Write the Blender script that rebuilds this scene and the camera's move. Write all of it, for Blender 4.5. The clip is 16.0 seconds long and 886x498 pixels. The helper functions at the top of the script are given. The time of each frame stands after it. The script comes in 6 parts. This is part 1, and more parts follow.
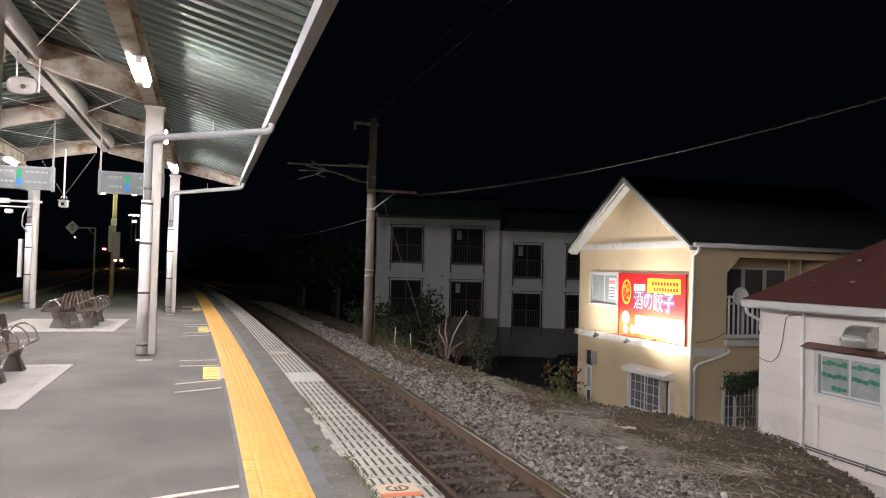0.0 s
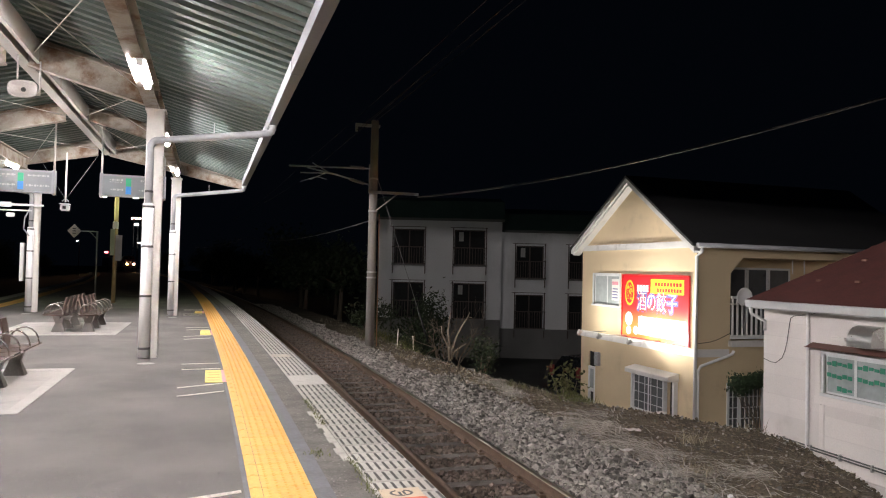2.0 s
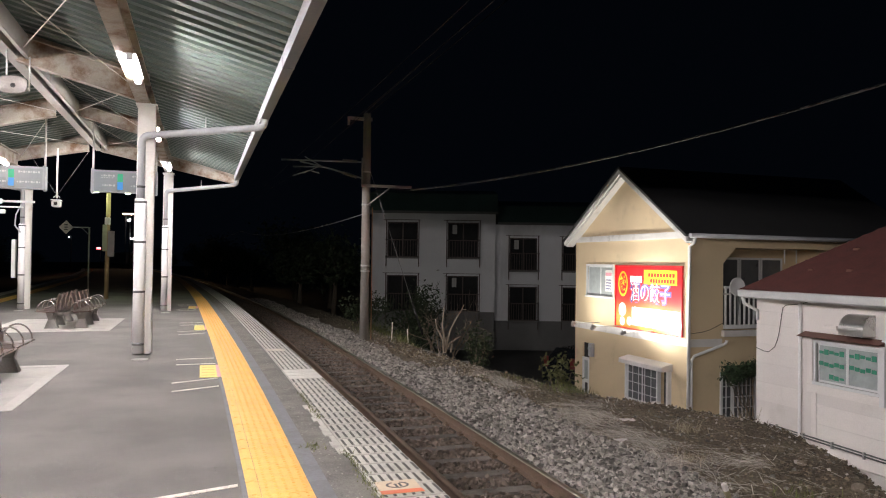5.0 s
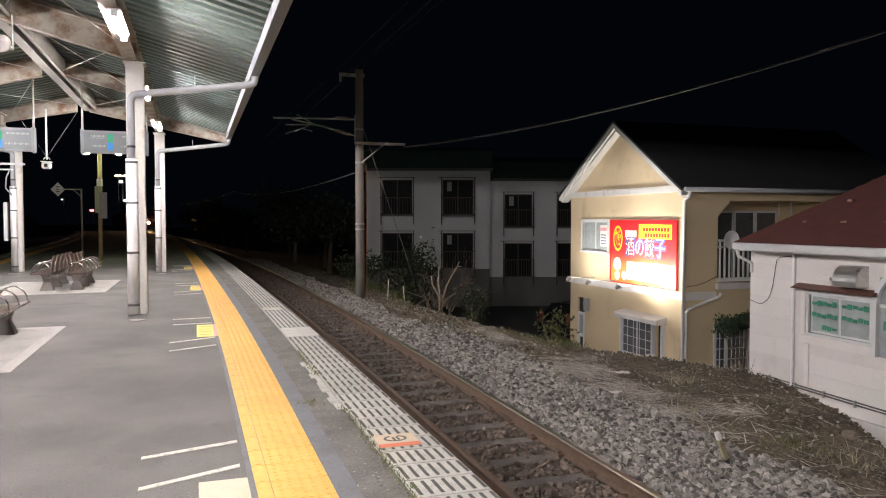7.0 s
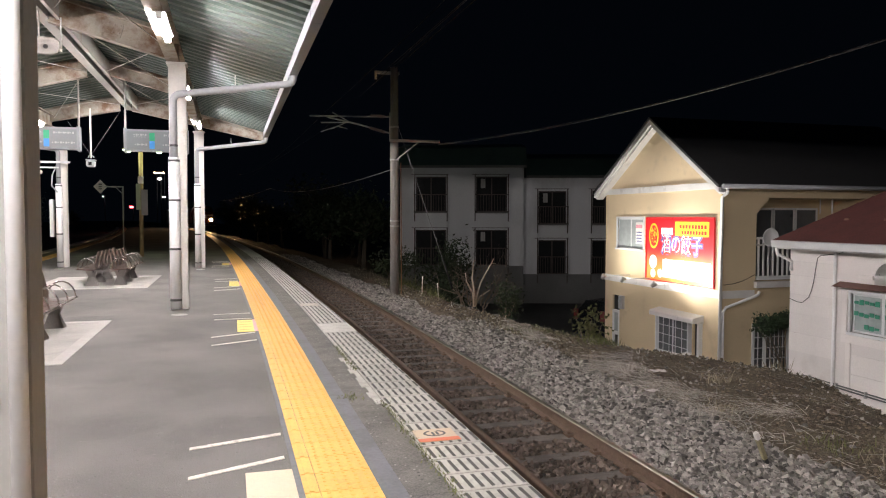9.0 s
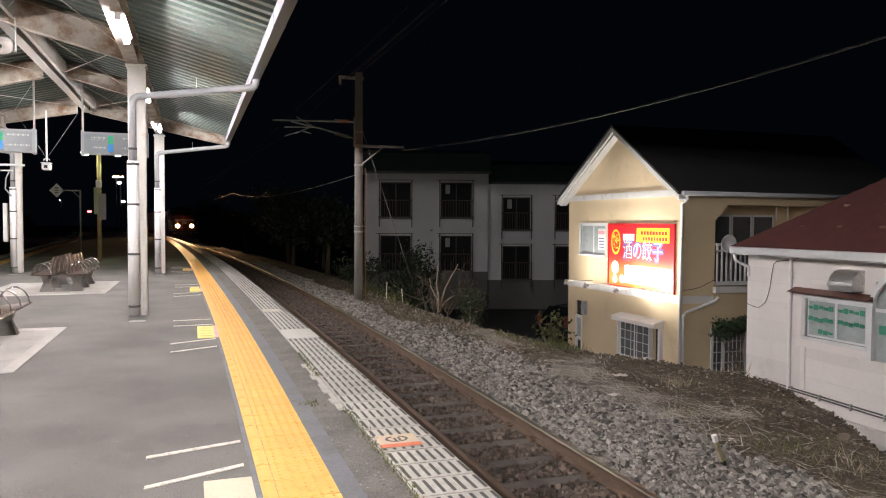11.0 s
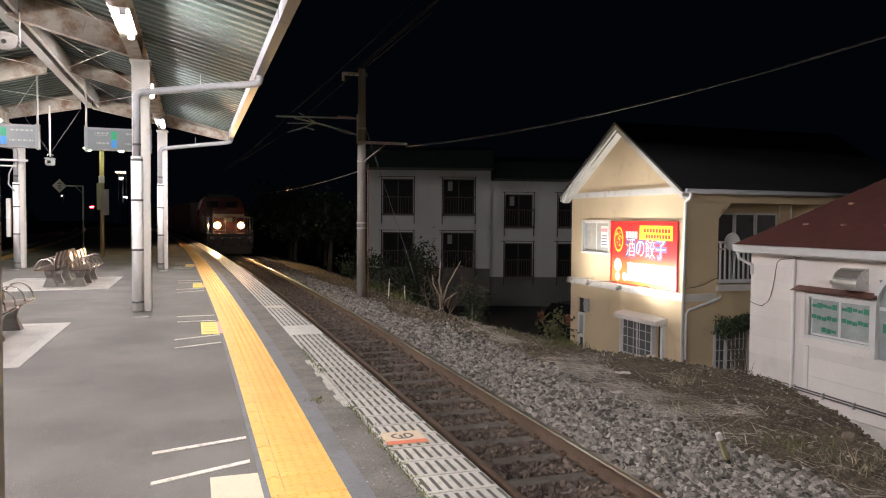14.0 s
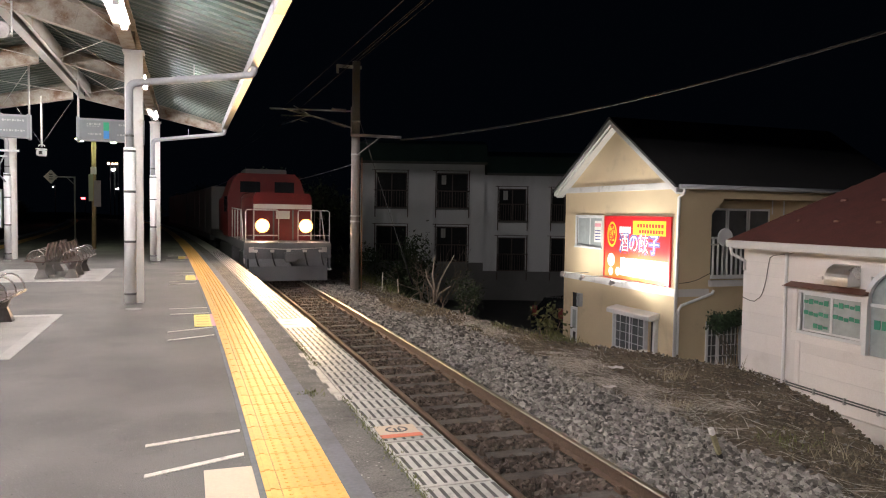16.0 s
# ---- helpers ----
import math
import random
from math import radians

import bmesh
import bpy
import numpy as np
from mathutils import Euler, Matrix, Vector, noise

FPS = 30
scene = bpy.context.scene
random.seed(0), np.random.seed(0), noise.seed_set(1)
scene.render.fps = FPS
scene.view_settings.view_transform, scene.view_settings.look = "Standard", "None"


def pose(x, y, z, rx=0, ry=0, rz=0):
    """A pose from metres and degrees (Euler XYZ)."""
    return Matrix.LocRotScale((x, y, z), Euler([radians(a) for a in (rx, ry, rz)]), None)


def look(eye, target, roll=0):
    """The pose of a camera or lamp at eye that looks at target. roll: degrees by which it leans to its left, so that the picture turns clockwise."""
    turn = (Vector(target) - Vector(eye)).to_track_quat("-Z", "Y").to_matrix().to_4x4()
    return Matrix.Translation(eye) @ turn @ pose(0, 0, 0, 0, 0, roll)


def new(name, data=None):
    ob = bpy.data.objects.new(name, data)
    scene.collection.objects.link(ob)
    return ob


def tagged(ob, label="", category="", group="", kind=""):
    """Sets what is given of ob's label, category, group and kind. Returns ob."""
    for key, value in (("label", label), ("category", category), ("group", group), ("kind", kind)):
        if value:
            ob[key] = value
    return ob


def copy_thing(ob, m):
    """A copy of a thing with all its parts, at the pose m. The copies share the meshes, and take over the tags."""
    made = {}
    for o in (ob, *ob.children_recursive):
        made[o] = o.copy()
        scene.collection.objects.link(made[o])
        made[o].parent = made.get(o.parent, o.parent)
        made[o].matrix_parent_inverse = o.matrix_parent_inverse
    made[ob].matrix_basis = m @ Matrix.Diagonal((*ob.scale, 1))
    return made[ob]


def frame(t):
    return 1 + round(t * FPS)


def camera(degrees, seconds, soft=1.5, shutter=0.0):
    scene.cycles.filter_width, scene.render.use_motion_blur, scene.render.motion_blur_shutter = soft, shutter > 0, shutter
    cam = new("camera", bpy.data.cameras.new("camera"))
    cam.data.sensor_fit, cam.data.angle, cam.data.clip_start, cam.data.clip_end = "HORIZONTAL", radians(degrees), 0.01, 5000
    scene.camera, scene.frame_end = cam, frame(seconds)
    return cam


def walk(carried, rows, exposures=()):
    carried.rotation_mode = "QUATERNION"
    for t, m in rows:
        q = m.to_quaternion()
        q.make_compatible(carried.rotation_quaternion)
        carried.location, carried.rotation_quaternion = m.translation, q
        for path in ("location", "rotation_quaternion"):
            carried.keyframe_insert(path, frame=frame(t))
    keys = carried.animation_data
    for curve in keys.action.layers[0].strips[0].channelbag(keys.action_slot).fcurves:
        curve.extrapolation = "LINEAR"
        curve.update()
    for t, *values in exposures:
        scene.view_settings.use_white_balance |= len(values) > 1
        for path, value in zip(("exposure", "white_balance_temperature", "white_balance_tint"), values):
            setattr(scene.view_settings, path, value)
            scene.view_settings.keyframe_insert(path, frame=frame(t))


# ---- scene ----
cam = camera(62.1, 16.0, soft=1.1)
PATH = [
    (0, -0.017, -0.068, 1.517, -17.886, 1.440, -1.590),
    (0.5, -0.017, -0.045, 1.515, -18.061, 1.694, -1.642),
    (1, -0.004, -0.036, 1.512, -18.068, 1.746, -1.518),
    (1.5, -0.007, -0.014, 1.513, -17.907, 1.634, -1.431),
    (2, -0.010, -0.012, 1.517, -17.730, 1.572, -1.322),
    (2.5, -0.020, -0.005, 1.515, -17.612, 1.600, -1.262),
    (3, -0.018, -0.017, 1.514, -17.562, 1.676, -1.099),
    (3.5, -0.015, -0.024, 1.518, -17.574, 1.668, -0.947),
    (6, -0.010, -0.009, 1.510, -18.920, -0.441, -0.514),
    (6.5, -0.002, 0.001, 1.504, -19.081, -1.475, -0.308),
    (7, -0.000, -0.000, 1.500, -18.600, -2.270, 0.000),
    (7.5, 0.012, -0.009, 1.502, -17.385, -2.835, 0.322),
    (8, 0.028, -0.041, 1.497, -15.888, -3.049, 0.466),
    (8.5, 0.031, -0.078, 1.507, -15.563, -2.915, 0.285),
    (9, -0.064, -0.053, 1.513, -16.053, -2.535, -0.051),
    (9.5, -0.092, -0.057, 1.511, -17.337, -2.234, -0.286),
    (10, -0.045, -0.066, 1.509, -18.278, -2.064, -0.328),
    (12.5, -0.071, -0.047, 1.506, -18.918, -2.123, -0.241),
    (13, -0.080, -0.052, 1.510, -18.682, -2.184, -0.334),
    (13.5, -0.077, -0.048, 1.510, -18.573, -2.264, -0.434),
    (14, -0.077, -0.041, 1.508, -18.643, -2.322, -0.463),
    (14.5, -0.073, -0.040, 1.506, -18.777, -2.502, -0.527),
    (15, -0.077, -0.030, 1.509, -18.910, -2.745, -0.640),
    (15.5, -0.078, -0.022, 1.498, -18.978, -2.844, -0.746),
    (16, -0.089, -0.023, 1.506, -19.170, -2.794, -0.860),
]
walk(cam, [(r[0], pose(r[1], r[2], r[3], 90 + r[5], r[6], r[4])) for r in PATH],
     exposures=[(0, 0.04), (10, 0.04), (12.5, 0.0), (14, -0.07), (15, -0.10), (16, -0.20)])

# ---- night sky ----
world = bpy.data.worlds.new("night")
scene.world = world
world.use_nodes = True
bg = world.node_tree.nodes["Background"]
bg.inputs[0].default_value = (0.35, 0.55, 1.0, 1)
bg.inputs[1].default_value = 0.0022


# ---- materials ----
def socket(node, *names):
    for n in names:
        if n in node.inputs:
            return node.inputs[n]


def mat(name, col, rough=0.7, metal=0.0, var=0.25, scale=6.0, fine=60.0, bump=0.15, col2=None, spec=0.5,
        stretch=(1, 1, 1), island=0.0, stain=0.0, stain_col=(0.1, 0.05, 0.03), stain_scale=2.0, dist=0.01):
    """Procedural surface: two scales of colour variation, optional stains, fine relief."""
    m = bpy.data.materials.new(name)
    m.use_nodes = True
    nt = m.node_tree
    N, L = nt.nodes, nt.links
    b = N["Principled BSDF"]
    tc = N.new("ShaderNodeTexCoord")
    mp = N.new("ShaderNodeMapping")
    mp.inputs["Scale"].default_value = stretch
    L.new(tc.outputs["Object"], mp.inputs["Vector"])
    n1 = N.new("ShaderNodeTexNoise")
    n1.inputs["Scale"].default_value, n1.inputs["Detail"].default_value = scale, 5
    n2 = N.new("ShaderNodeTexNoise")
    n2.inputs["Scale"].default_value, n2.inputs["Detail"].default_value = fine, 4
    L.new(mp.outputs[0], n1.inputs["Vector"])
    L.new(mp.outputs[0], n2.inputs["Vector"])
    add = N.new("ShaderNodeMath")
    add.operation = "ADD"
    L.new(n1.outputs["Fac"], add.inputs[0])
    L.new(n2.outputs["Fac"], add.inputs[1])
    ramp = N.new("ShaderNodeMapRange")
    ramp.inputs[1].default_value, ramp.inputs[2].default_value = 0.7, 1.3
    L.new(add.outputs[0], ramp.inputs[0])
    mix = N.new("ShaderNodeMix")
    mix.data_type = "RGBA"
    c2 = col2 if col2 else tuple(c * (1 - var) for c in col)
    mix.inputs[6].default_value = (*c2, 1)
    mix.inputs[7].default_value = (*[min(1, c * (1 + var * 0.4)) for c in col], 1)
    L.new(ramp.outputs[0], mix.inputs[0])
    out = mix.outputs[2]
    if stain > 0:
        n3 = N.new("ShaderNodeTexNoise")
        n3.inputs["Scale"].default_value, n3.inputs["Detail"].default_value = stain_scale, 8
        n3.inputs["Roughness"].default_value = 0.65
        L.new(mp.outputs[0], n3.inputs["Vector"])
        r3 = N.new("ShaderNodeMapRange")
        r3.inputs[1].default_value, r3.inputs[2].default_value = 0.62 - 0.25 * stain, 0.78 - 0.2 * stain
        L.new(n3.outputs["Fac"], r3.inputs[0])
        m3 = N.new("ShaderNodeMix")
        m3.data_type = "RGBA"
        L.new(r3.outputs[0], m3.inputs[0])
        L.new(out, m3.inputs[6])
        m3.inputs[7].default_value = (*stain_col, 1)
        out = m3.outputs[2]
    if island > 0:
        src = N.new("ShaderNodeNewGeometry")
        obi = N.new("ShaderNodeObjectInfo")
        s = N.new("ShaderNodeMath")
        s.operation = "ADD"
        L.new(src.outputs["Random Per Island"], s.inputs[0])
        L.new(obi.outputs["Random"], s.inputs[1])
        fr = N.new("ShaderNodeMath")
        fr.operation = "FRACT"
        L.new(s.outputs[0], fr.inputs[0])
        r4 = N.new("ShaderNodeMapRange")
        r4.inputs[3].default_value, r4.inputs[4].default_value = 1 - island, 1 + island
        L.new(fr.outputs[0], r4.inputs[0])
        hs = N.new("ShaderNodeHueSaturation")
        L.new(r4.outputs[0], hs.inputs["Value"])
        L.new(out, hs.inputs["Color"])
        out = hs.outputs[0]
    L.new(out, b.inputs["Base Color"])
    rr = N.new("ShaderNodeMapRange")
    rr.inputs[3].default_value, rr.inputs[4].default_value = max(0.02, rough - 0.1), min(1, rough + 0.1)
    L.new(n1.outputs["Fac"], rr.inputs[0])
    L.new(rr.outputs[0], b.inputs["Roughness"])
    b.inputs["Metallic"].default_value = metal
    socket(b, "Specular IOR Level", "Specular").default_value = spec
    if bump > 0:
        bp = N.new("ShaderNodeBump")
        bp.inputs["Strength"].default_value, bp.inputs["Distance"].default_value = bump, dist
        L.new(add.outputs[0], bp.inputs["Height"])
        L.new(bp.outputs[0], b.inputs["Normal"])
    return m


def glow(name, col, strength):
    m = bpy.data.materials.new(name)
    m.use_nodes = True
    nt = m.node_tree
    nt.nodes.remove(nt.nodes["Principled BSDF"])
    e = nt.nodes.new("ShaderNodeEmission")
    e.inputs[0].default_value, e.inputs[1].default_value = (*col, 1), strength
    nt.links.new(e.outputs[0], nt.nodes["Material Output"].inputs[0])
    return m


def glass(name, tint, rough=0.05):
    m = mat(name, tint, rough, 0.0, 0.2, 1.5, 8, 0.02)
    m.node_tree.nodes["Principled BSDF"].inputs["IOR"].default_value = 1.5
    return m


M_asphalt = mat("asphalt", (0.172, 0.162, 0.150), 0.88, 0, 0.5, 0.8, 120, 0.5, stain=0.42, stain_col=(0.105, 0.100, 0.094), stain_scale=0.7)


def grit(m, scale, limit, col):
    """Pale chips and dark pits showing in a worn surface."""
    N, L = m.node_tree.nodes, m.node_tree.links
    b = N["Principled BSDF"]
    src = b.inputs["Base Color"].links[0].from_socket
    tc = N.new("ShaderNodeTexCoord")
    for k, (sc, c, lim) in enumerate(((scale, col, limit), (scale * 0.6, (0.06, 0.056, 0.052), limit * 0.8))):
        v = N.new("ShaderNodeTexVoronoi")
        v.inputs["Scale"].default_value = sc
        v.inputs["Randomness"].default_value = 1.0
        L.new(tc.outputs["Object"], v.inputs["Vector"])
        sep = N.new("ShaderNodeSeparateColor")
        L.new(v.outputs["Color"], sep.inputs[0])
        big = N.new("ShaderNodeMath")
        big.operation = "GREATER_THAN"
        big.inputs[1].default_value = 0.80
        L.new(sep.outputs[0], big.inputs[0])
        near = N.new("ShaderNodeMath")
        near.operation = "LESS_THAN"
        near.inputs[1].default_value = lim
        L.new(v.outputs["Distance"], near.inputs[0])
        both = N.new("ShaderNodeMath")
        both.operation = "MULTIPLY"
        L.new(big.outputs[0], both.inputs[0])
        L.new(near.outputs[0], both.inputs[1])
        mx = N.new("ShaderNodeMix")
        mx.data_type = "RGBA"
        L.new(both.outputs[0], mx.inputs[0])
        L.new(src, mx.inputs[6])
        mx.inputs[7].default_value = (*c, 1)
        src = mx.outputs[2]
    L.new(src, b.inputs["Base Color"])


grit(M_asphalt, 42.0, 0.17, (0.29, 0.28, 0.26))
M_asphalt_old = mat("old_asphalt", (0.175, 0.165, 0.148), 0.9, 0, 0.6, 2.5, 90, 0.7, stain=0.5, stain_col=(0.085, 0.082, 0.07), stain_scale=1.6)
grit(M_asphalt_old, 34.0, 0.24, (0.36, 0.34, 0.31))
M_sealer = mat("grey_sealer", (0.17, 0.175, 0.19), 0.8, 0, 0.2, 2, 40, 0.2, stain=0.4, stain_col=(0.12, 0.12, 0.12), stain_scale=3)
M_yellow = mat("tactile_yellow", (0.88, 0.50, 0.14), 0.42, 0, 0.14, 2, 45, 0.15, island=0.05, stain=0.22, stain_col=(0.5, 0.29, 0.08), stain_scale=5)
M_slab = mat("edge_concrete", (0.52, 0.50, 0.46), 0.38, 0, 0.25, 3, 60, 0.3, island=0.10, stain=0.4, stain_col=(0.28, 0.27, 0.24), stain_scale=5)
M_groove = mat("groove_dark", (0.10, 0.095, 0.09), 0.9, 0, 0.3, 6, 60, 0.2)
M_white_line = mat("white_line", (0.72, 0.68, 0.60), 0.8, 0, 0.2, 6, 80, 0.2, stain=0.35, stain_col=(0.3, 0.29, 0.27), stain_scale=14)
M_patch = mat("bench_pad_concrete", (0.46, 0.44, 0.41), 0.85, 0, 0.2, 1.5, 60, 0.25, stain=0.35, stain_col=(0.34, 0.33, 0.31), stain_scale=2)
M_pale_sign = mat("floor_label_cream", (0.66, 0.54, 0.40), 0.55, 0, 0.08, 5, 60, 0.05)
M_yel_sign = mat("floor_label_yellow", (0.82, 0.68, 0.18), 0.55, 0, 0.08, 5, 60, 0.05)
M_pink = mat("floor_label_pink", (0.8, 0.36, 0.42), 0.55, 0, 0.08, 5, 60, 0.05)
M_red_lbl = mat("label_orange_red", (0.75, 0.20, 0.10), 0.55, 0, 0.1, 6, 60, 0.05)
M_ink = mat("label_ink", (0.10, 0.09, 0.09), 0.6, 0, 0.1, 6, 60, 0)
M_conc = mat("platform_wall_concrete", (0.30, 0.29, 0.27), 0.9, 0, 0.35, 2, 40, 0.4, stain=0.5, stain_col=(0.14, 0.13, 0.12), stain_scale=2)
M_paint = mat("column_paint", (0.74, 0.72, 0.68), 0.5, 0, 0.08, 1.2, 30, 0.05, stain=0.12, stain_col=(0.45, 0.33, 0.2), stain_scale=3)
M_pipe = mat("grey_pipe", (0.40, 0.41, 0.43), 0.45, 0, 0.1, 2, 30, 0.04)
M_pipe_white = mat("white_pipe", (0.88, 0.875, 0.87), 0.4, 0, 0.06, 2, 30, 0.03)
M_band = mat("pipe_band", (0.16, 0.16, 0.16), 0.5, 0.6, 0.2, 9, 50, 0.05)
M_rust_beam = mat("rusty_cream_beam", (0.42, 0.385, 0.33), 0.6, 0, 0.15, 2, 40, 0.15, stain=0.62, stain_col=(0.17, 0.095, 0.05), stain_scale=2.2)
M_cream_beam = mat("cream_steel", (0.42, 0.405, 0.375), 0.55, 0, 0.12, 2, 40, 0.08, stain=0.25, stain_col=(0.36, 0.26, 0.17), stain_scale=3)
M_sheet = mat("roof_sheet_green_grey", (0.094, 0.124, 0.110), 0.42, 0.1, 0.12, 1.2, 20, 0.03, stain=0.15, stain_col=(0.075, 0.098, 0.09), stain_scale=1.5)
M_gutter = mat("gutter_galvanised", (0.27, 0.28, 0.30), 0.45, 0.2, 0.12, 1.5, 30, 0.05)
M_rod = mat("brace_rod", (0.6, 0.58, 0.54), 0.5, 0.2, 0.1, 5, 30, 0.03)
M_lamp_case = mat("lamp_casing", (0.8, 0.8, 0.8), 0.4, 0, 0.05, 4, 30, 0.02)
M_tube = glow("lamp_tube_white", (1.0, 0.925, 0.92), 640.0)
M_rail_side = mat("rail_rust", (0.13, 0.085, 0.06), 0.75, 0.3, 0.35, 4, 50, 0.2)
M_rail_top = mat("rail_polished", (0.42, 0.37, 0.31), 0.36, 1.0, 0.12, 3, 30, 0.02)
M_sleeper = mat("sleeper_old_timber", (0.10, 0.085, 0.075), 0.9, 0, 0.4, 3, 40, 0.4, stretch=(1, 6, 6), island=0.2)
M_stone = mat("ballast_stone", (0.25, 0.23, 0.208), 0.85, 0, 0.3, 12, 90, 0.2, island=0.75)
M_stone_brown = mat("ballast_stone_rusty", (0.125, 0.095, 0.078), 0.9, 0, 0.3, 12, 90, 0.2, island=0.5)
M_bed = mat("ballast_bed", (0.075, 0.065, 0.058), 0.95, 0, 0.5, 8, 40, 0.8, dist=0.03)
M_soil = mat("dry_soil", (0.172, 0.138, 0.098), 0.95, 0, 0.6, 1.2, 25, 0.9, stain=0.35, stain_col=(0.12, 0.10, 0.066), stain_scale=2.5, dist=0.04)
M_straw = mat("dry_straw", (0.66, 0.61, 0.54), 0.85, 0, 0.3, 4, 40, 0, island=0.5)
M_tuft = mat("dry_tuft", (0.36, 0.315, 0.22), 0.85, 0, 0.3, 4, 40, 0, island=0.4)
M_grass = mat("green_grass", (0.145, 0.155, 0.055), 0.8, 0, 0.35, 4, 40, 0, island=0.45)
M_leaf = mat("dark_leaf", (0.045, 0.065, 0.03), 0.7, 0, 0.4, 4, 40, 0, island=0.5)
M_bark = mat("bark_grey", (0.22, 0.18, 0.14), 0.9, 0, 0.3, 8, 60, 0.3)
M_ground = mat("lower_ground", (0.06, 0.06, 0.058), 0.95, 0, 0.4, 0.6, 20, 0.3)
M_pole = mat("spun_concrete_pole", (0.29, 0.27, 0.25), 0.85, 0, 0.25, 2, 50, 0.25, stain=0.3, stain_col=(0.17, 0.15, 0.13), stain_scale=2, stretch=(1, 1, 0.3))
M_galv = mat("galvanised_steel", (0.5, 0.49, 0.47), 0.55, 0.2, 0.2, 4, 30, 0.05)
M_porcelain = mat("insulator_brown", (0.30, 0.25, 0.2), 0.35, 0, 0.2, 8, 30, 0)
M_wire = mat("overhead_wire", (0.03, 0.028, 0.026), 0.9, 0.0, 0.2, 8, 30, 0, spec=0.1)
M_cable = mat("grey_cable", (0.24, 0.235, 0.23), 0.6, 0.1, 0.3, 5, 30, 0.1)
M_cream_wall = mat("cream_stucco", (0.68, 0.55, 0.36), 0.85, 0, 0.1, 0.8, 60, 0.15, stain=0.12, stain_col=(0.5, 0.4, 0.27), stain_scale=0.9)
M_white_trim = mat("white_trim", (0.74, 0.73, 0.71), 0.6, 0, 0.12, 2, 40, 0.08, stain=0.2, stain_col=(0.5, 0.48, 0.45), stain_scale=3)
M_dark_roof = mat("dark_slate_roof", (0.05, 0.05, 0.052), 0.8, 0, 0.3, 3, 30, 0.2, stretch=(1, 1, 6))
M_red_roof = mat("red_brown_shingle", (0.15, 0.052, 0.046), 0.85, 0, 0.3, 4, 40, 0.25, island=0.16)
M_guard = mat("snow_guard_brown", (0.24, 0.12, 0.09), 0.6, 0.1, 0.25, 6, 40, 0.1)
M_siding = mat("white_siding", (0.80, 0.76, 0.73), 0.75, 0, 0.08, 0.7, 40, 0.12, stain=0.2, stain_col=(0.64, 0.60, 0.56), stain_scale=0.8, island=0.05)
M_frame_white = mat("window_frame_white", (0.72, 0.73, 0.73), 0.45, 0, 0.06, 3, 30, 0.03)
M_glass_dark = glass("window_glass_dark", (0.018, 0.02, 0.022))
M_glass_grey = glass("curtained_glass", (0.11, 0.115, 0.12), 0.3)
M_glass_frost = glass("frosted_glass", (0.38, 0.42, 0.42), 0.35)
M_glass_apt = mat("dull_window_glass", (0.02, 0.021, 0.022), 0.6, 0, 0.3, 1.5, 8, 0.02, spec=0.12)
M_curtain = mat("pale_curtain", (0.42, 0.42, 0.40), 0.9, 0, 0.25, 3, 30, 0.1, stretch=(8, 8, 0.3))
M_signred = mat("sign_red", (0.75, 0.025, 0.035), 0.45, 0, 0.06, 2, 30, 0)


def overlit_sheet():
    """Sign red running into orange at the foot: print colour mixed with painted floodlight overexposure."""
    m = mat("sign_red_overlit", (0.75, 0.025, 0.035), 0.45, 0, 0.06, 2, 30, 0)
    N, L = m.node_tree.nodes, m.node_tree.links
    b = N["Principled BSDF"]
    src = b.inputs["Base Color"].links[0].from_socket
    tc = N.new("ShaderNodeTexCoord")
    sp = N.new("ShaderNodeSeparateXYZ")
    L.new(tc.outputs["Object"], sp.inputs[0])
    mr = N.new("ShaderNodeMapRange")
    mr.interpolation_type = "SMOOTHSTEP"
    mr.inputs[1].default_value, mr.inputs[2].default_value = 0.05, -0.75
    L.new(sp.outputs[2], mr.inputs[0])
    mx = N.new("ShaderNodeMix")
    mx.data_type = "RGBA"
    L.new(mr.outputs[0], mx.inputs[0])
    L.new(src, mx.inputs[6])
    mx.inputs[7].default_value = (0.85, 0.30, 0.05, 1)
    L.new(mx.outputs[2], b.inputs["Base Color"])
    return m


M_signoverlit = overlit_sheet()
M_signyellow = mat("sign_yellow", (0.9, 0.66, 0.05), 0.45, 0, 0.05, 2, 30, 0)
M_signorange = mat("sign_orange", (0.88, 0.3, 0.03), 0.45, 0, 0.05, 2, 30, 0)
M_signwhite = mat("sign_white", (0.85, 0.84, 0.8), 0.45, 0, 0.05, 2, 30, 0)
M_signblue = mat("sign_dark_outline", (0.10, 0.10, 0.28), 0.5, 0, 0.05, 2, 30, 0)
M_green_letter = mat("green_lettering", (0.05, 0.29, 0.18), 0.5, 0, 0.1, 5, 30, 0)
M_steel = mat("stainless", (0.6, 0.6, 0.58), 0.3, 0.9, 0.1, 2, 30, 0.02)
M_brown_awn = mat("brown_awning", (0.16, 0.075, 0.06), 0.6, 0, 0.2, 3, 30, 0.05)
M_black = mat("black_part", (0.02, 0.02, 0.02), 0.6, 0, 0.3, 4, 30, 0.05)
M_apt_wall = mat("apartment_white_wall", (0.80, 0.81, 0.82), 0.85, 0, 0.12, 0.4, 30, 0.1, stain=0.35, stain_col=(0.62, 0.63, 0.63), stain_scale=0.5, stretch=(1, 1, 0.35))
M_apt_base = mat("apartment_concrete_base", (0.2, 0.2, 0.195), 0.9, 0, 0.3, 0.7, 30, 0.2)
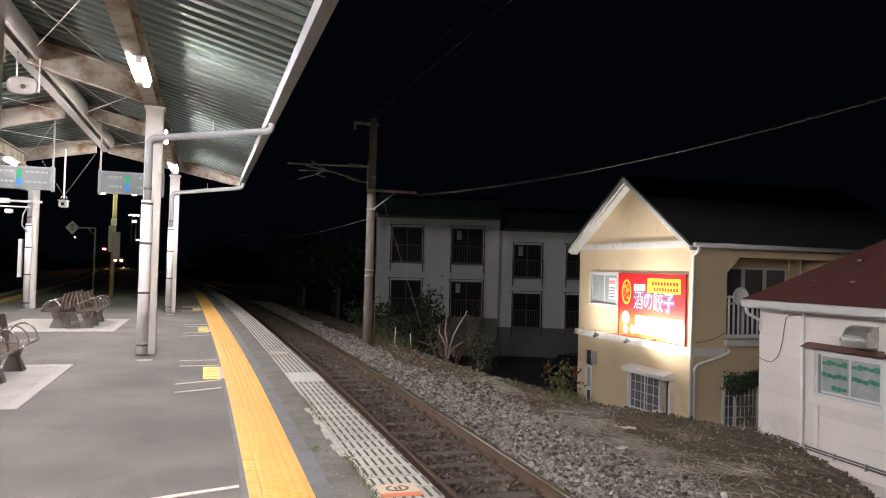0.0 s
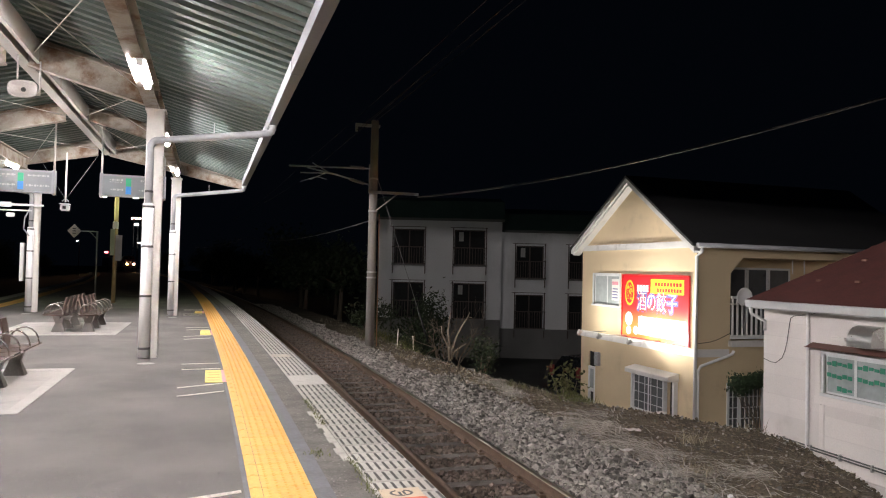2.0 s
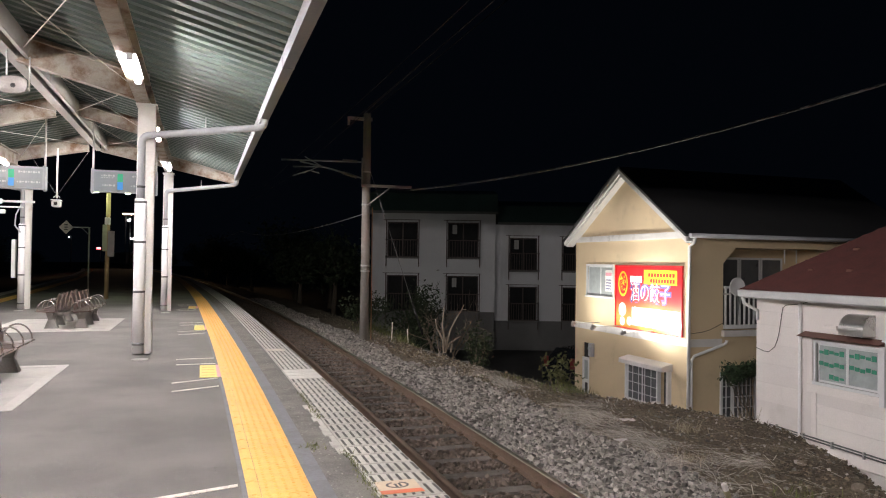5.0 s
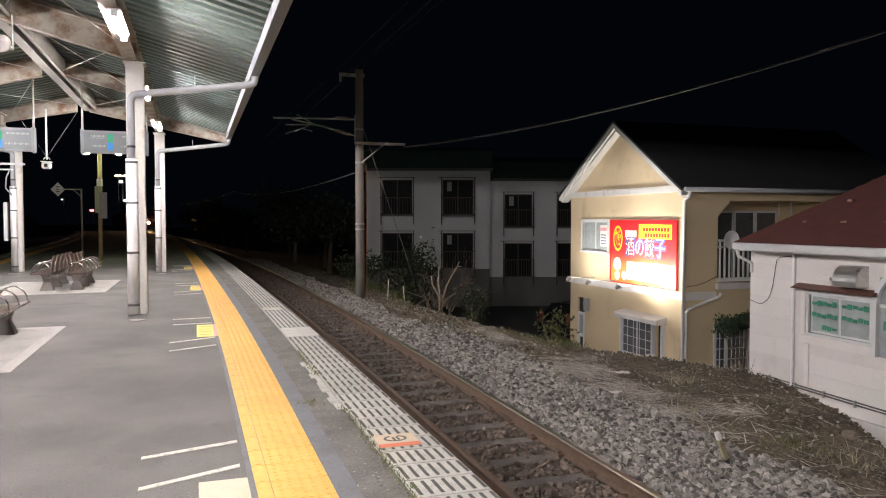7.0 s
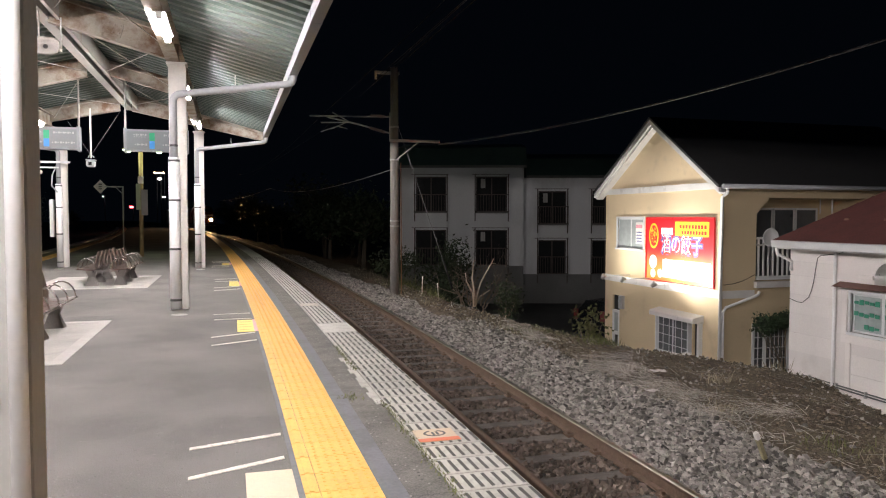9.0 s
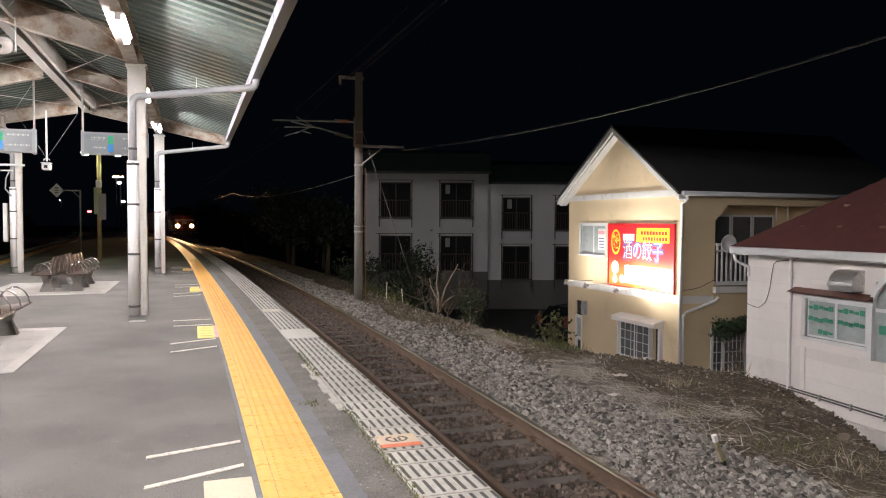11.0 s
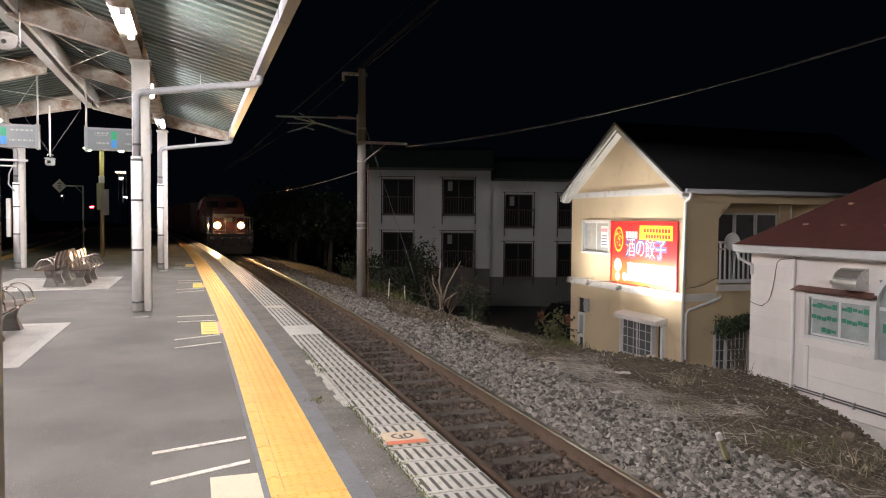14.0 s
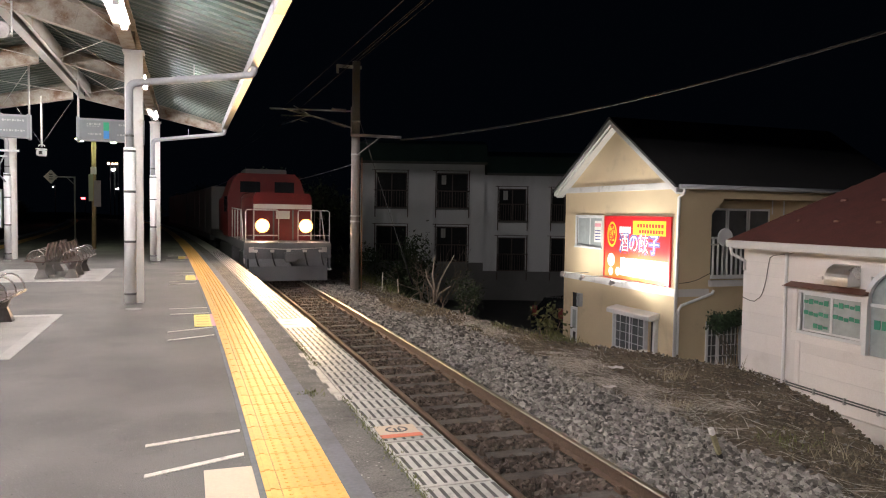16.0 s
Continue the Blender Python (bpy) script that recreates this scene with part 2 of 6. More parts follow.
M_apt_roof = mat("apartment_dark_green_roof", (0.052, 0.098, 0.086), 0.7, 0, 0.3, 1, 30, 0.1)
M_railing_dark = mat("rusty_balcony_iron", (0.105, 0.082, 0.072), 0.7, 0.2, 0.3, 6, 30, 0.1)
M_seat = mat("brown_steel_seat", (0.13, 0.088, 0.075), 0.32, 0.35, 0.15, 4, 40, 0.03)
M_arm = mat("polished_arm", (0.5, 0.45, 0.43), 0.25, 0.9, 0.1, 4, 30, 0)
M_leg = mat("bench_leg_grey", (0.27, 0.25, 0.235), 0.6, 0.2, 0.2, 3, 40, 0.1)
M_disp = mat("display_case_grey", (0.26, 0.28, 0.30), 0.45, 0, 0.08, 3, 30, 0.02)
M_disp_face = mat("display_face", (0.20, 0.225, 0.24), 0.3, 0, 0.08, 3, 30, 0)
M_disp_text = mat("display_pale_text", (0.40, 0.42, 0.42), 0.5, 0, 0.05, 3, 30, 0)
M_green = mat("label_green", (0.03, 0.40, 0.20), 0.5, 0, 0.05, 3, 30, 0)
M_blue = mat("label_blue", (0.05, 0.30, 0.75), 0.5, 0, 0.05, 3, 30, 0)
M_loco_red = mat("locomotive_red", (0.13, 0.014, 0.014), 0.35, 0, 0.15, 1, 30, 0.03, stain=0.15, stain_col=(0.2, 0.03, 0.025), stain_scale=1.4)
M_loco_grey = mat("locomotive_grey", (0.13, 0.13, 0.135), 0.6, 0.1, 0.25, 2, 40, 0.1)
M_loco_white = mat("locomotive_white", (0.55, 0.52, 0.48), 0.45, 0, 0.08, 2, 30, 0.02)
M_head = glow("headlight_warm", (1.0, 0.60, 0.28), 4500.0)
M_bloom = glow("headlight_bloom", (1.0, 0.42, 0.12), 6.0)
M_container = mat("container_grey", (0.34, 0.33, 0.33), 0.6, 0.1, 0.15, 0.8, 30, 0.08)
M_lamp_green = glow("mercury_lamp_greenish", (0.85, 1.0, 0.62), 60.0)
M_lamp_far = glow("far_lamp_white", (1.0, 0.97, 0.9), 25.0)
M_lamp_orange = glow("far_lamp_orange", (1.0, 0.55, 0.3), 25.0)
M_signal_red = glow("signal_red", (1.0, 0.05, 0.06), 22.0)
M_post_brown = mat("rusty_post", (0.34, 0.25, 0.12), 0.8, 0, 0.3, 3, 40, 0.1, stain=0.4, stain_col=(0.16, 0.08, 0.05), stain_scale=4)
M_boxgreen = mat("control_box_green", (0.30, 0.35, 0.20), 0.6, 0, 0.1, 3, 30, 0.02)


# ---- mesh helpers ----
def box(bm, x0, x1, y0, y1, z0, z1, bevel=0.0, mi=0, m=None):
    v = [bm.verts.new(p) for p in ((x0, y0, z0), (x1, y0, z0), (x1, y1, z0), (x0, y1, z0), (x0, y0, z1), (x1, y0, z1), (x1, y1, z1), (x0, y1, z1))]
    fs = [bm.faces.new([v[i] for i in q]) for q in ((0, 3, 2, 1), (4, 5, 6, 7), (0, 1, 5, 4), (1, 2, 6, 5), (2, 3, 7, 6), (3, 0, 4, 7))]
    for f in fs:
        f.material_index = mi
    if m is not None:
        bmesh.ops.transform(bm, matrix=m, verts=v)
    if bevel > 0:
        es = list({e for f in fs for e in f.edges})
        r = bmesh.ops.bevel(bm, geom=es, offset=bevel, segments=2, affect="EDGES", clamp_overlap=True)
        for f in r["faces"]:
            f.material_index = mi
    return v


def tube(bm, pts, r, n=8, mi=0, caps=True, r2=None):
    pts = [Vector(p) for p in pts]
    rings = []
    for i, p in enumerate(pts):
        d = (pts[min(i + 1, len(pts) - 1)] - pts[max(i - 1, 0)]).normalized()
        a = d.orthogonal().normalized() if i == 0 else (rings[-1][1] - d * rings[-1][1].dot(d)).normalized()
        b = d.cross(a)
        rad = r if r2 is None else r + (r2 - r) * i / (len(pts) - 1)
        rings.append(([bm.verts.new(p + rad * (math.cos(k * 2 * math.pi / n) * a + math.sin(k * 2 * math.pi / n) * b)) for k in range(n)], a))
    for (u, _), (w, _) in zip(rings, rings[1:]):
        for k in range(n):
            f = bm.faces.new((u[k], u[(k + 1) % n], w[(k + 1) % n], w[k]))
            f.material_index, f.smooth = mi, n > 5
    if caps:
        for ring, rev in ((rings[0][0], True), (rings[-1][0], False)):
            f = bm.faces.new(ring[::-1] if rev else ring)
            f.material_index = mi


def prism(bm, poly, axis, a0, a1, mi=0):
    """Extrude a 2D polygon along an axis ('x': poly is (y, z); 'y': (x, z); 'z': (x, y))."""
    def at(p, a):
        return {"x": (a, p[0], p[1]), "y": (p[0], a, p[1]), "z": (p[0], p[1], a)}[axis]
    u = [bm.verts.new(at(p, a0)) for p in poly]
    w = [bm.verts.new(at(p, a1)) for p in poly]
    n = len(poly)
    fs = [bm.faces.new(u[::-1]), bm.faces.new(w)] + [bm.faces.new((u[i], u[(i + 1) % n], w[(i + 1) % n], w[i])) for i in range(n)]
    for f in fs:
        f.material_index = mi


def mesh_of(name, bm, mats):
    bmesh.ops.recalc_face_normals(bm, faces=bm.faces[:])
    me = bpy.data.meshes.new(name)
    bm.to_mesh(me)
    bm.free()
    for mm in (mats if isinstance(mats, (list, tuple)) else [mats]):
        me.materials.append(mm)
    return me


def part(name, bm, mats, parent=None, label=""):
    ob = new(name, mesh_of(name, bm, mats))
    if parent is not None:
        ob.parent = parent
    if label:
        tagged(ob, label)
    return ob


def boxpart(name, x0, x1, y0, y1, z0, z1, mats, parent=None, bevel=0.0, label=""):
    bm = bmesh.new()
    box(bm, x0, x1, y0, y1, z0, z1, bevel)
    return part(name, bm, mats, parent, label)


def tubepart(name, pts, r, mats, parent=None, n=8, label="", r2=None):
    bm = bmesh.new()
    tube(bm, pts, r, n, r2=r2)
    return part(name, bm, mats, parent, label)


def thing(name, at, label, category, group="", kind="", rz=0):
    e = new(name)
    e.matrix_basis = pose(*at, 0, 0, rz)
    return tagged(e, label, category, group, kind)


def text_mesh(name, body, size, mats, parent, m, depth=0.004, bold=0.0):
    cu = bpy.data.curves.new(name, "FONT")
    cu.body, cu.size, cu.align_x, cu.align_y, cu.extrude, cu.offset = body, size, "CENTER", "CENTER", depth, bold
    tmp = bpy.data.objects.new(name, cu)
    me = bpy.data.meshes.new_from_object(tmp)
    bpy.data.objects.remove(tmp)
    me.materials.clear()
    me.materials.append(mats)
    ob = new(name, me)
    ob.parent = parent
    ob.matrix_basis = m
    return ob


def raw_mesh(name, verts, faces, mats):
    me = bpy.data.meshes.new(name)
    me.from_pydata(verts, [], faces)
    for mm in (mats if isinstance(mats, (list, tuple)) else [mats]):
        me.materials.append(mm)
    return me


# ---- plan: lines that curve away to the left ----
def curve_fn(ys, xs, k=25):
    ys, xs = np.array(ys, float), np.array(xs, float)
    fine_y = np.linspace(ys[0], ys[-1], 1400)
    fine_x = np.interp(fine_y, ys, xs)
    for _ in range(3):
        pad = np.concatenate([np.full(k, fine_x[0]) - (fine_x[1] - fine_x[0]) * np.arange(k, 0, -1), fine_x, fine_x[-1] + (fine_x[-1] - fine_x[-2]) * np.arange(1, k + 1)])
        fine_x = np.convolve(pad, np.ones(2 * k + 1) / (2 * k + 1), "valid")
    return lambda y: float(np.interp(y, fine_y, fine_x))


track_x = curve_fn([-45, 0, 8, 14, 20, 26, 34, 42, 55, 64, 78, 93, 125, 165, 205, 260, 300], [3.0, 3.0, 3.02, 3.06, 3.0, 2.86, 2.57, 2.25, 1.4, 0.7, -0.55, -2.1, -6.0, -13.6, -21.2, -34, -45])
edge_x = curve_fn([-45, 0, 9, 13.6, 20, 26, 37, 51, 64, 78, 93, 125], [1.54, 1.54, 1.53, 1.45, 1.32, 1.16, 0.68, -0.1, -1.05, -2.4, -4.1, -8.2])
yel_r = curve_fn([-45, 0, 9, 15.5, 20, 27, 37, 51, 64, 78, 93, 125], [0.72, 0.72, 0.71, 0.58, 0.46, 0.27, -0.14, -0.9, -1.75, -3.1, -4.9, -9.0])
MID = -2.9  # ridge line of the island platform


def strip(bm, fl, fr, ys, z0, z1, mi=0):
    """A slab between two lines x = fl(y), fr(y)."""
    prev = None
    for y in ys:
        a, b = fl(y), fr(y)
        cur = [bm.verts.new(p) for p in ((a, y, z1), (b, y, z1), (b, y, z0), (a, y, z0))]
        if prev:
            for k in range(4):
                f = bm.faces.new((prev[k], prev[(k + 1) % 4], cur[(k + 1) % 4], cur[k]))
                f.material_index = mi
        else:
            bm.faces.new(cur[::-1]).material_index = mi
        prev = cur
    bm.faces.new(prev).material_index = mi


def steps(a, b, d):
    n = max(1, int(round((b - a) / d)))
    return [a + (b - a) * i / n for i in range(n + 1)]


def left_of(f, w):
    return lambda y: f(y) - w


# ---- ground, platform, track ----
left_edge = curve_fn([-45, 0, 9, 27, 42, 61, 93, 125], [-7.3, -7.3, -7.3, -7.35, -8.3, -9.6, -13.0, -17.5])
crest_x = curve_fn([-45, 3, 5.7, 6.2, 6.9, 8.25, 9.4, 10.1, 10.6, 11.6, 12.9, 13.8, 15.3, 16.6, 19.5, 23, 28, 40, 64, 93, 125, 205, 300], [5.6, 6.0, 6.85, 7.15, 7.6, 8.25, 8.55, 8.3, 7.95, 7.4, 6.98, 6.7, 6.35, 6.2, 5.9, 5.9, 6.0, 5.6, 3.8, 0.6, -3.5, -18, -42], 2)


def ground_z(x, y):
    yy = min(max(y, -45), 299)
    bumps = 0.05 * noise.noise((x * 0.9, y * 0.9, 0.3)) + 0.02 * noise.noise((x * 3.1, y * 3.1, 4.0))
    c = crest_x(yy)
    t = track_x(yy)
    if x < t:
        return -0.97 if x > t - 12 else -0.97 - min(1.0, (t - 12 - x) * 0.1)
    toe = t + 1.75
    if x < toe:
        return -0.95
    if x < c:
        f = (x - toe) / max(0.3, c - toe)
        return -0.95 + 0.02 * f + bumps * min(1, f * 3)
    f = min(1, (x - c) / 2.6)
    s = 1 - (1 - f) ** 1.25
    return -0.93 + (-3.25 + 0.93) * s + bumps * (1 - s)


def build_ground():
    xs = [-500, -250, -120, -60, -35, -22, -16] + steps(-13, -3, 2.0) + steps(-2, 4.4, 0.8) + steps(4.6, 11.6, 0.16) + [12, 13, 15, 18, 24, 32, 45, 70, 120, 250, 500]
    ys = [-400, -180, -90, -45, -25, -12, -6] + steps(-3, 2, 1.0) + steps(2.2, 26, 0.16) + steps(26.6, 60, 0.9) + steps(62, 130, 3.0) + [140, 150, 165, 185, 210, 240, 300, 380, 500]
    verts = [(x, y, ground_z(x, y)) for y in ys for x in xs]
    n = len(xs)
    faces = [(j * n + i, j * n + i + 1, (j + 1) * n + i + 1, (j + 1) * n + i) for j in range(len(ys) - 1) for i in range(n - 1)]
    me = raw_mesh("ground", verts, faces, [M_soil, M_ground, M_bed])
    mi = []
    for j in range(len(ys) - 1):
        for i in range(n - 1):
            x, y = (xs[i] + xs[i + 1]) / 2, (ys[j] + ys[j + 1]) / 2
            yy = min(max(y, -45), 299)
            mi.append(2 if x < track_x(yy) + 1.75 and x > track_x(yy) - 14 else (1 if x > crest_x(yy) + 2.2 or x < 0 else 0))
    me.polygons.foreach_set("material_index", mi)
    me.polygons.foreach_set("use_smooth", [True] * len(mi))
    tagged(new("ground", me), "dry brown soil embankment falling to dark low ground", "ground", kind="structure")


build_ground()
PY = steps(-14, 26, 1.0) + steps(28, 110, 3.0)


def build_platform():
    bm = bmesh.new()
    strip(bm, left_edge, left_of(edge_x, 0.43), PY, -0.16, 0.0, 0)
    p = part("platform", bm, M_asphalt)
    tagged(p, "grey worn asphalt island platform surface", "platform", kind="structure")
    bm = bmesh.new()
    strip(bm, left_of(edge_x, 0.30), left_of(edge_x, 0.10), PY, -1.3, -0.11)
    strip(bm, lambda y: left_edge(y) + 0.1, lambda y: left_edge(y) + 0.3, PY, -1.3, -0.161)
    tagged(part("platform_wall", bm, M_conc), "stained concrete wall under the platform edge", "platform wall", kind="structure")
    bm = bmesh.new()
    strip(bm, lambda y: yel_r(y) + 0.10, left_of(edge_x, 0.435), PY, 0.001, 0.005)
    tagged(part("asphalt_verge", bm, M_asphalt_old), "cracked older asphalt strip beside the platform edge", "pavement", kind="structure")
    bm = bmesh.new()
    strip(bm, yel_r, lambda y: yel_r(y) + 0.13, PY, 0.002, 0.008)
    strip(bm, left_of(yel_r, 0.445), left_of(yel_r, 0.41), PY, 0.002, 0.008)
    tagged(part("sealer_strip", bm, M_sealer), "grey mortar margin along the yellow tactile paving", "pavement", kind="structure")


build_platform()


def rail_profile():
    return [(-0.064, -0.153), (0.064, -0.153), (0.064, -0.143), (0.012, -0.125), (0.009, -0.05), (0.0325, -0.036), (0.0325, -0.016), (0.029, -0.006), (0.018, -0.001), (0.0, 0.0), (-0.018, -0.001), (-0.029, -0.006), (-0.0325, -0.016), (-0.0325, -0.036), (-0.009, -0.05), (-0.012, -0.125), (-0.064, -0.143)]


RAIL_Z = -0.76


def build_rail(off, head):
    bm = bmesh.new()
    prof = rail_profile()
    prev = None
    for y in steps(-20, 26, 1.0) + steps(28, 220, 3.0):
        cx = track_x(y) + off
        cur = [bm.verts.new((cx + px, y, RAIL_Z + pz)) for px, pz in prof]
        if prev:
            for k in range(len(prof)):
                f = bm.faces.new((prev[k], prev[(k + 1) % len(prof)], cur[(k + 1) % len(prof)], cur[k]))
                f.material_index = 1 if 6 <= k <= 11 else 0
                f.smooth = 5 <= k <= 12
        prev = cur
    tagged(part("rail", bm, [M_rail_side, head]), "rusty steel running rail with a polished head", "rail", "running rails", "structure")


build_rail(-0.5635, M_rail_side)
build_rail(0.5635, M_rail_top)


# ---- station canopy ----
BAYS = [-7.4, -2.4, 2.6, 7.65, 12.7, 17.7, 22.7]
COLS = [(-7.4, -0.86), (12.7, -0.875), (22.7, -0.94)]
ROOF_E, ROOF_R = 4.03, 5.03      # underside at eave and ridge
EAVE = 0.885
SL = (ROOF_R - ROOF_E) / (EAVE - MID)


def roof_z(x):
    return ROOF_R - abs(x - MID) * SL


def build_canopy():
    # corrugated sheet, each side of the ridge
    for side in (1, -1):
        verts, faces = [], []
        per = 0.30
        prof = [(0.0, 0.0), (0.06, 0.0), (0.085, 0.06), (0.215, 0.06), (0.24, 0.0)]
        ys = []
        y = -13.0
        while y < 23.0:
            ys += [(y + a, h) for a, h in prof]
            y += per
        for yy, h in ys:
            for x in (MID, MID + side * (EAVE - MID + 0.03)):
                verts.append((x, yy, roof_z(x) + h))
        n = len(ys)
        for i in range(n - 1):
            faces.append((2 * i, 2 * i + 1, 2 * i + 3, 2 * i + 2))
        base = len(verts)
        verts += [(v[0], v[1], v[2] + 0.03) for v in verts]
        faces += [tuple(base + k for k in f[::-1]) for f in faces]
        ob = tagged(new("roof_sheet", raw_mesh("roof_sheet", verts, faces, M_sheet)), "green-grey corrugated steel canopy roof sheet", "roof", "canopy roof", "structure")
    for side in (1, -1):
        xe = MID + side * (EAVE - MID)
        g = tagged(new("gutter"), "white-grey steel eaves gutter along the canopy", "gutter", "canopy gutters", "structure")
        bm = bmesh.new()
        a, b = (xe, xe + side * 0.135)
        prism(bm, [(a, 3.84), (b, 3.84), (b, 4.06), (b - side * 0.012, 4.06), (b - side * 0.012, 3.855), (a + side * 0.012, 3.855), (a + side * 0.012, 4.028), (a, 4.028)], "y", -13.0, 23.02)
        part("trough", bm, M_gutter, g)
        bm = bmesh.new()
        for k in range(9):
            box(bm, min(a, b) - 0.004, max(a, b) + 0.004, -12 + k * 4.2, -11.96 + k * 4.2, 3.835, 4.02)
        part("joint_band", bm, M_gutter, g)
    # longitudinal beams over the column lines and the ridge
    for x, z, w, h, mt, lab in ((-0.93, 3.98, 0.20, 0.34, M_rust_beam, "cream steel girder with rust stains along the columns"), (2 * MID + 0.93, 3.98, 0.20, 0.34, M_rust_beam, "cream steel girder with rust stains along the columns")):
        bm = bmesh.new()
        box(bm, x - w / 2, x + w / 2, -13, 22.9, z, z + 0.025)
        box(bm, x - w / 2, x + w / 2, -13, 22.9, z + h - 0.025, z + h)
        box(bm, x - 0.012, x + 0.012, -13, 22.9, z + 0.025, z + h - 0.025)
        tagged(part("girder", bm, mt), lab, "beam", "canopy girders", "structure")
    bm = bmesh.new()
    for x0, x1, xw in ((-2.90, -2.73, -2.80), (-2.625, -2.57, -2.60)):
        box(bm, x0, x1, -13, 22.9, 4.55, 4.565)
        box(bm, xw - 0.008, xw + 0.008, -13, 22.9, 4.565, 4.90)
    tagged(part("ridge_girder", bm, M_cream_beam), "cream double steel ridge girder with a dark slot", "beam", kind="structure")
    for y in BAYS:
        for side in (1, -1):
            x0 = MID + side * 0.15
            x1 = MID + side * (2.05 if y != 22.7 else EAVE - MID)
            bm = bmesh.new()
            w = 0.09
            low = -0.47 if BAYS.index(y) % 2 == 0 else (-0.33 if side > 0 else -0.42)
            for zoff, dz in ((-0.07, -0.018), (low, -0.018)):
                vs = []
                for x in (x0, x1):
                    z = roof_z(x) + (zoff if not (y == 22.7 and x == x1 and zoff < -0.2) else -0.26)
                    vs.append((x, z))
                prism(bm, [(vs[0][0], vs[0][1]), (vs[1][0], vs[1][1]), (vs[1][0], vs[1][1] + dz), (vs[0][0], vs[0][1] + dz)], "y", y - w, y + w)
            zz = low if y != 22.7 else -0.26
            prism(bm, [(x0, roof_z(x0) - 0.004), (x1, roof_z(x1) - 0.004), (x1, roof_z(x1) + zz), (x0, roof_z(x0) + low)], "y", y - 0.01, y + 0.01)
            tagged(part("rafter", bm, M_rust_beam), "cream steel rafter with flaking rust", "beam", "canopy rafters", "structure")
            # splice plate with bolts
            if y != 22.7:
                bm = bmesh.new()
                xm = MID + side * 1.05
                mz = roof_z(xm) + low / 2 - 0.03
                mm = Matrix.Translation((xm, y, mz)) @ Matrix.Rotation(side * math.atan(SL), 4, "Y")
                box(bm, -0.17, 0.17, -0.022, 0.022, -0.11, 0.11, m=mm)
                for i in range(4):
                    for j in (-1, 1):
                        box(bm, -0.13 + i * 0.085 - 0.015, -0.13 + i * 0.085 + 0.015, -0.035, 0.035, j * 0.06 - 0.015, j * 0.06 + 0.015, m=mm)
                tagged(part("splice_plate", bm, M_rust_beam), "rusted bolted splice plate on a rafter", "splice plate", "rafter splices", "structure")
    # cross bracing rods under the sheet
    for a, b in zip(BAYS, BAYS[1:]):
        for side in (1, -1):
            xa, xb = MID + side * 0.2, MID + side * 1.85
            for p, q in (((xa, a), (xb, b)), ((xb, a), (xa, b))):
                tagged(tubepart("brace_rod", [(p[0], p[1], roof_z(p[0]) - 0.30), (q[0], q[1], roof_z(q[0]) - 0.30)], 0.008, M_rod, n=6), "thin steel cross-bracing rod under the roof", "brace", "roof bracing", "structure")


build_canopy()


def column(x, y, side, pipes=True):
    c = thing("canopy_column", (x, y, 0), "white-painted steel canopy column with rainwater pipe", "column", "canopy columns")
    bm = bmesh.new()
    h = 3.98
    box(bm, -0.13, 0.13, -0.125, -0.11, 0, h)
    box(bm, -0.13, 0.13, 0.11, 0.125, 0, h)
    box(bm, -0.01, 0.01, -0.11, 0.11, 0, h)
    part("post", bm, M_paint, c)
    boxpart("cap_plate", -0.16, 0.16, -0.16, 0.16, h - 0.03, h - 0.001, M_paint, c, 0.004)
    px, py = -0.055, -0.225
    # wide lower sleeve, then the grey pipe that turns out to the gutter
    tubepart("pipe_sleeve", [(px, py, 0.02), (px, py, 2.45)], 0.088, M_pipe_white, c, 14, "white lower rainwater pipe")
    ez = 3.46
    pts = [(px, py, 2.44), (px, py, ez - 0.12)]
    for k in range(1, 6):
        a = k / 5 * math.pi / 2
        pts.append((px + side * 0.12 * (1 - math.cos(a)), py, ez - 0.12 + 0.12 * math.sin(a)))
    gx = side * (EAVE + 0.065) - x if side > 0 else 2 * MID - EAVE - 0.065 - x
    pts += [(gx - side * 0.08, py, 3.70), (gx - side * 0.02, py, 3.73), (gx, py, 3.78), (gx, py, 3.85)]
    tubepart("rain_pipe", pts, 0.058, M_pipe, c, 12, "grey bent rainwater pipe running to the gutter")
    for z in (0.15, 0.97, 1.75, 2.38, 2.62):
        bm = bmesh.new()
        tube(bm, [(px, py, z), (px, py, z + 0.035)], 0.091 if z < 2.4 else 0.064, 14)
        part("pipe_band", bm, M_band, c)
    bm = bmesh.new()
    tube(bm, [(side * 0.90, py, 3.52), (side * 0.90, py, 3.80)], 0.008, 6)
    part("pipe_hanger", bm, M_galv, c)
    bm = bmesh.new()
    tube(bm, [(0.03, -0.86, 0.0005), (0.03, -0.86, 0.008)], 0.12, 20)
    part("drain_cover", bm, M_patch, c)
    return c


for cy, cx in COLS:
    column(cx, cy, 1)
    column(-4.84, cy + 1.3, -1)

# a second kind of post close by: grey panel post with a pipe before it
nc = thing("near_post", (-0.648, 2.40, 0), "grey steel post with a white pipe in front", "column")
boxpart("post", -0.24, 0.0, 0.002, 0.172, 0, 4.0, mat("grey_post_paint", (0.42, 0.41, 0.385), 0.6, 0, 0.08, 1.5, 30, 0.05), nc, 0.004)
tubepart("pipe", [(-0.027, -0.026, 0), (-0.027, -0.026, 3.98)], 0.026, M_pipe_white, nc, 20, "white pipe up the post")
boxpart("latch", -0.115, -0.085, -0.012, 0.001, 0.94, 0.985, M_post_brown, nc, 0.003)


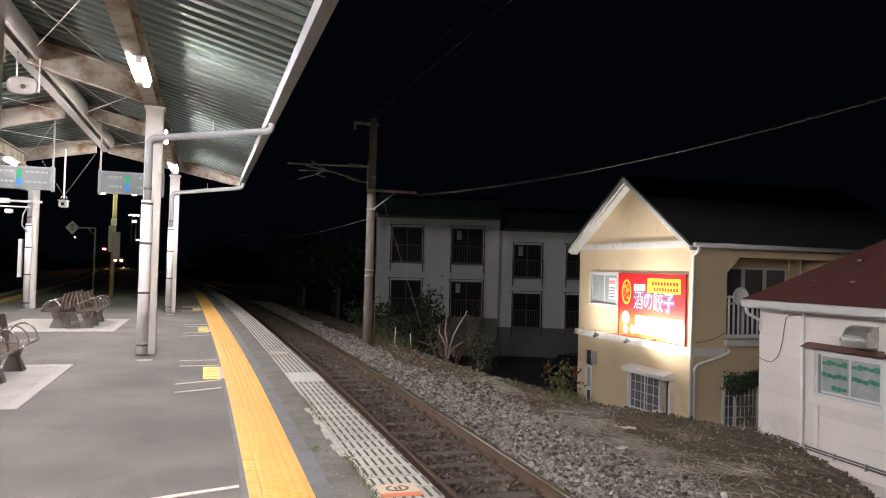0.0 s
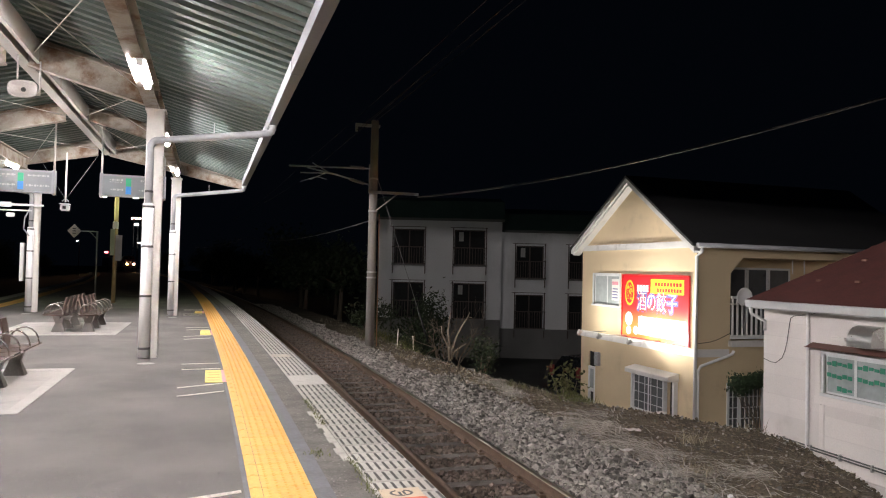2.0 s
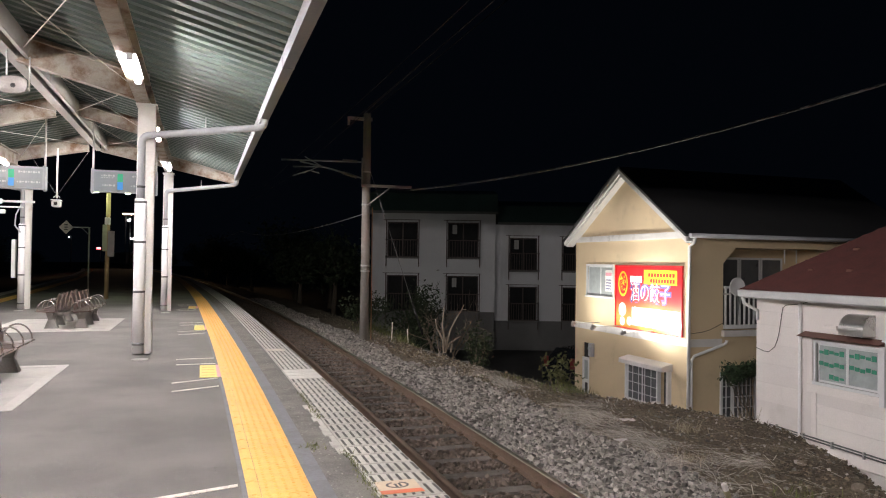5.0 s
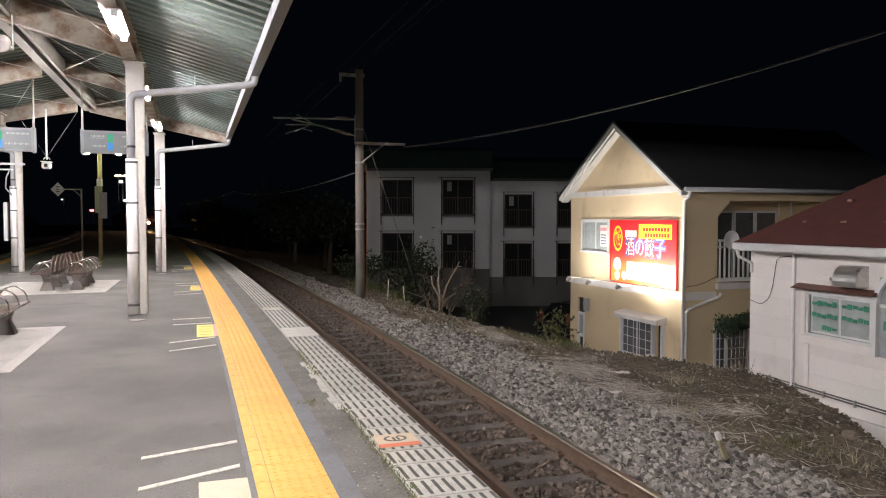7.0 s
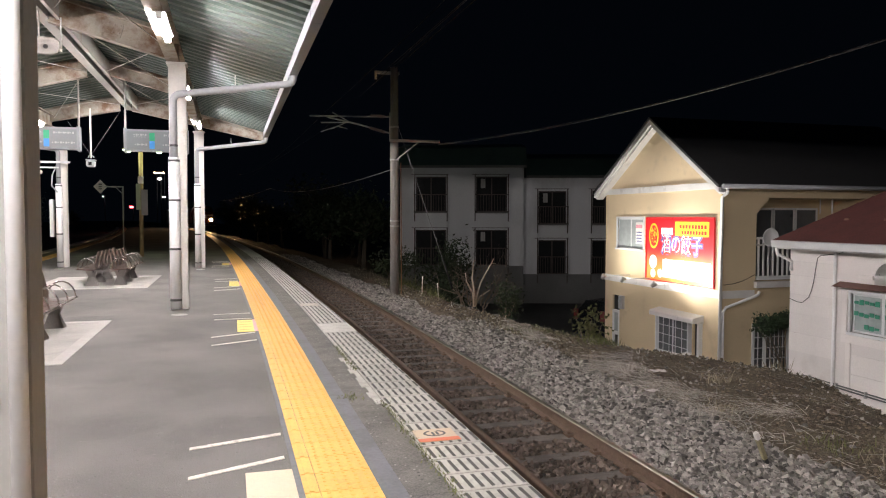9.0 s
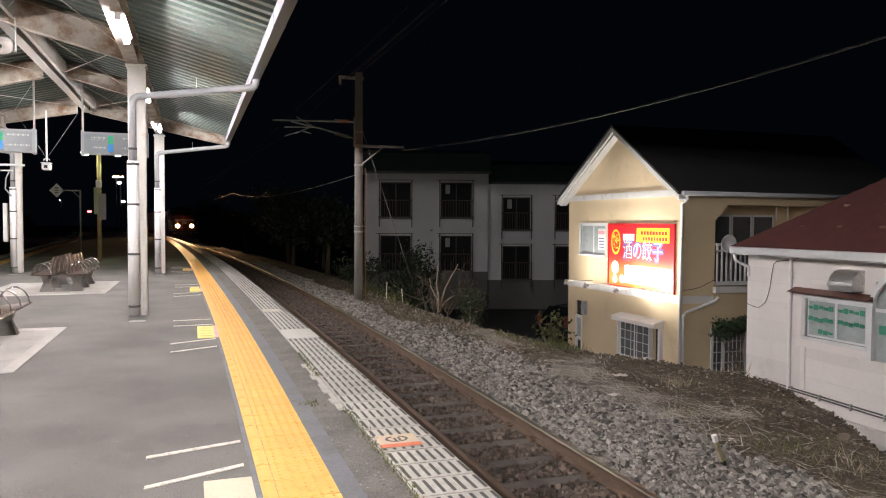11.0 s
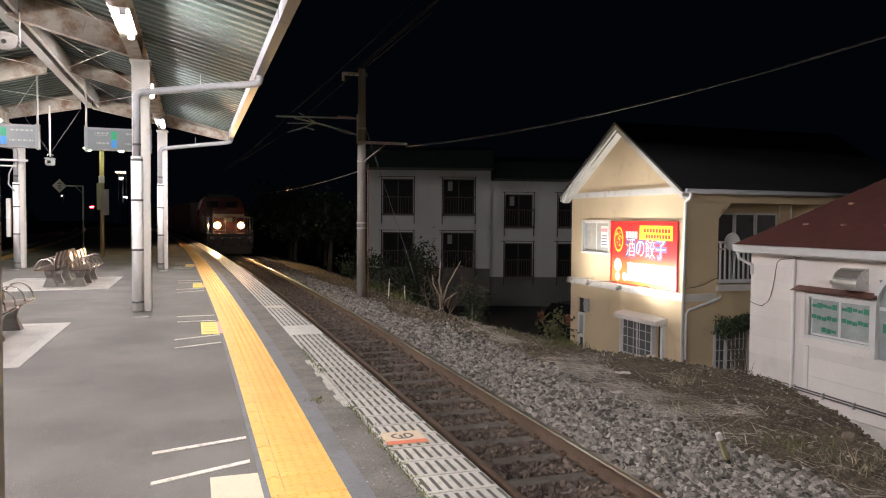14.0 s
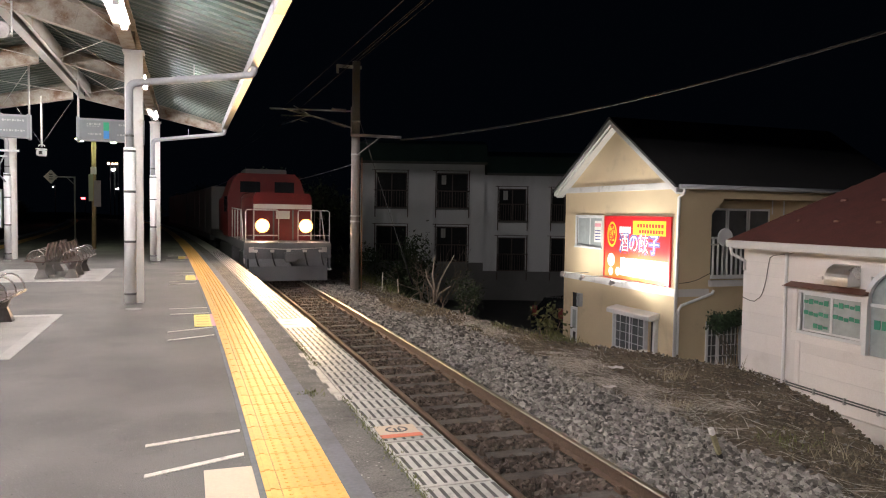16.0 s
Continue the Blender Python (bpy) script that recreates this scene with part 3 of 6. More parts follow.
def lamp(x, y):
    l = thing("strip_light", (x, y, 3.93), "glowing white strip light under the canopy girder", "lamp", "canopy strip lights")
    boxpart("casing", -0.075, 0.075, -0.64, 0.64, 0.03, 0.055, M_lamp_case, l, 0.006)
    bm = bmesh.new()
    tube(bm, [(0, -0.61, -0.005), (0, 0.61, -0.005)], 0.032, 10)
    part("tube", bm, M_tube, l)
    for s in (-1, 1):
        boxpart("end_cap", -0.04, 0.04, s * 0.63 - 0.015, s * 0.63 + 0.015, -0.045, 0.03, M_lamp_case, l, 0.004)


for k in range(-2, 5):
    lamp(-0.87, {0: 0.9, 4: 20.6}.get(k, 10.15 + 5.2 * (k - 2)))
    lamp(2 * MID + 0.90, 10.9 + 5.2 * (k - 2))


# ---- cream house with the lit sign ----
HX, HY0, HY1, HZ = 11.9, 15.95, 21.95, -3.25


def wall_with_holes(axis, pos, thick, a0, a1, z0, z1, holes):
    """Upright wall, cut into boxes round its rectangular holes (a0, a1, z0, z1)."""
    bm = bmesh.new()
    avs = sorted({a0, a1, *[v for h in holes for v in h[:2]]})
    zvs = sorted({z0, z1, *[v for h in holes for v in h[2:]]})
    for i in range(len(avs) - 1):
        for j in range(len(zvs) - 1):
            ca, cz = (avs[i] + avs[i + 1]) / 2, (zvs[j] + zvs[j + 1]) / 2
            if any(h[0] < ca < h[1] and h[2] < cz < h[3] for h in holes):
                continue
            if axis == "x":
                box(bm, pos, pos + thick, avs[i], avs[i + 1], zvs[j], zvs[j + 1])
            else:
                box(bm, avs[i], avs[i + 1], pos, pos + thick, zvs[j], zvs[j + 1])
    bmesh.ops.remove_doubles(bm, verts=bm.verts[:], dist=0.0005)
    return bm


def window_x(parent, name, x, y0, y1, z0, z1, panes=2, glass_m=None, frame_m=None, grille=False, label=""):
    """Window in a wall that faces -x, its frame proud of the wall."""
    frame_m = frame_m or M_frame_white
    bm = bmesh.new()
    f = 0.055
    box(bm, x - 0.04, x + 0.08, y0 - f, y1 + f, z1, z1 + f)
    box(bm, x - 0.07, x + 0.08, y0 - f, y1 + f, z0 - f, z0)
    box(bm, x - 0.04, x + 0.08, y0 - f, y0, z0, z1)
    box(bm, x - 0.04, x + 0.08, y1, y1 + f, z0, z1)
    w = part(name, bm, frame_m, parent, label)
    d = (y1 - y0) / panes
    for i in range(panes):
        bm = bmesh.new()
        off = 0.015 * (i % 2)
        a, b = y0 + i * d, y0 + (i + 1) * d
        box(bm, x + 0.01 + off, x + 0.035 + off, a, a + 0.035, z0, z1)
        box(bm, x + 0.01 + off, x + 0.035 + off, b - 0.035, b, z0, z1)
        box(bm, x + 0.01 + off, x + 0.035 + off, a + 0.035, b - 0.035, z0, z0 + 0.04)
        box(bm, x + 0.01 + off, x + 0.035 + off, a + 0.035, b - 0.035, z1 - 0.04, z1)
        part("sash", bm, frame_m, w)
        boxpart("pane", x + 0.02 + off, x + 0.026 + off, a + 0.035, b - 0.035, z0 + 0.04, z1 - 0.04, glass_m or M_glass_dark, w)
    if grille:
        for i in range(1, 5):
            boxpart("glazing_bar", x - 0.005, x + 0.009, y0 + (y1 - y0) * i / 5 - 0.008, y0 + (y1 - y0) * i / 5 + 0.008, z0, z1, frame_m, w)
        for i in range(1, 4):
            boxpart("glazing_bar", x - 0.006, x + 0.008, y0, y1, z0 + (z1 - z0) * i / 4 - 0.008, z0 + (z1 - z0) * i / 4 + 0.008, frame_m, w)
    return w


def build_house():
    h = thing("cream_house", (0, 0, 0), "cream stuccoed two-storey gabled house with white trim", "house")
    eave, peak = 2.30, 4.30
    ym = (HY0 + HY1) / 2
    holes = [(19.60, 21.15, 0.52, 1.46), (17.15, 18.65, -2.35, -1.32), (21.0, 21.42, -3.2, -1.02), (16.75, 17.07, -3.2, -1.3)]
    bm = wall_with_holes("x", HX, 0.18, HY0, HY1, HZ, eave, holes)
    prism(bm, [(HY0, eave), (HY1, eave), (ym, peak - 0.12)], "x", HX, HX + 0.18)
    part("front_wall", bm, M_cream_wall, h)
    # side wall with the balcony recess
    bal = (12.95, 16.6, -0.15, 2.0)
    bm = wall_with_holes("y", HY0 + 0.001, 0.18, HX + 0.181, 19.5, HZ, eave, [bal, (12.9, 13.98, -3.1, -1.3)])
    prism(bm, [(12.95, 1.58), (13.35, 2.0), (12.95, 2.0)], "y", HY0 + 0.001, HY0 + 0.181)
    part("side_wall", bm, M_cream_wall, h)
    bm = bmesh.new()
    box(bm, 19.5, 19.68, HY0, HY1, HZ, eave)
    box(bm, HX + 0.181, 19.5, HY1 - 0.18, HY1, HZ, eave)
    box(bm, 12.8, 16.8, HY0 + 1.3, HY0 + 1.4, -0.2, 2.05)
    box(bm, 12.85, 12.93, HY0 + 0.182, HY0 + 1.3, -0.2, 2.05)
    box(bm, 16.62, 16.7, HY0 + 0.182, HY0 + 1.3, -0.2, 2.05)
    box(bm, 12.93, 16.62, HY0 + 0.182, HY0 + 1.3, 2.0, 2.05)
    part("back_wall", bm, M_cream_wall, h)
    boxpart("balcony_floor", 12.9, 16.7, HY0 - 0.12, HY0 + 1.3, -0.32, -0.16, M_white_trim, h)
    # gable rafter boards
    for s in (1, -1):
        bm = bmesh.new()
        ya, za = ym - 0.1, peak + 0.04
        yb, zb = ym + s * (3.0 + 0.28), eave - 0.02
        prism(bm, [(ya, za), (yb, zb), (yb, zb - 0.15), (ya, za - 0.18)], "x", HX - 0.30, HX - 0.24)
        part("bargeboard", bm, M_white_trim, h, "weathered white bargeboard")
        bm = bmesh.new()
        prism(bm, [(ya, za - 0.18), (yb, zb - 0.15), (yb - s * 0.08, zb - 0.20), (ya, za - 0.26)], "x", HX - 0.238, HX - 0.002)
        part("soffit", bm, M_white_trim, h)
        bm = bmesh.new()
        prism(bm, [(ya, za + 0.05), (yb + s * 0.04, zb + 0.02), (yb, zb - 0.03), (ya, za - 0.02)], "x", HX - 0.34, 19.9)
        part("roof_slope", bm, M_dark_roof, h, "dark slate roof slope")
    # trims
    boxpart("gable_trim", HX - 0.05, HX - 0.001, HY0 + 0.02, HY1 - 0.02, 2.22, 2.40, M_white_trim, h, 0.008)
    boxpart("floor_trim", HX - 0.05, HX - 0.001, HY0 - 0.05, HY1, -0.58, -0.38, M_white_trim, h, 0.008)
    boxpart("floor_trim", HX + 0.003, 12.9, HY0 - 0.05, HY0 - 0.001, -0.58, -0.38, M_white_trim, h, 0.008)
    # eaves and gutter on the long side
    bm = bmesh.new()
    box(bm, HX - 0.2, 19.9, HY0 - 0.38, HY0 - 0.001, 2.26, 2.30)
    part("eaves_soffit", bm, M_white_trim, h)
    bm = bmesh.new()
    tube(bm, [(HX - 0.28, HY0 - 0.40, 2.27), (19.9, HY0 - 0.40, 2.25)], 0.06, 8)
    # grey instead of white: the eaves shadow is put into the gutter's colour
    part("gutter", bm, M_pipe, h)
    tubepart("downpipe", [(HX - 0.10, HY0 - 0.36, 2.22), (HX - 0.10, HY0 - 0.33, 2.10), (HX - 0.06, HY0 - 0.09, 2.00), (HX - 0.06, HY0 - 0.07, HZ)], 0.045, M_pipe_white, h, 8)
    tubepart("downpipe", [(13.02, HY0 - 0.07, -0.42), (12.98, HY0 - 0.07, -0.50), (12.82, HY0 - 0.07, -0.56), (12.02, HY0 - 0.07, -0.80), (11.93, HY0 - 0.07, -0.92), (11.93, HY0 - 0.07, HZ)], 0.04, M_pipe_white, h, 8)
    tubepart("wall_cable", [(11.98, HY0 - 0.012, -0.23), (12.3, HY0 - 0.012, -0.20), (12.55, HY0 - 0.012, -0.14), (12.93, HY0 - 0.012, 0.02)], 0.008, M_black, h, 5)
    # windows and door
    w = window_x(h, "window", HX, 19.60, 21.15, 0.52, 1.46, 2, M_glass_frost, label="sliding window with frosted panes")
    boxpart("notice", HX - 0.012, HX - 0.004, 19.66, 20.05, 0.68, 1.34, M_signwhite, w, label="paper notice in the window")
    boxpart("notice_stripe", HX - 0.018, HX - 0.013, 19.68, 20.03, 1.16, 1.26, M_pink, w)
    for k in range(4):
        boxpart("notice_bar", HX - 0.018, HX - 0.013, 19.7, 20.0, 0.75 + k * 0.09, 0.78 + k * 0.09, M_signblue, w)
    window_x(h, "bay_window", HX - 0.10, 17.15, 18.65, -2.35, -1.32, 2, M_glass_grey, grille=True, label="latticed white window")
    bm = bmesh.new()
    prism(bm, [(HX - 0.34, -1.31), (HX - 0.34, -1.20), (HX - 0.30, -1.17), (HX - 0.001, -1.10), (HX - 0.001, -1.31)], "y", 16.62, 18.72)
    part("window_hood", bm, M_white_trim, h, "white sloped window hood")
    # black sheet fills the recess beside the window, in place of its shade
    boxpart("recess_shade", HX + 0.06, HX + 0.10, 16.75, 17.07, -3.2, -1.3, M_black, h)
    boxpart("window_post", HX - 0.12, HX - 0.001, 16.66, 16.74, -3.0, -1.312, M_frame_white, h)
    d = boxpart("side_door", HX + 0.05, HX + 0.10, 21.0, 21.42, -3.2, -1.02, M_black, h, label="dark narrow door")
    boxpart("door_frame", HX - 0.02, HX + 0.049, 21.0, 21.06, -3.2, -1.5, M_frame_white, d)
    boxpart("door_frame", HX - 0.02, HX + 0.049, 21.36, 21.42, -3.2, -1.5, M_frame_white, d)
    boxpart("door_rail", HX - 0.02, HX + 0.049, 21.06, 21.36, -1.58, -1.5, M_frame_white, d)
    boxpart("door_rail", HX - 0.02, HX + 0.049, 21.06, 21.36, -2.3, -2.2, M_frame_white, d)
    boxpart("door_glass", HX + 0.02, HX + 0.03, 21.06, 21.36, -2.2, -1.58, M_glass_frost, d)
    mbox = boxpart("meter_box", HX - 0.12, HX - 0.001, 20.68, 20.88, -1.42, -1.0, M_pipe, h, 0.01)
    bm = bmesh.new()
    tube(bm, [(HX - 0.121, 20.78, -1.16), (HX - 0.15, 20.78, -1.16)], 0.07, 12)
    part("dial", bm, M_glass_frost, mbox)
    # balcony: glazing behind, railing before
    y = HY0 + 1.26
    for a, b in ((13.35, 14.5), (14.52, 15.24), (15.26, 16.02)):
        g = boxpart("balcony_door", a, b, y, y + 0.03, -0.14, 1.76, M_glass_grey, h)
        bm = bmesh.new()
        box(bm, a, a + 0.05, y - 0.02, y, -0.14, 1.76)
        box(bm, b - 0.05, b, y - 0.02, y, -0.14, 1.76)
        box(bm, a + 0.05, b - 0.05, y - 0.02, y, 1.70, 1.76)
        part("frame", bm, M_frame_white, g)
    r = boxpart("balcony_rail", 12.95, 16.6, HY0 - 0.06, HY0 - 0.01, 0.93, 0.99, M_frame_white, h)
    boxpart("bottom_rail", 12.95, 16.6, HY0 - 0.06, HY0 - 0.01, -0.12, -0.02, M_frame_white, r)
    for k in range(24):
        x = 13.0 + k * 0.15
        boxpart("baluster", x - 0.02, x + 0.02, HY0 - 0.055, HY0 - 0.015, -0.02, 0.93, M_frame_white, r)
    for x in (15.22, 15.62):
        boxpart("laundry_bracket", x, x + 0.025, HY0 + 0.3, HY0 + 0.325, 1.60, 1.99, M_frame_white, h)
    # ground floor lattice window beside the shrub
    g = boxpart("lattice_window", 12.88, 14.0, HY0 + 0.10, HY0 + 0.12, -3.1, -1.3, M_glass_grey, h, label="white latticed ground-floor window")
    for x, wd in ((12.86, 0.07), (13.20, 0.09), (13.94, 0.08)):
        boxpart("jamb", x, x + wd, HY0 - 0.04, HY0 + 0.0, -3.1, -1.25, M_frame_white, g)
    for x in (13.04, 13.42, 13.55, 13.68, 13.81):
        boxpart("bar", x, x + 0.02, HY0 - 0.028, HY0 - 0.008, -3.1, -1.3, M_frame_white, g)
    for z in (-2.75, -2.47, -2.19, -1.91, -1.63, -1.35):
        boxpart("bar", 12.93, 13.94, HY0 - 0.026, HY0 - 0.006, z, z + 0.02, M_frame_white, g)
    return h


build_house()


def build_dish():
    d = thing("satellite_dish", (12.91, HY0 - 0.55, 0.99), "pale grey round satellite dish on a bracket", "satellite dish")
    bm = bmesh.new()
    rings = []
    for i in range(6):
        r = 0.24 * i / 5
        z = 0.08 * (i / 5) ** 2
        rings.append([bm.verts.new((r * math.cos(a), -z + 0.05, r * math.sin(a))) for a in [k * math.pi / 12 for k in range(24)]] if i else [bm.verts.new((0, 0.05, 0))])
    for k in range(24):
        bm.faces.new((rings[0][0], rings[1][k], rings[1][(k + 1) % 24]))
    for u, w in zip(rings[1:], rings[2:]):
        for k in range(24):
            bm.faces.new((u[k], w[k], w[(k + 1) % 24], u[(k + 1) % 24]))
    ob = part("reflector", bm, M_frame_white, d)
    s = ob.modifiers.new("solid", "SOLIDIFY")
    s.thickness = 0.012
    tubepart("arm", [(0, 0.05, -0.1), (0, 0.3, -0.2), (0, 0.5, -0.2)], 0.02, M_galv, d)
    tubepart("feed_arm", [(0, 0.03, -0.22), (-0.1, -0.35, -0.1)], 0.012, M_galv, d)
    boxpart("feed_horn", -0.13, -0.07, -0.40, -0.34, -0.13, -0.07, M_frame_white, d, 0.01)


build_dish()


def build_sign():
    s = thing("shop_sign", (HX + 0.045, 17.80, 0.575), "red and yellow floodlit gyoza shop sign board", "sign")
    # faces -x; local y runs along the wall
    boxpart("board", -0.08, -0.01, -1.58, 1.58, -0.90, 0.89, M_signoverlit, s, 0.01)
    boxpart("yellow_panel", -0.086, -0.081, -1.40, 0.12, 0.40, 0.80, M_signyellow, s)
    for k, (a, b, z) in enumerate(((-1.3, -0.05, 0.66), (-1.3, -0.15, 0.50))):
        n = 9
        for i in range(n):
            y0 = a + (b - a) * i / n
            boxpart("small_mark", -0.090, -0.087, y0, y0 + (b - a) / n * 0.7, z - 0.05, z + 0.05, M_signred, s)
    bm = bmesh.new()
    r = 0.30
    cy, cz = 1.20, 0.38
    tv = [[], [], [], []]
    for k in range(32):
        a = k * math.pi / 16
        for i, (rr, xx) in enumerate(((r, -0.087), (r - 0.055, -0.087), (r, -0.081), (r - 0.055, -0.081))):
            tv[i].append(bm.verts.new((xx, cy + rr * 0.82 * math.cos(a), cz + rr * 1.25 * math.sin(a))))
    for k in range(32):
        j = (k + 1) % 32
        bm.faces.new((tv[0][k], tv[0][j], tv[1][j], tv[1][k]))
        bm.faces.new((tv[0][k], tv[2][k], tv[2][j], tv[0][j]))
        bm.faces.new((tv[1][k], tv[1][j], tv[3][j], tv[3][k]))
    part("emblem_ring", bm, M_signyellow, s)
    for i in range(4):
        boxpart("small_glyph_block", -0.087, -0.081, 0.24 + i * 0.15, 0.36 + i * 0.15, 0.43, 0.62, M_signwhite, s)
    turn = Matrix.Rotation(radians(-90), 4, "Z") @ Matrix.Rotation(radians(90), 4, "X")
    text_mesh("emblem_mark", "\u9903", 0.44, M_signyellow, s, Matrix.Translation((-0.084, 1.20, 0.36)) @ turn @ Matrix.Diagonal((0.80, 1.05, 1, 1)), 0.002, 0.008)
    txt = "\u9152\u306e\u9903\u5b50"
    text_mesh("lettering_outline", txt, 0.62, M_signblue, s, Matrix.Translation((-0.084, -0.17, 0.12)) @ turn @ Matrix.Diagonal((0.78, 0.95, 1, 1)), 0.002, 0.055)
    text_mesh("lettering", txt, 0.62, M_signwhite, s, Matrix.Translation((-0.090, -0.17, 0.12)) @ turn @ Matrix.Diagonal((0.78, 0.95, 1, 1)), 0.002, -0.008)
    for cy2, cz2, r2 in ((1.22, -0.38, 0.20), (1.22, -0.72, 0.13), (0.85, -0.70, 0.13), (0.55, -0.42, 0.16)):
        bm = bmesh.new()
        tube(bm, [(-0.081, cy2, cz2), (-0.087, cy2, cz2)], r2, 20)
        part("dumpling_picture", bm, M_signwhite, s)
    # white patch paints in the floodlight burn-out on the board's lower right
    boxpart("overlit_patch", -0.0855, -0.081, -1.5, 0.72, -0.80, -0.28, M_signwhite, s)
    bm = bmesh.new()
    box(bm, -0.10, -0.0, -1.62, -1.585, -0.93, 0.92)
    box(bm, -0.10, -0.0, 1.585, 1.62, -0.93, 0.92)
    box(bm, -0.10, -0.0, -1.585, 1.585, 0.895, 0.92)
    box(bm, -0.10, -0.0, -1.585, 1.585, -0.93, -0.905)
    part("rim", bm, M_signred, s)


build_sign()


def floodlight(y, z, ty, tz, watts):
    f = thing("floodlight", (HX - 0.95, y, z), "small grey floodlight on a wall arm aimed at the sign", "floodlight", "sign floodlights")
    tubepart("arm", [(0.90, 0, 0.0), (0.05, 0, 0.0)], 0.014, M_galv, f, 6)
    aim = look((0, 0, 0), (HX - (HX - 0.95), ty - y, tz - z))
    bm = bmesh.new()
    tube(bm, [(0, 0, 0.13), (0, 0, 0.05), (0, 0, -0.02)], 0.045, 12, r2=0.08)
    bmesh.ops.transform(bm, matrix=aim, verts=bm.verts[:])
    part("head", bm, M_galv, f)
    ld = bpy.data.lights.new("flood", "SPOT")
    ld.energy, ld.color, ld.spot_size, ld.spot_blend, ld.shadow_soft_size = watts, (1.0, 0.95, 0.87), radians(172), 1.0, 0.08
    lo = new("flood_beam", ld)
    lo.matrix_basis = look((HX - 0.99, y, z + 0.08), (HX, ty, tz))
    tagged(lo, "beam of a sign floodlight", "lamp")


floodlight(20.30, -0.30, 20.6, 0.8, 115)
floodlight(19.10, -0.30, 18.9, 0.8, 125)
floodlight(17.45, -0.30, 17.0, 0.6, 620)


# ---- white shop ----
def build_shop():
    X = 11.3
    s = thing("white_shop", (0, 0, 0), "white sided single-storey shop with red-brown roof", "house")
    y0, y1, z0, z1 = 3.0, 12.84, -3.25, 0.90
    win = (9.85, 11.22, -0.68, 0.06)
    bm = wall_with_holes("x", X, 0.16, y0, y1, z0, z1, [win, (8.35, 9.70, -0.90, 0.5)])
    part("front_wall", bm, M_siding, s)
    boxpart("side_wall", X + 0.161, 18.0, y1 - 0.16, y1, z0, z1, M_siding, s)
    boxpart("back_wall", 17.84, 18.0, y0, y1 - 0.161, z0, z1, M_siding, s)
    boxpart("side_wall", X + 0.161, 17.84, y0, y0 + 0.16, z0, z1, M_siding, s)
    # siding courses: shallow lapped boards
    for k, z in enumerate((-3.0, -2.62, -2.24, -1.86, -1.48)):
        boxpart("siding_board", X - 0.012, X - 0.001, y0 + 0.4, 11.2, z, z + 0.365, M_siding, s, 0.004)
    for k, z in enumerate((0.30, 0.585)):
        boxpart("siding_board", X - 0.010, X - 0.001, 11.66, y1, z, z + 0.27, M_siding, s, 0.003)
    for k, z in enumerate((-1.3, -0.9, -0.5, -0.1)):
        boxpart("siding_board", X - 0.010, X - 0.001, 11.66, y1, z, z + 0.385, M_siding, s, 0.003)
    # roof: hipped, rising away from the track
    ex = X - 0.42
    bm = bmesh.new()
    za, zr = 1.03, 3.25
    A, B = (ex - 0.08, y1 - 0.02, za), (ex, y0 - 0.5, za)
    C, D = (18.5, y0 - 0.5, za), (18.5, y1 + 0.02, za)
    R1, R2 = (14.6, y1 - 2.6, zr), (14.6, y0 + 2.6, zr)
    vs = [bm.verts.new(p) for p in (A, B, C, D, R1, R2)]
    for q in ((0, 1, 5, 4), (1, 2, 5), (2, 3, 4, 5), (3, 0, 4), (3, 2, 1, 0)):
        bm.faces.new([vs[i] for i in q])
    part("roof", bm, M_red_roof, s, "red-brown shingled hip roof")
    # shingle courses as thin raised strips on the slope to the track
    sl = (zr - za) / (14.6 - ex)
    for k in range(1, 17):
        f = k / 17
        x = ex + (14.6 - ex) * f
        ya, yb = y0 - 0.5 + 3.1 * f, y1 - 0.02 - 2.58 * f
        bm = bmesh.new()
        prism(bm, [(x, za + sl * (x - ex) + 0.002), (x + 0.2, za + sl * (x + 0.2 - ex) + 0.002), (x, za + sl * (x - ex) + 0.007)], "y", ya + 0.05, yb - 0.05)
        part("shingle_course", bm, M_red_roof, s)
    for row, f in ((0, 0.17), (1, 0.36)):
        for k in range(9):
            x = ex + (14.6 - ex) * f
            yy = 4.2 + row * 0.5 + k * 0.92
            if yy < y1 - 0.3 - 2.58 * f:
                boxpart("snow_guard", x, x + 0.09, yy, yy + 0.13, za + sl * (x - ex), za + sl * (x - ex) + 0.075, M_guard, s, 0.012)
    boxpart("fascia", ex - 0.02, ex + 0.03, y0 - 0.52, y1 - 0.06, 0.85, 1.035, M_frame_white, s, 0.006)
    boxpart("fascia", ex + 0.031, 18.5, y1 + 0.005, y1 + 0.04, 0.85, 1.035, M_frame_white, s, 0.006)
    boxpart("soffit", ex + 0.03, X, y0 - 0.4, y1 - 0.07, 0.901, 0.915, M_siding, s)
    bm = bmesh.new()
    prism(bm, [(ex - 0.14, 1.02), (ex - 0.021, 1.02), (ex - 0.021, 0.88), (ex - 0.11, 0.88)], "y", y0 - 0.6, y1 - 0.05)
    part("gutter", bm, M_frame_white, s, "white eaves gutter")
    tubepart("downpipe", [(ex - 0.06, y1 - 0.12, 0.88), (ex - 0.02, y1 - 0.12, 0.74), (X - 0.05, y1 - 0.07, 0.58), (X - 0.05, y1 - 0.07, 0.38)], 0.035, M_pipe_white, s)
    tubepart("downpipe", [(X - 0.05, 11.60, 0.85), (X - 0.05, 11.60, -3.2)], 0.032, M_pipe_white, s)
    # front window with lettered panes
    w = window_x(s, "window", X, *win, 2, M_glass_frost, label="sliding window with green lettered panes")
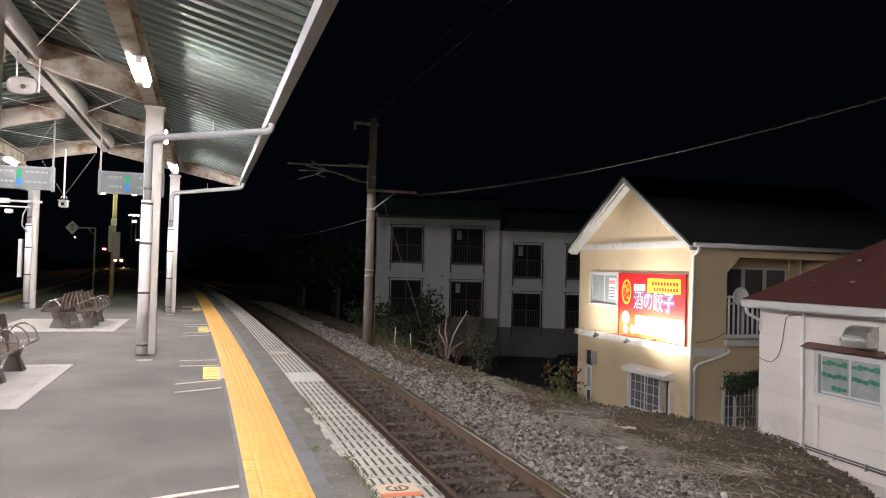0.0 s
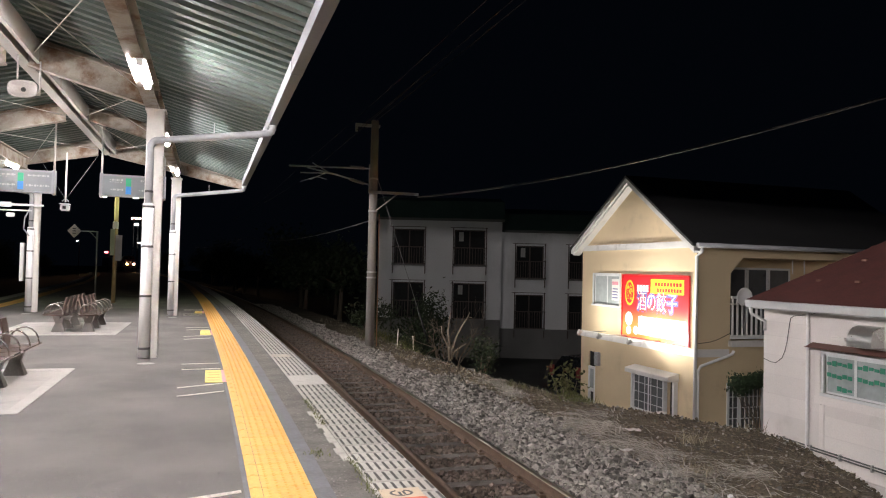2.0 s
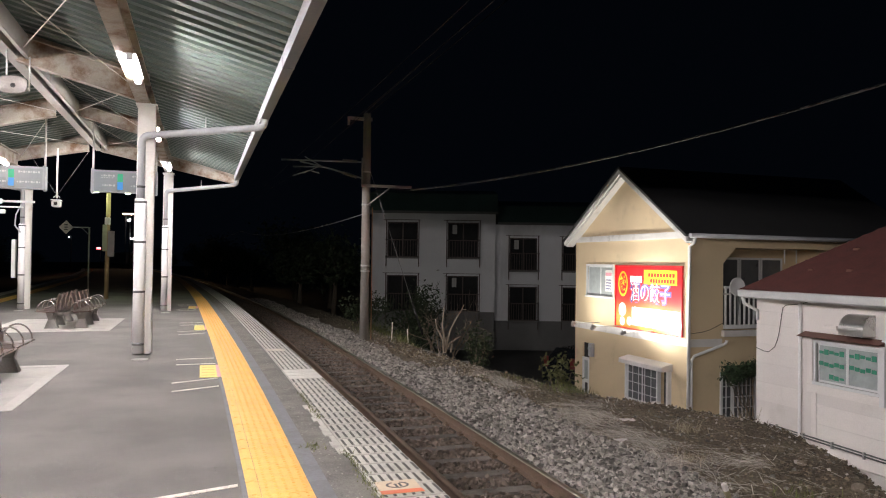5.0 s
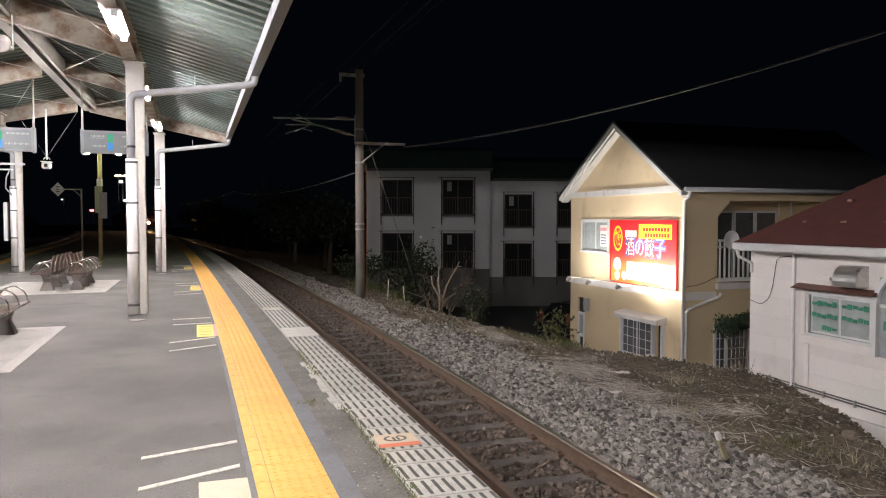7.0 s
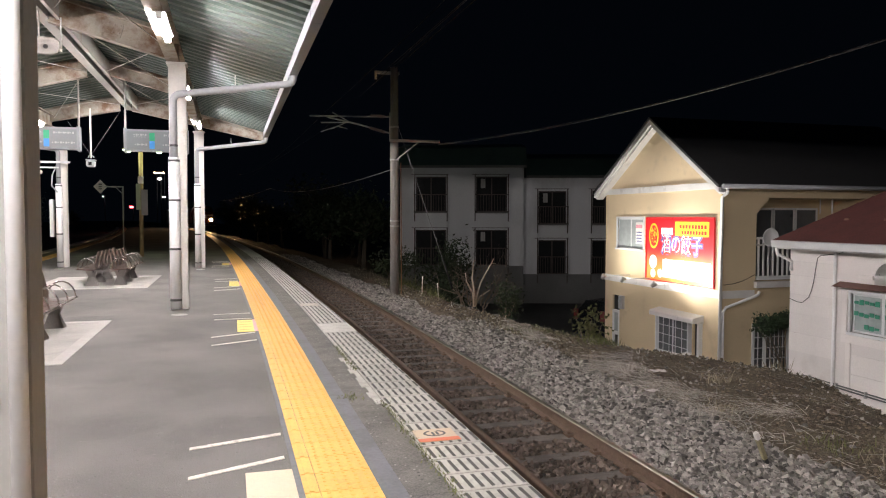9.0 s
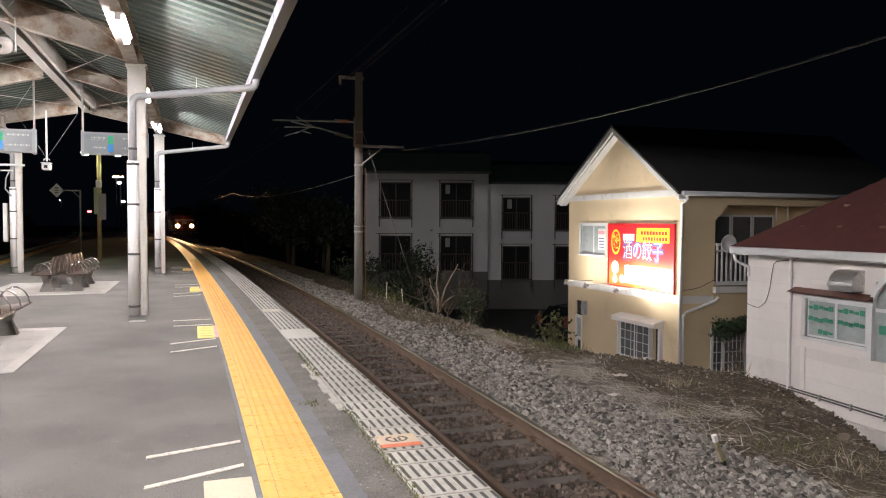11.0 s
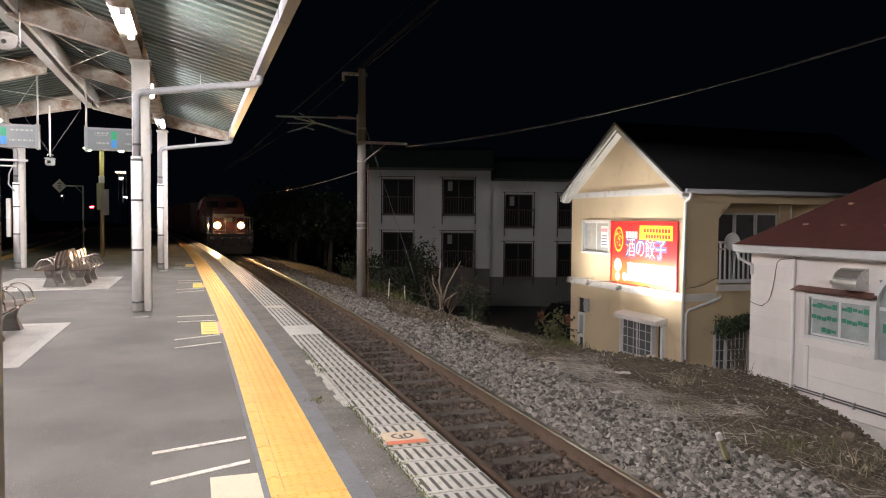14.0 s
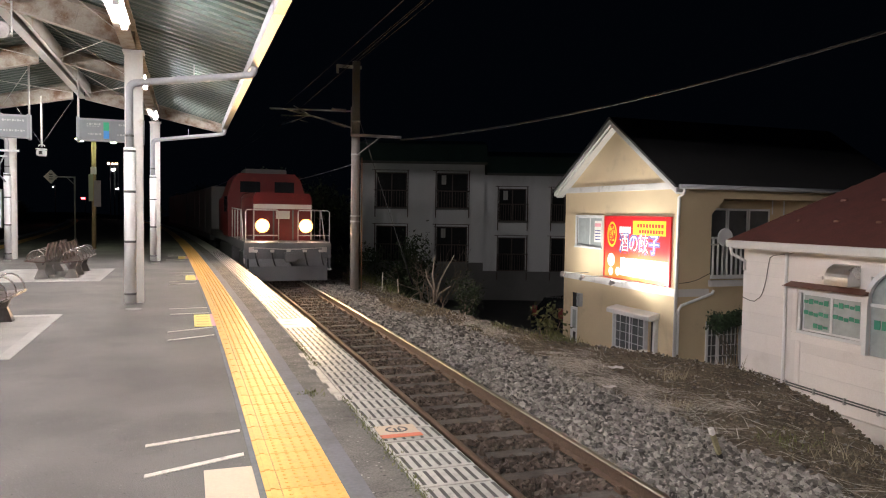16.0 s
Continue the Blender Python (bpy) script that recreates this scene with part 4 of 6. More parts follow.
    for i in range(2):
        a = win[0] + 0.06 + i * 0.69
        for j, z in enumerate((-0.10, -0.33, -0.56)):
            if i == 0 and j == 2:
                continue
            n = 5 if j < 2 else 3
            for q in range(n):
                boxpart("letter_bar", X + 0.004, X + 0.009, a + q * 0.118, a + q * 0.118 + 0.10, z - 0.045 + 0.012 * ((q * 7 + j) % 3), z + 0.055 - 0.016 * ((q * 5 + j) % 3), M_green_letter, w)
    boxpart("window_surround", X - 0.06, X - 0.001, 9.72, 11.42, -0.90, -0.74, M_siding, s, 0.008)
    boxpart("window_surround", X - 0.05, X - 0.001, 11.29, 11.42, -0.74, 0.12, M_siding, s, 0.008)
    boxpart("window_surround", X - 0.05, X - 0.001, 9.72, 9.79, -0.74, 0.12, M_siding, s, 0.008)
    bm = bmesh.new()
    prism(bm, [(X - 0.22, 0.17), (X - 0.001, 0.26), (X - 0.001, 0.15)], "y", 9.68, 11.52)
    part("awning", bm, M_brown_awn, s, "brown sheet-metal window awning")
    # exhaust hood
    bm = bmesh.new()
    prof = [(X - 0.001, 0.30), (X - 0.30, 0.30)] + [(X - 0.001 - 0.30 * math.cos(a), 0.40 + 0.28 * math.sin(a)) for a in (0.0, 0.2, 0.4, 0.6, 0.8, 1.0, 1.2, 1.4, 1.5708)]
    prism(bm, prof, "y", 9.92, 10.44)
    part("exhaust_hood", bm, M_steel, s, "stainless steel exhaust hood")
    boxpart("vent_cover", X - 0.05, X - 0.001, 10.72, 11.05, 0.36, 0.42, M_siding, s, 0.006)
    # arched window further along
    bm = bmesh.new()
    cy, cz, R = 9.02, -0.02, 0.68
    outer = [(cy + (R + 0.09) * math.cos(a), cz + (R + 0.09) * math.sin(a)) for a in [math.pi * k / 20 for k in range(21)]]
    inner = [(cy + R * math.cos(a), cz + R * math.sin(a)) for a in [math.pi * k / 20 for k in range(21)]]
    for i in range(20):
        prism(bm, [outer[i], outer[i + 1], inner[i + 1], inner[i]], "x", X - 0.07, X - 0.001)
    box(bm, X - 0.07, X - 0.001, cy - R - 0.09, cy - R, -0.9, cz)
    box(bm, X - 0.07, X - 0.001, cy + R, cy + R + 0.09, -0.9, cz)
    aw = part("arched_window", bm, M_frame_white, s)
    boxpart("pane", X + 0.03, X + 0.04, 8.35, 9.70, -0.9, 0.5, M_glass_frost, aw)
    boxpart("transom", X + 0.0, X + 0.029, 8.35, 9.70, -0.03, 0.03, M_frame_white, aw)
    for q in range(4):
        boxpart("letter_bar", X + 0.015, X + 0.024, 9.05 + q * 0.15, 9.17 + q * 0.15, -0.42, -0.26, M_green_letter, aw)
    # panel joint and conduit runs low on the wall
    boxpart("base_ledge", X - 0.14, X - 0.013, y0, 12.6, -2.35, -2.08, M_siding, s, 0.01)
    boxpart("corner_board", X - 0.02, X - 0.001, 11.22, 11.34, -3.2, -0.91, M_siding, s, 0.004)
    for dz in (0.0, 0.05):
        tubepart("conduit", [(X - 0.05, 12.4, -1.80 + dz), (X - 0.05, 9.0, -1.86 + dz), (X - 0.05, y0, -1.9 + dz)], 0.016, M_band, s, 6)
    for k in range(9):
        yy = 12.2 - k * 0.7
        boxpart("conduit_clip", X - 0.07, X - 0.013, yy, yy + 0.03, -1.84 - 0.017 * k, -1.72 - 0.017 * k, M_galv, s)
    tubepart("hanging_cable", [(X - 0.03, 11.66, 0.78), (X - 0.03, 11.98, 0.74), (X - 0.03, 12.07, 0.68), (X - 0.03, 12.10, 0.55), (X - 0.03, 12.16, 0.20), (X - 0.03, 12.22, 0.0), (X - 0.03, 12.29, -0.14), (X - 0.03, 12.46, -0.26), (X - 0.03, 12.60, -0.26), (X - 0.03, 12.82, -0.21)], 0.007, M_black, s, 5)
    tubepart("hanging_cable", [(X - 0.02, 11.55, 0.80), (X - 0.02, 11.3, 0.86), (X - 0.02, 11.1, 0.89)], 0.006, M_black, s, 5)


build_shop()


# ---- white apartment block beyond the car park ----
def build_apartments():
    a = thing("apartment_block", (12.715, 37.96, 0), "dim white three-storey apartment block with iron balconies", "apartment building", rz=-18.6)
    # local x runs along the facade, y away from the viewer, z up
    wins = [(-3.26, -1.60, 1.75, 3.68), (0.03, 1.72, 1.75, 3.68), (-3.26, -1.60, -1.15, 0.78), (0.03, 1.72, -1.15, 0.78)]
    wins_r = [(3.44, 4.95, 1.10, 2.90), (3.44, 4.95, -1.62, 0.22), (6.35, 7.8, 1.10, 2.90), (6.35, 7.8, -1.62, 0.22)]
    bm = wall_with_holes("y", 0, 0.25, -4.12, 2.62, -1.17, 4.16, wins)
    part("wall", bm, M_apt_wall, a)
    bm = wall_with_holes("y", 0.30, 0.25, 2.621, 9.5, -1.64, 3.62, wins_r)
    part("wall", bm, M_apt_wall, a)
    bm = bmesh.new()
    box(bm, -4.12, -3.9, 0.251, 9, -3.25, 4.16)
    box(bm, -3.9, 9.5, 8.8, 9, -3.25, 3.62)
    box(bm, 9.3, 9.5, 0.551, 8.8, -3.25, 3.62)
    part("wall", bm, M_apt_wall, a)
    boxpart("base", -4.1, 2.6, 0.06, 0.30, -3.3, -1.172, M_apt_base, a)
    boxpart("base", 2.622, 9.5, 0.36, 0.60, -3.3, -1.642, M_apt_base, a)
    for x0, x1, za, zb, yy in ((-4.3, 2.75, 4.16, 5.15, -0.25), (2.752, 9.8, 3.62, 4.55, 0.05)):
        bm = bmesh.new()
        prism(bm, [(yy, za + 0.001), (yy + 0.55, zb + 0.12), (4.5, zb + 0.7), (9.2, zb + 0.12), (9.2, za + 0.001)], "x", x0, x1)
        part("roof", bm, M_apt_roof, a, "dark green metal roof")
        boxpart("eaves_board", x0, x1, yy - 0.03, yy - 0.001, za - 0.02, za + 0.12, M_apt_base, a)
    for (x0, x1, z0, z1), y in [(w, 0.0) for w in wins] + [(w, 0.30) for w in wins_r]:
        w = boxpart("window", x0, x1, y + 0.20, y + 0.22, z0, z1, M_glass_apt, a)
        bm = bmesh.new()
        for x in (x0, (x0 + x1) / 2 - 0.03, x1 - 0.06):
            box(bm, x, x + 0.06, y + 0.14, y + 0.199, z0, z1)
        box(bm, x0, x1, y + 0.141, y + 0.198, z1 - 0.06, z1 - 0.002)
        part("frame", bm, M_railing_dark, w)
        if (round(x0, 2), round(z0, 2)) in ((0.03, 1.75), (3.44, 1.10), (0.03, -1.15)):
            boxpart("pale_thing_inside", x0 + 0.25, x0 + 0.5, y + 0.16, y + 0.19, z1 - 0.62, z1 - 0.12, M_curtain, w)
        r = boxpart("balcony_rail", x0 - 0.08, x1 + 0.08, y - 0.36, y - 0.31, z0 + 0.92, z0 + 0.97, M_railing_dark, a)
        boxpart("bottom_rail", x0 - 0.08, x1 + 0.08, y - 0.36, y - 0.31, z0 + 0.02, z0 + 0.07, M_railing_dark, r)
        for k in range(13):
            xx = x0 - 0.06 + (x1 - x0 + 0.10) * k / 12
            boxpart("baluster", xx, xx + 0.025, y - 0.35, y - 0.32, z0 + 0.07, z0 + 0.92, M_railing_dark, r)
        boxpart("awning_rod", x0 - 0.22, x1 + 0.12, y - 0.10, y - 0.07, z1 + 0.10, z1 + 0.13, M_railing_dark, r)
        boxpart("balcony_slab", x0 - 0.08, x1 + 0.08, y - 0.36, y - 0.002, z0 - 0.06, z0 + 0.015, M_apt_base, r)
        for xx in (x0 - 0.08, x1 + 0.03):
            boxpart("bracket", xx, xx + 0.05, y - 0.31, y - 0.001, z0 + 0.03, z0 + 0.06, M_railing_dark, r)
            boxpart("side_post", xx, xx + 0.05, y - 0.08, y - 0.03, z0 - 0.5, z1 + 0.12, M_railing_dark, r)


build_apartments()


# ---- catenary pole ----
def build_pole():
    p = thing("catenary_pole", (4.88, 22.65, -1.0), "grey concrete catenary pole with steel arms", "utility pole")
    bm = bmesh.new()
    tube(bm, [(0, 0, -0.3), (0, 0, 3.5), (0, 0, 7.15)], 0.145, 18, r2=0.118)
    part("shaft", bm, M_pole, p)
    bm = bmesh.new()
    box(bm, -0.62, 0.16, -0.05, 0.05, 6.93, 7.02)
    box(bm, -0.62, -0.55, -0.03, 0.03, 6.76, 6.93)
    part("top_arm", bm, M_galv, p)
    boxpart("side_arm", -0.18, 1.42, -0.20, -0.11, 4.83, 4.91, M_galv, p, 0.006)
    tubepart("arm_strut", [(0.06, -0.13, 4.30), (0.72, -0.16, 4.83)], 0.02, M_galv, p, 6)
    for z in (4.26, 4.87, 5.28, 2.35, 2.18):
        bm = bmesh.new()
        r = 0.145 - 0.027 * z / 7.15 + 0.012
        tube(bm, [(0, 0, z), (0, 0, z + 0.05)], r, 18)
        part("band", bm, M_galv, p)
    tubepart("hinge_rod", [(-0.14, 0, 4.86), (-0.14, 0, 5.75)], 0.022, M_galv, p, 6)
    # cantilever towards the track
    tubepart("cantilever_top", [(-0.11, 0, 5.62), (-2.6, 0.3, 5.60)], 0.024, M_galv, p, 8)
    tubepart("cantilever_stay", [(-0.11, 0, 5.10), (-1.15, 0.12, 5.38), (-2.05, 0.24, 5.57)], 0.024, M_galv, p, 8)
    for a, b in (((-0.3, 0.02, 5.625), (-0.75, 0.08, 5.65)), ((-0.3, 0.02, 5.14), (-0.75, 0.07, 5.265))):
        bm = bmesh.new()
        va, vb = Vector(a), Vector(b)
        tube(bm, [va, vb], 0.034, 10)
        for k in range(6):
            c = va.lerp(vb, (k + 0.5) / 6)
            d = (vb - va).normalized() * 0.012
            tube(bm, [c - d, c + d], 0.062, 10)
        part("insulator", bm, M_porcelain, p, "brown ribbed insulator")
    tubepart("registration_tube", [(-1.35, 0.15, 5.42), (-2.25, 0.26, 5.40)], 0.018, M_galv, p, 6)
    tubepart("steady_arm", [(-1.45, 0.16, 5.22), (-1.75, 0.2, 5.30), (-2.25, 0.26, 5.12)], 0.014, M_galv, p, 6)
    tubepart("drop_bracket", [(-1.4, 0.16, 5.46), (-1.95, 0.22, 5.20)], 0.014, M_galv, p, 6)
    tubepart("cross_stay", [(-1.35, 0.16, 5.42), (-1.9, 0.22, 5.72)], 0.014, M_galv, p, 6)
    tubepart("guy_wire", [(0.12, -0.05, 5.3), (1.62, -0.6, 0.55)], 0.008, M_cable, p, 5)
    tubepart("guy_guard", [(1.40, -0.52, 1.25), (1.72, -0.64, 0.25)], 0.03, M_black, p, 6)
    tubepart("ground_cable", [(0.20, -0.02, 4.2), (0.21, -0.02, 2.1), (0.215, -0.02, -0.1)], 0.016, mat("rusty_conduit", (0.42, 0.22, 0.12), 0.6, 0.2, 0.2, 4, 30, 0.05), p, 6)


build_pole()


def sag(a, b, drop, n=16):
    a, b = Vector(a), Vector(b)
    return [a.lerp(b, i / n) - Vector((0, 0, drop * 4 * (i / n) * (1 - i / n))) for i in range(n + 1)]


def wires():
    px, py = 4.88, 22.65
    def wire(name, pts, r, m, label):
        tagged(tubepart(name, pts, r, m, n=6), label, "wire", "overhead wires")
    wire("feeder_cable", sag((px + 1.4, py - 0.16, 3.79), (12.6, 9.0, 5.20), 0.36), 0.026, M_cable, "thick grey feeder cable hung from a pole arm")
    wire("contact_wire", sag((2.62, py + 0.27, 4.12), (3.0, -22, 4.25), 0.0), 0.005, M_wire, "copper contact wire over the track")
    wire("messenger_wire", sag((2.75, py + 0.27, 4.72), (3.1, -22, 5.1), 0.35), 0.006, M_wire, "messenger wire over the track")
    wire("ground_wire", sag((px - 0.58, py, 5.8), (4.4, -22, 6.2), 0.3), 0.008, M_wire, "thin overhead wire from the pole top")
    wire("feeder_wire", sag((px, py, 6.12), (4.9, -22, 6.6), 0.3), 0.010, M_wire, "thin overhead wire from the pole top")
    # onward along the curve
    x2, y2 = track_x(64) + 1.9, 64
    wire("contact_wire", sag((2.62, py + 0.27, 4.12), (track_x(64) - 0.1, y2, 4.2), 0.0), 0.004, M_wire, "copper contact wire over the track")
    wire("messenger_wire", sag((2.75, py + 0.27, 4.72), (track_x(64), y2, 5.0), 0.5), 0.005, M_wire, "messenger wire over the track")
    wire("feeder_cable", sag((px + 0.1, py, 3.05), (3.15, y2, 3.88), 0.5) + sag((3.15, y2, 3.88), (-1.59, 105, 3.65), 0.29)[1:], 0.014, M_cable, "grey feeder cable hung along the curve")


wires()


# ---- locomotive and wagons ----
def build_loco():
    l = thing("locomotive", (0, 0, 0), "red diesel freight locomotive with lit headlights", "locomotive")
    W = 1.34
    # underframe and end beam
    bm = bmesh.new()
    box(bm, -W, W, 0.30, 15.2, 1.02, 1.30, 0.02)
    part("underframe", bm, M_loco_grey, l)
    boxpart("end_beam", -W, W, 0.10, 0.299, 0.78, 1.28, M_loco_grey, l, 0.02)
    bm = bmesh.new()
    prism(bm, [(0.0, 0.10), (0.0, 0.55), (0.12, 0.78), (0.34, 0.78), (0.34, 0.10)], "x", -1.2, 1.2)
    part("snow_plough", bm, M_loco_grey, l, "dark grey plough plate")
    # hood
    bm = bmesh.new()
    prism(bm, [(-0.94, 1.30), (0.94, 1.30), (0.94, 2.70), (0.84, 2.84), (-0.84, 2.84), (-0.94, 2.70)], "y", 1.25, 4.9)
    part("front_hood", bm, M_loco_red, l, "glossy red bonnet")
    bm = bmesh.new()
    prism(bm, [(-1.0, 1.30), (1.0, 1.30), (1.0, 2.75), (0.85, 2.92), (-0.85, 2.92), (-1.0, 2.75)], "y", 7.2, 14.6)
    part("rear_hood", bm, M_loco_red, l)
    boxpart("white_band", -0.93, 0.93, 1.235, 1.30, 2.32, 2.47, M_loco_white, l, 0.0, "white stripe across the bonnet")
    for s in (-1, 1):
        boxpart("bonnet_edge", s * 0.92 - 0.02, s * 0.92 + 0.02, 1.22, 1.249, 1.32, 2.29, M_loco_white, l)
    # cab
    bm = bmesh.new()
    prism(bm, [(-1.40, 1.30), (1.40, 1.30), (1.40, 2.85), (1.22, 3.40), (1.0, 3.62), (-1.0, 3.62), (-1.22, 3.40), (-1.40, 2.85)], "y", 4.9, 7.2)
    cab = part("cab", bm, M_loco_red, l)
    for s in (-1, 1):
        boxpart("cab_window", s * 0.62 - 0.36, s * 0.62 + 0.36, 4.87, 4.899, 2.92, 3.32, M_glass_dark, cab)
        boxpart("side_window", s * 1.402 - 0.006, s * 1.402 + 0.006, 5.3, 6.6, 2.2, 2.78, M_glass_dark, cab)
    boxpart("roof_unit", -0.75, 0.75, 5.2, 6.9, 3.625, 3.80, M_loco_grey, cab, 0.03)
    # headlights low on the bonnet front
    for s in (-1, 1):
        bm = bmesh.new()
        ra, rb = 0.168, 0.20
        ring = [[bm.verts.new((s * 0.69 + r * math.cos(a), y, 1.78 + r * math.sin(a))) for a in [k * math.pi / 12 for k in range(24)]] for r, y in ((0.13, 1.22), (ra, 0.92), (rb, 0.92), (rb, 1.249))]
        for u, w in zip(ring, ring[1:]):
            for k in range(24):
                bm.faces.new((u[k], u[(k + 1) % 24], w[(k + 1) % 24], w[k]))
        hl = part("headlight", bm, M_black, l)
        bm = bmesh.new()
        tube(bm, [(s * 0.69, 1.215, 1.78), (s * 0.69, 1.20, 1.78)], 0.125, 24)
        part("lens", bm, M_head, hl, "glowing warm headlight lens")
        # emissive ring added round the housing to imitate the headlight's bloom
        bm = bmesh.new()
        tube(bm, [(s * 0.69, 0.918, 1.78), (s * 0.69, 0.91, 1.78)], 0.20, 24, caps=False)
        rr = [[bm.verts.new((s * 0.69 + r * math.cos(a), 0.915, 1.78 + r * math.sin(a))) for a in [k * math.pi / 12 for k in range(24)]] for r in (0.172, 0.225)]
        for k in range(24):
            bm.faces.new((rr[0][k], rr[0][(k + 1) % 24], rr[1][(k + 1) % 24], rr[1][k]))
        part("bloom_ring", bm, M_bloom, hl, "glowing orange ring imitating headlight bloom")
        boxpart("tail_light", s * 1.12 - 0.08, s * 1.12 + 0.08, 0.05, 0.099, 0.98, 1.14, M_loco_white, l, 0.01)
    boxpart("front_plate", -0.22, 0.22, 1.21, 1.249, 2.0, 2.26, M_loco_white, l, 0.005, "pale plate on the bonnet")
    for sx in (-0.32, 0.30):
        boxpart("door_seam", sx, sx + 0.05, 1.225, 1.249, 1.32, 2.28, M_loco_grey, l)
    # hand rails on the end platform
    for s in (-1, 1):
        tubepart("hand_rail", [(s * 1.29, 0.14, 0.55), (s * 1.29, 0.14, 2.22), (s * 1.24, 0.14, 2.28), (s * 0.92, 0.14, 2.28), (s * 0.33, 0.14, 2.28), (s * 0.30, 0.14, 2.2), (s * 0.30, 0.14, 1.29)], 0.017, M_loco_white, l, 8)
        tubepart("mid_rail", [(s * 1.29, 0.14, 1.5), (s * 0.33, 0.14, 1.5)], 0.016, M_loco_white, l, 6)
        boxpart("step_plate", s * 1.18 - 0.17, s * 1.18 + 0.17, 0.02, 0.3, 0.42, 0.46, M_loco_white, l, 0.004)
        boxpart("step_side", s * 1.28 - 0.02, s * 1.28 + 0.02, 0.02, 0.3, 0.46, 0.9, M_loco_grey, l)
        tubepart("side_rail", [(s * 1.29, 0.5, 0.6), (s * 1.29, 1.2, 1.9), (s * 1.29, 1.5, 2.28), (s * 1.29, 4.6, 2.34)], 0.02, M_loco_white, l, 6)
        for k in range(4):
            tubepart("rail_post", [(s * 1.29, 1.6 + k * 0.95, 1.3), (s * 1.29, 1.6 + k * 0.95, 2.28)], 0.018, M_loco_white, l, 6)
    for k in range(5):
        x = -1.0 + 0.5 * k
        tubepart("brake_hose", [(x, 0.09, 1.0), (x, -0.05, 0.85), (x + 0.06, -0.05, 0.62), (x + 0.1, 0.02, 0.56)], 0.025, M_black, l, 6)
        boxpart("hose_cock", x - 0.06, x + 0.06, 0.02, 0.099, 0.98, 1.06, M_loco_white, l, 0.008)
    c = boxpart("coupler", -0.14, 0.14, -0.30, 0.099, 0.74, 1.0, M_loco_grey, l, 0.03)
    boxpart("coupler_jaw", -0.2, 0.2, -0.42, -0.301, 0.70, 1.02, M_loco_grey, c, 0.04)
    tubepart("uncoupling_lever", [(-1.1, 0.05, 1.12), (-0.2, -0.05, 1.08), (0.2, -0.05, 1.08), (1.1, 0.05, 1.12)], 0.014, M_loco_white, l, 6)
    for y in (2.2, 3.9, 11.0, 12.7):
        for s in (-1, 1):
            bm = bmesh.new()
            tube(bm, [(s * 0.50, y, 0.43), (s * 0.63, y, 0.43)], 0.43, 24)
            part("wheel", bm, M_loco_grey, l)
    for y in (3.05, 11.85):
        boxpart("bogie_frame", -1.05, 1.05, y - 1.5, y + 1.5, 0.35, 0.85, M_loco_grey, l, 0.04)
    boxpart("fuel_tank", -1.2, 1.2, 5.6, 9.4, 0.35, 1.0, M_loco_grey, l, 0.05)
    return l


LOCO = build_loco()


def build_wagon():
    w = thing("container_wagon", (0, 0, 0), "flat wagon with plain grey freight containers", "wagon", "freight wagons")
    boxpart("flat_deck", -1.3, 1.3, 0.0, 19.0, 0.75, 1.0, M_loco_grey, w, 0.02)
    for k in range(5):
        b = boxpart("container", -1.22, 1.22, 0.3 + k * 3.75, 3.95 + k * 3.75, 1.001, 3.45, M_container, w, 0.03)
    for y in (2.5, 4.3, 14.7, 16.5):
        for s in (-1, 1):
            bm = bmesh.new()
            tube(bm, [(s * 0.50, y, 0.40), (s * 0.63, y, 0.40)], 0.40, 20)
            part("wheel", bm, M_loco_grey, w)
    for y in (3.4, 15.6):
        boxpart("bogie_frame", -0.95, 0.95, y - 1.4, y + 1.4, 0.3, 0.74, M_loco_grey, w, 0.04)
    return w


WAGON = build_wagon()
WAGON_B = copy_thing(WAGON, pose(0, 40, 0))


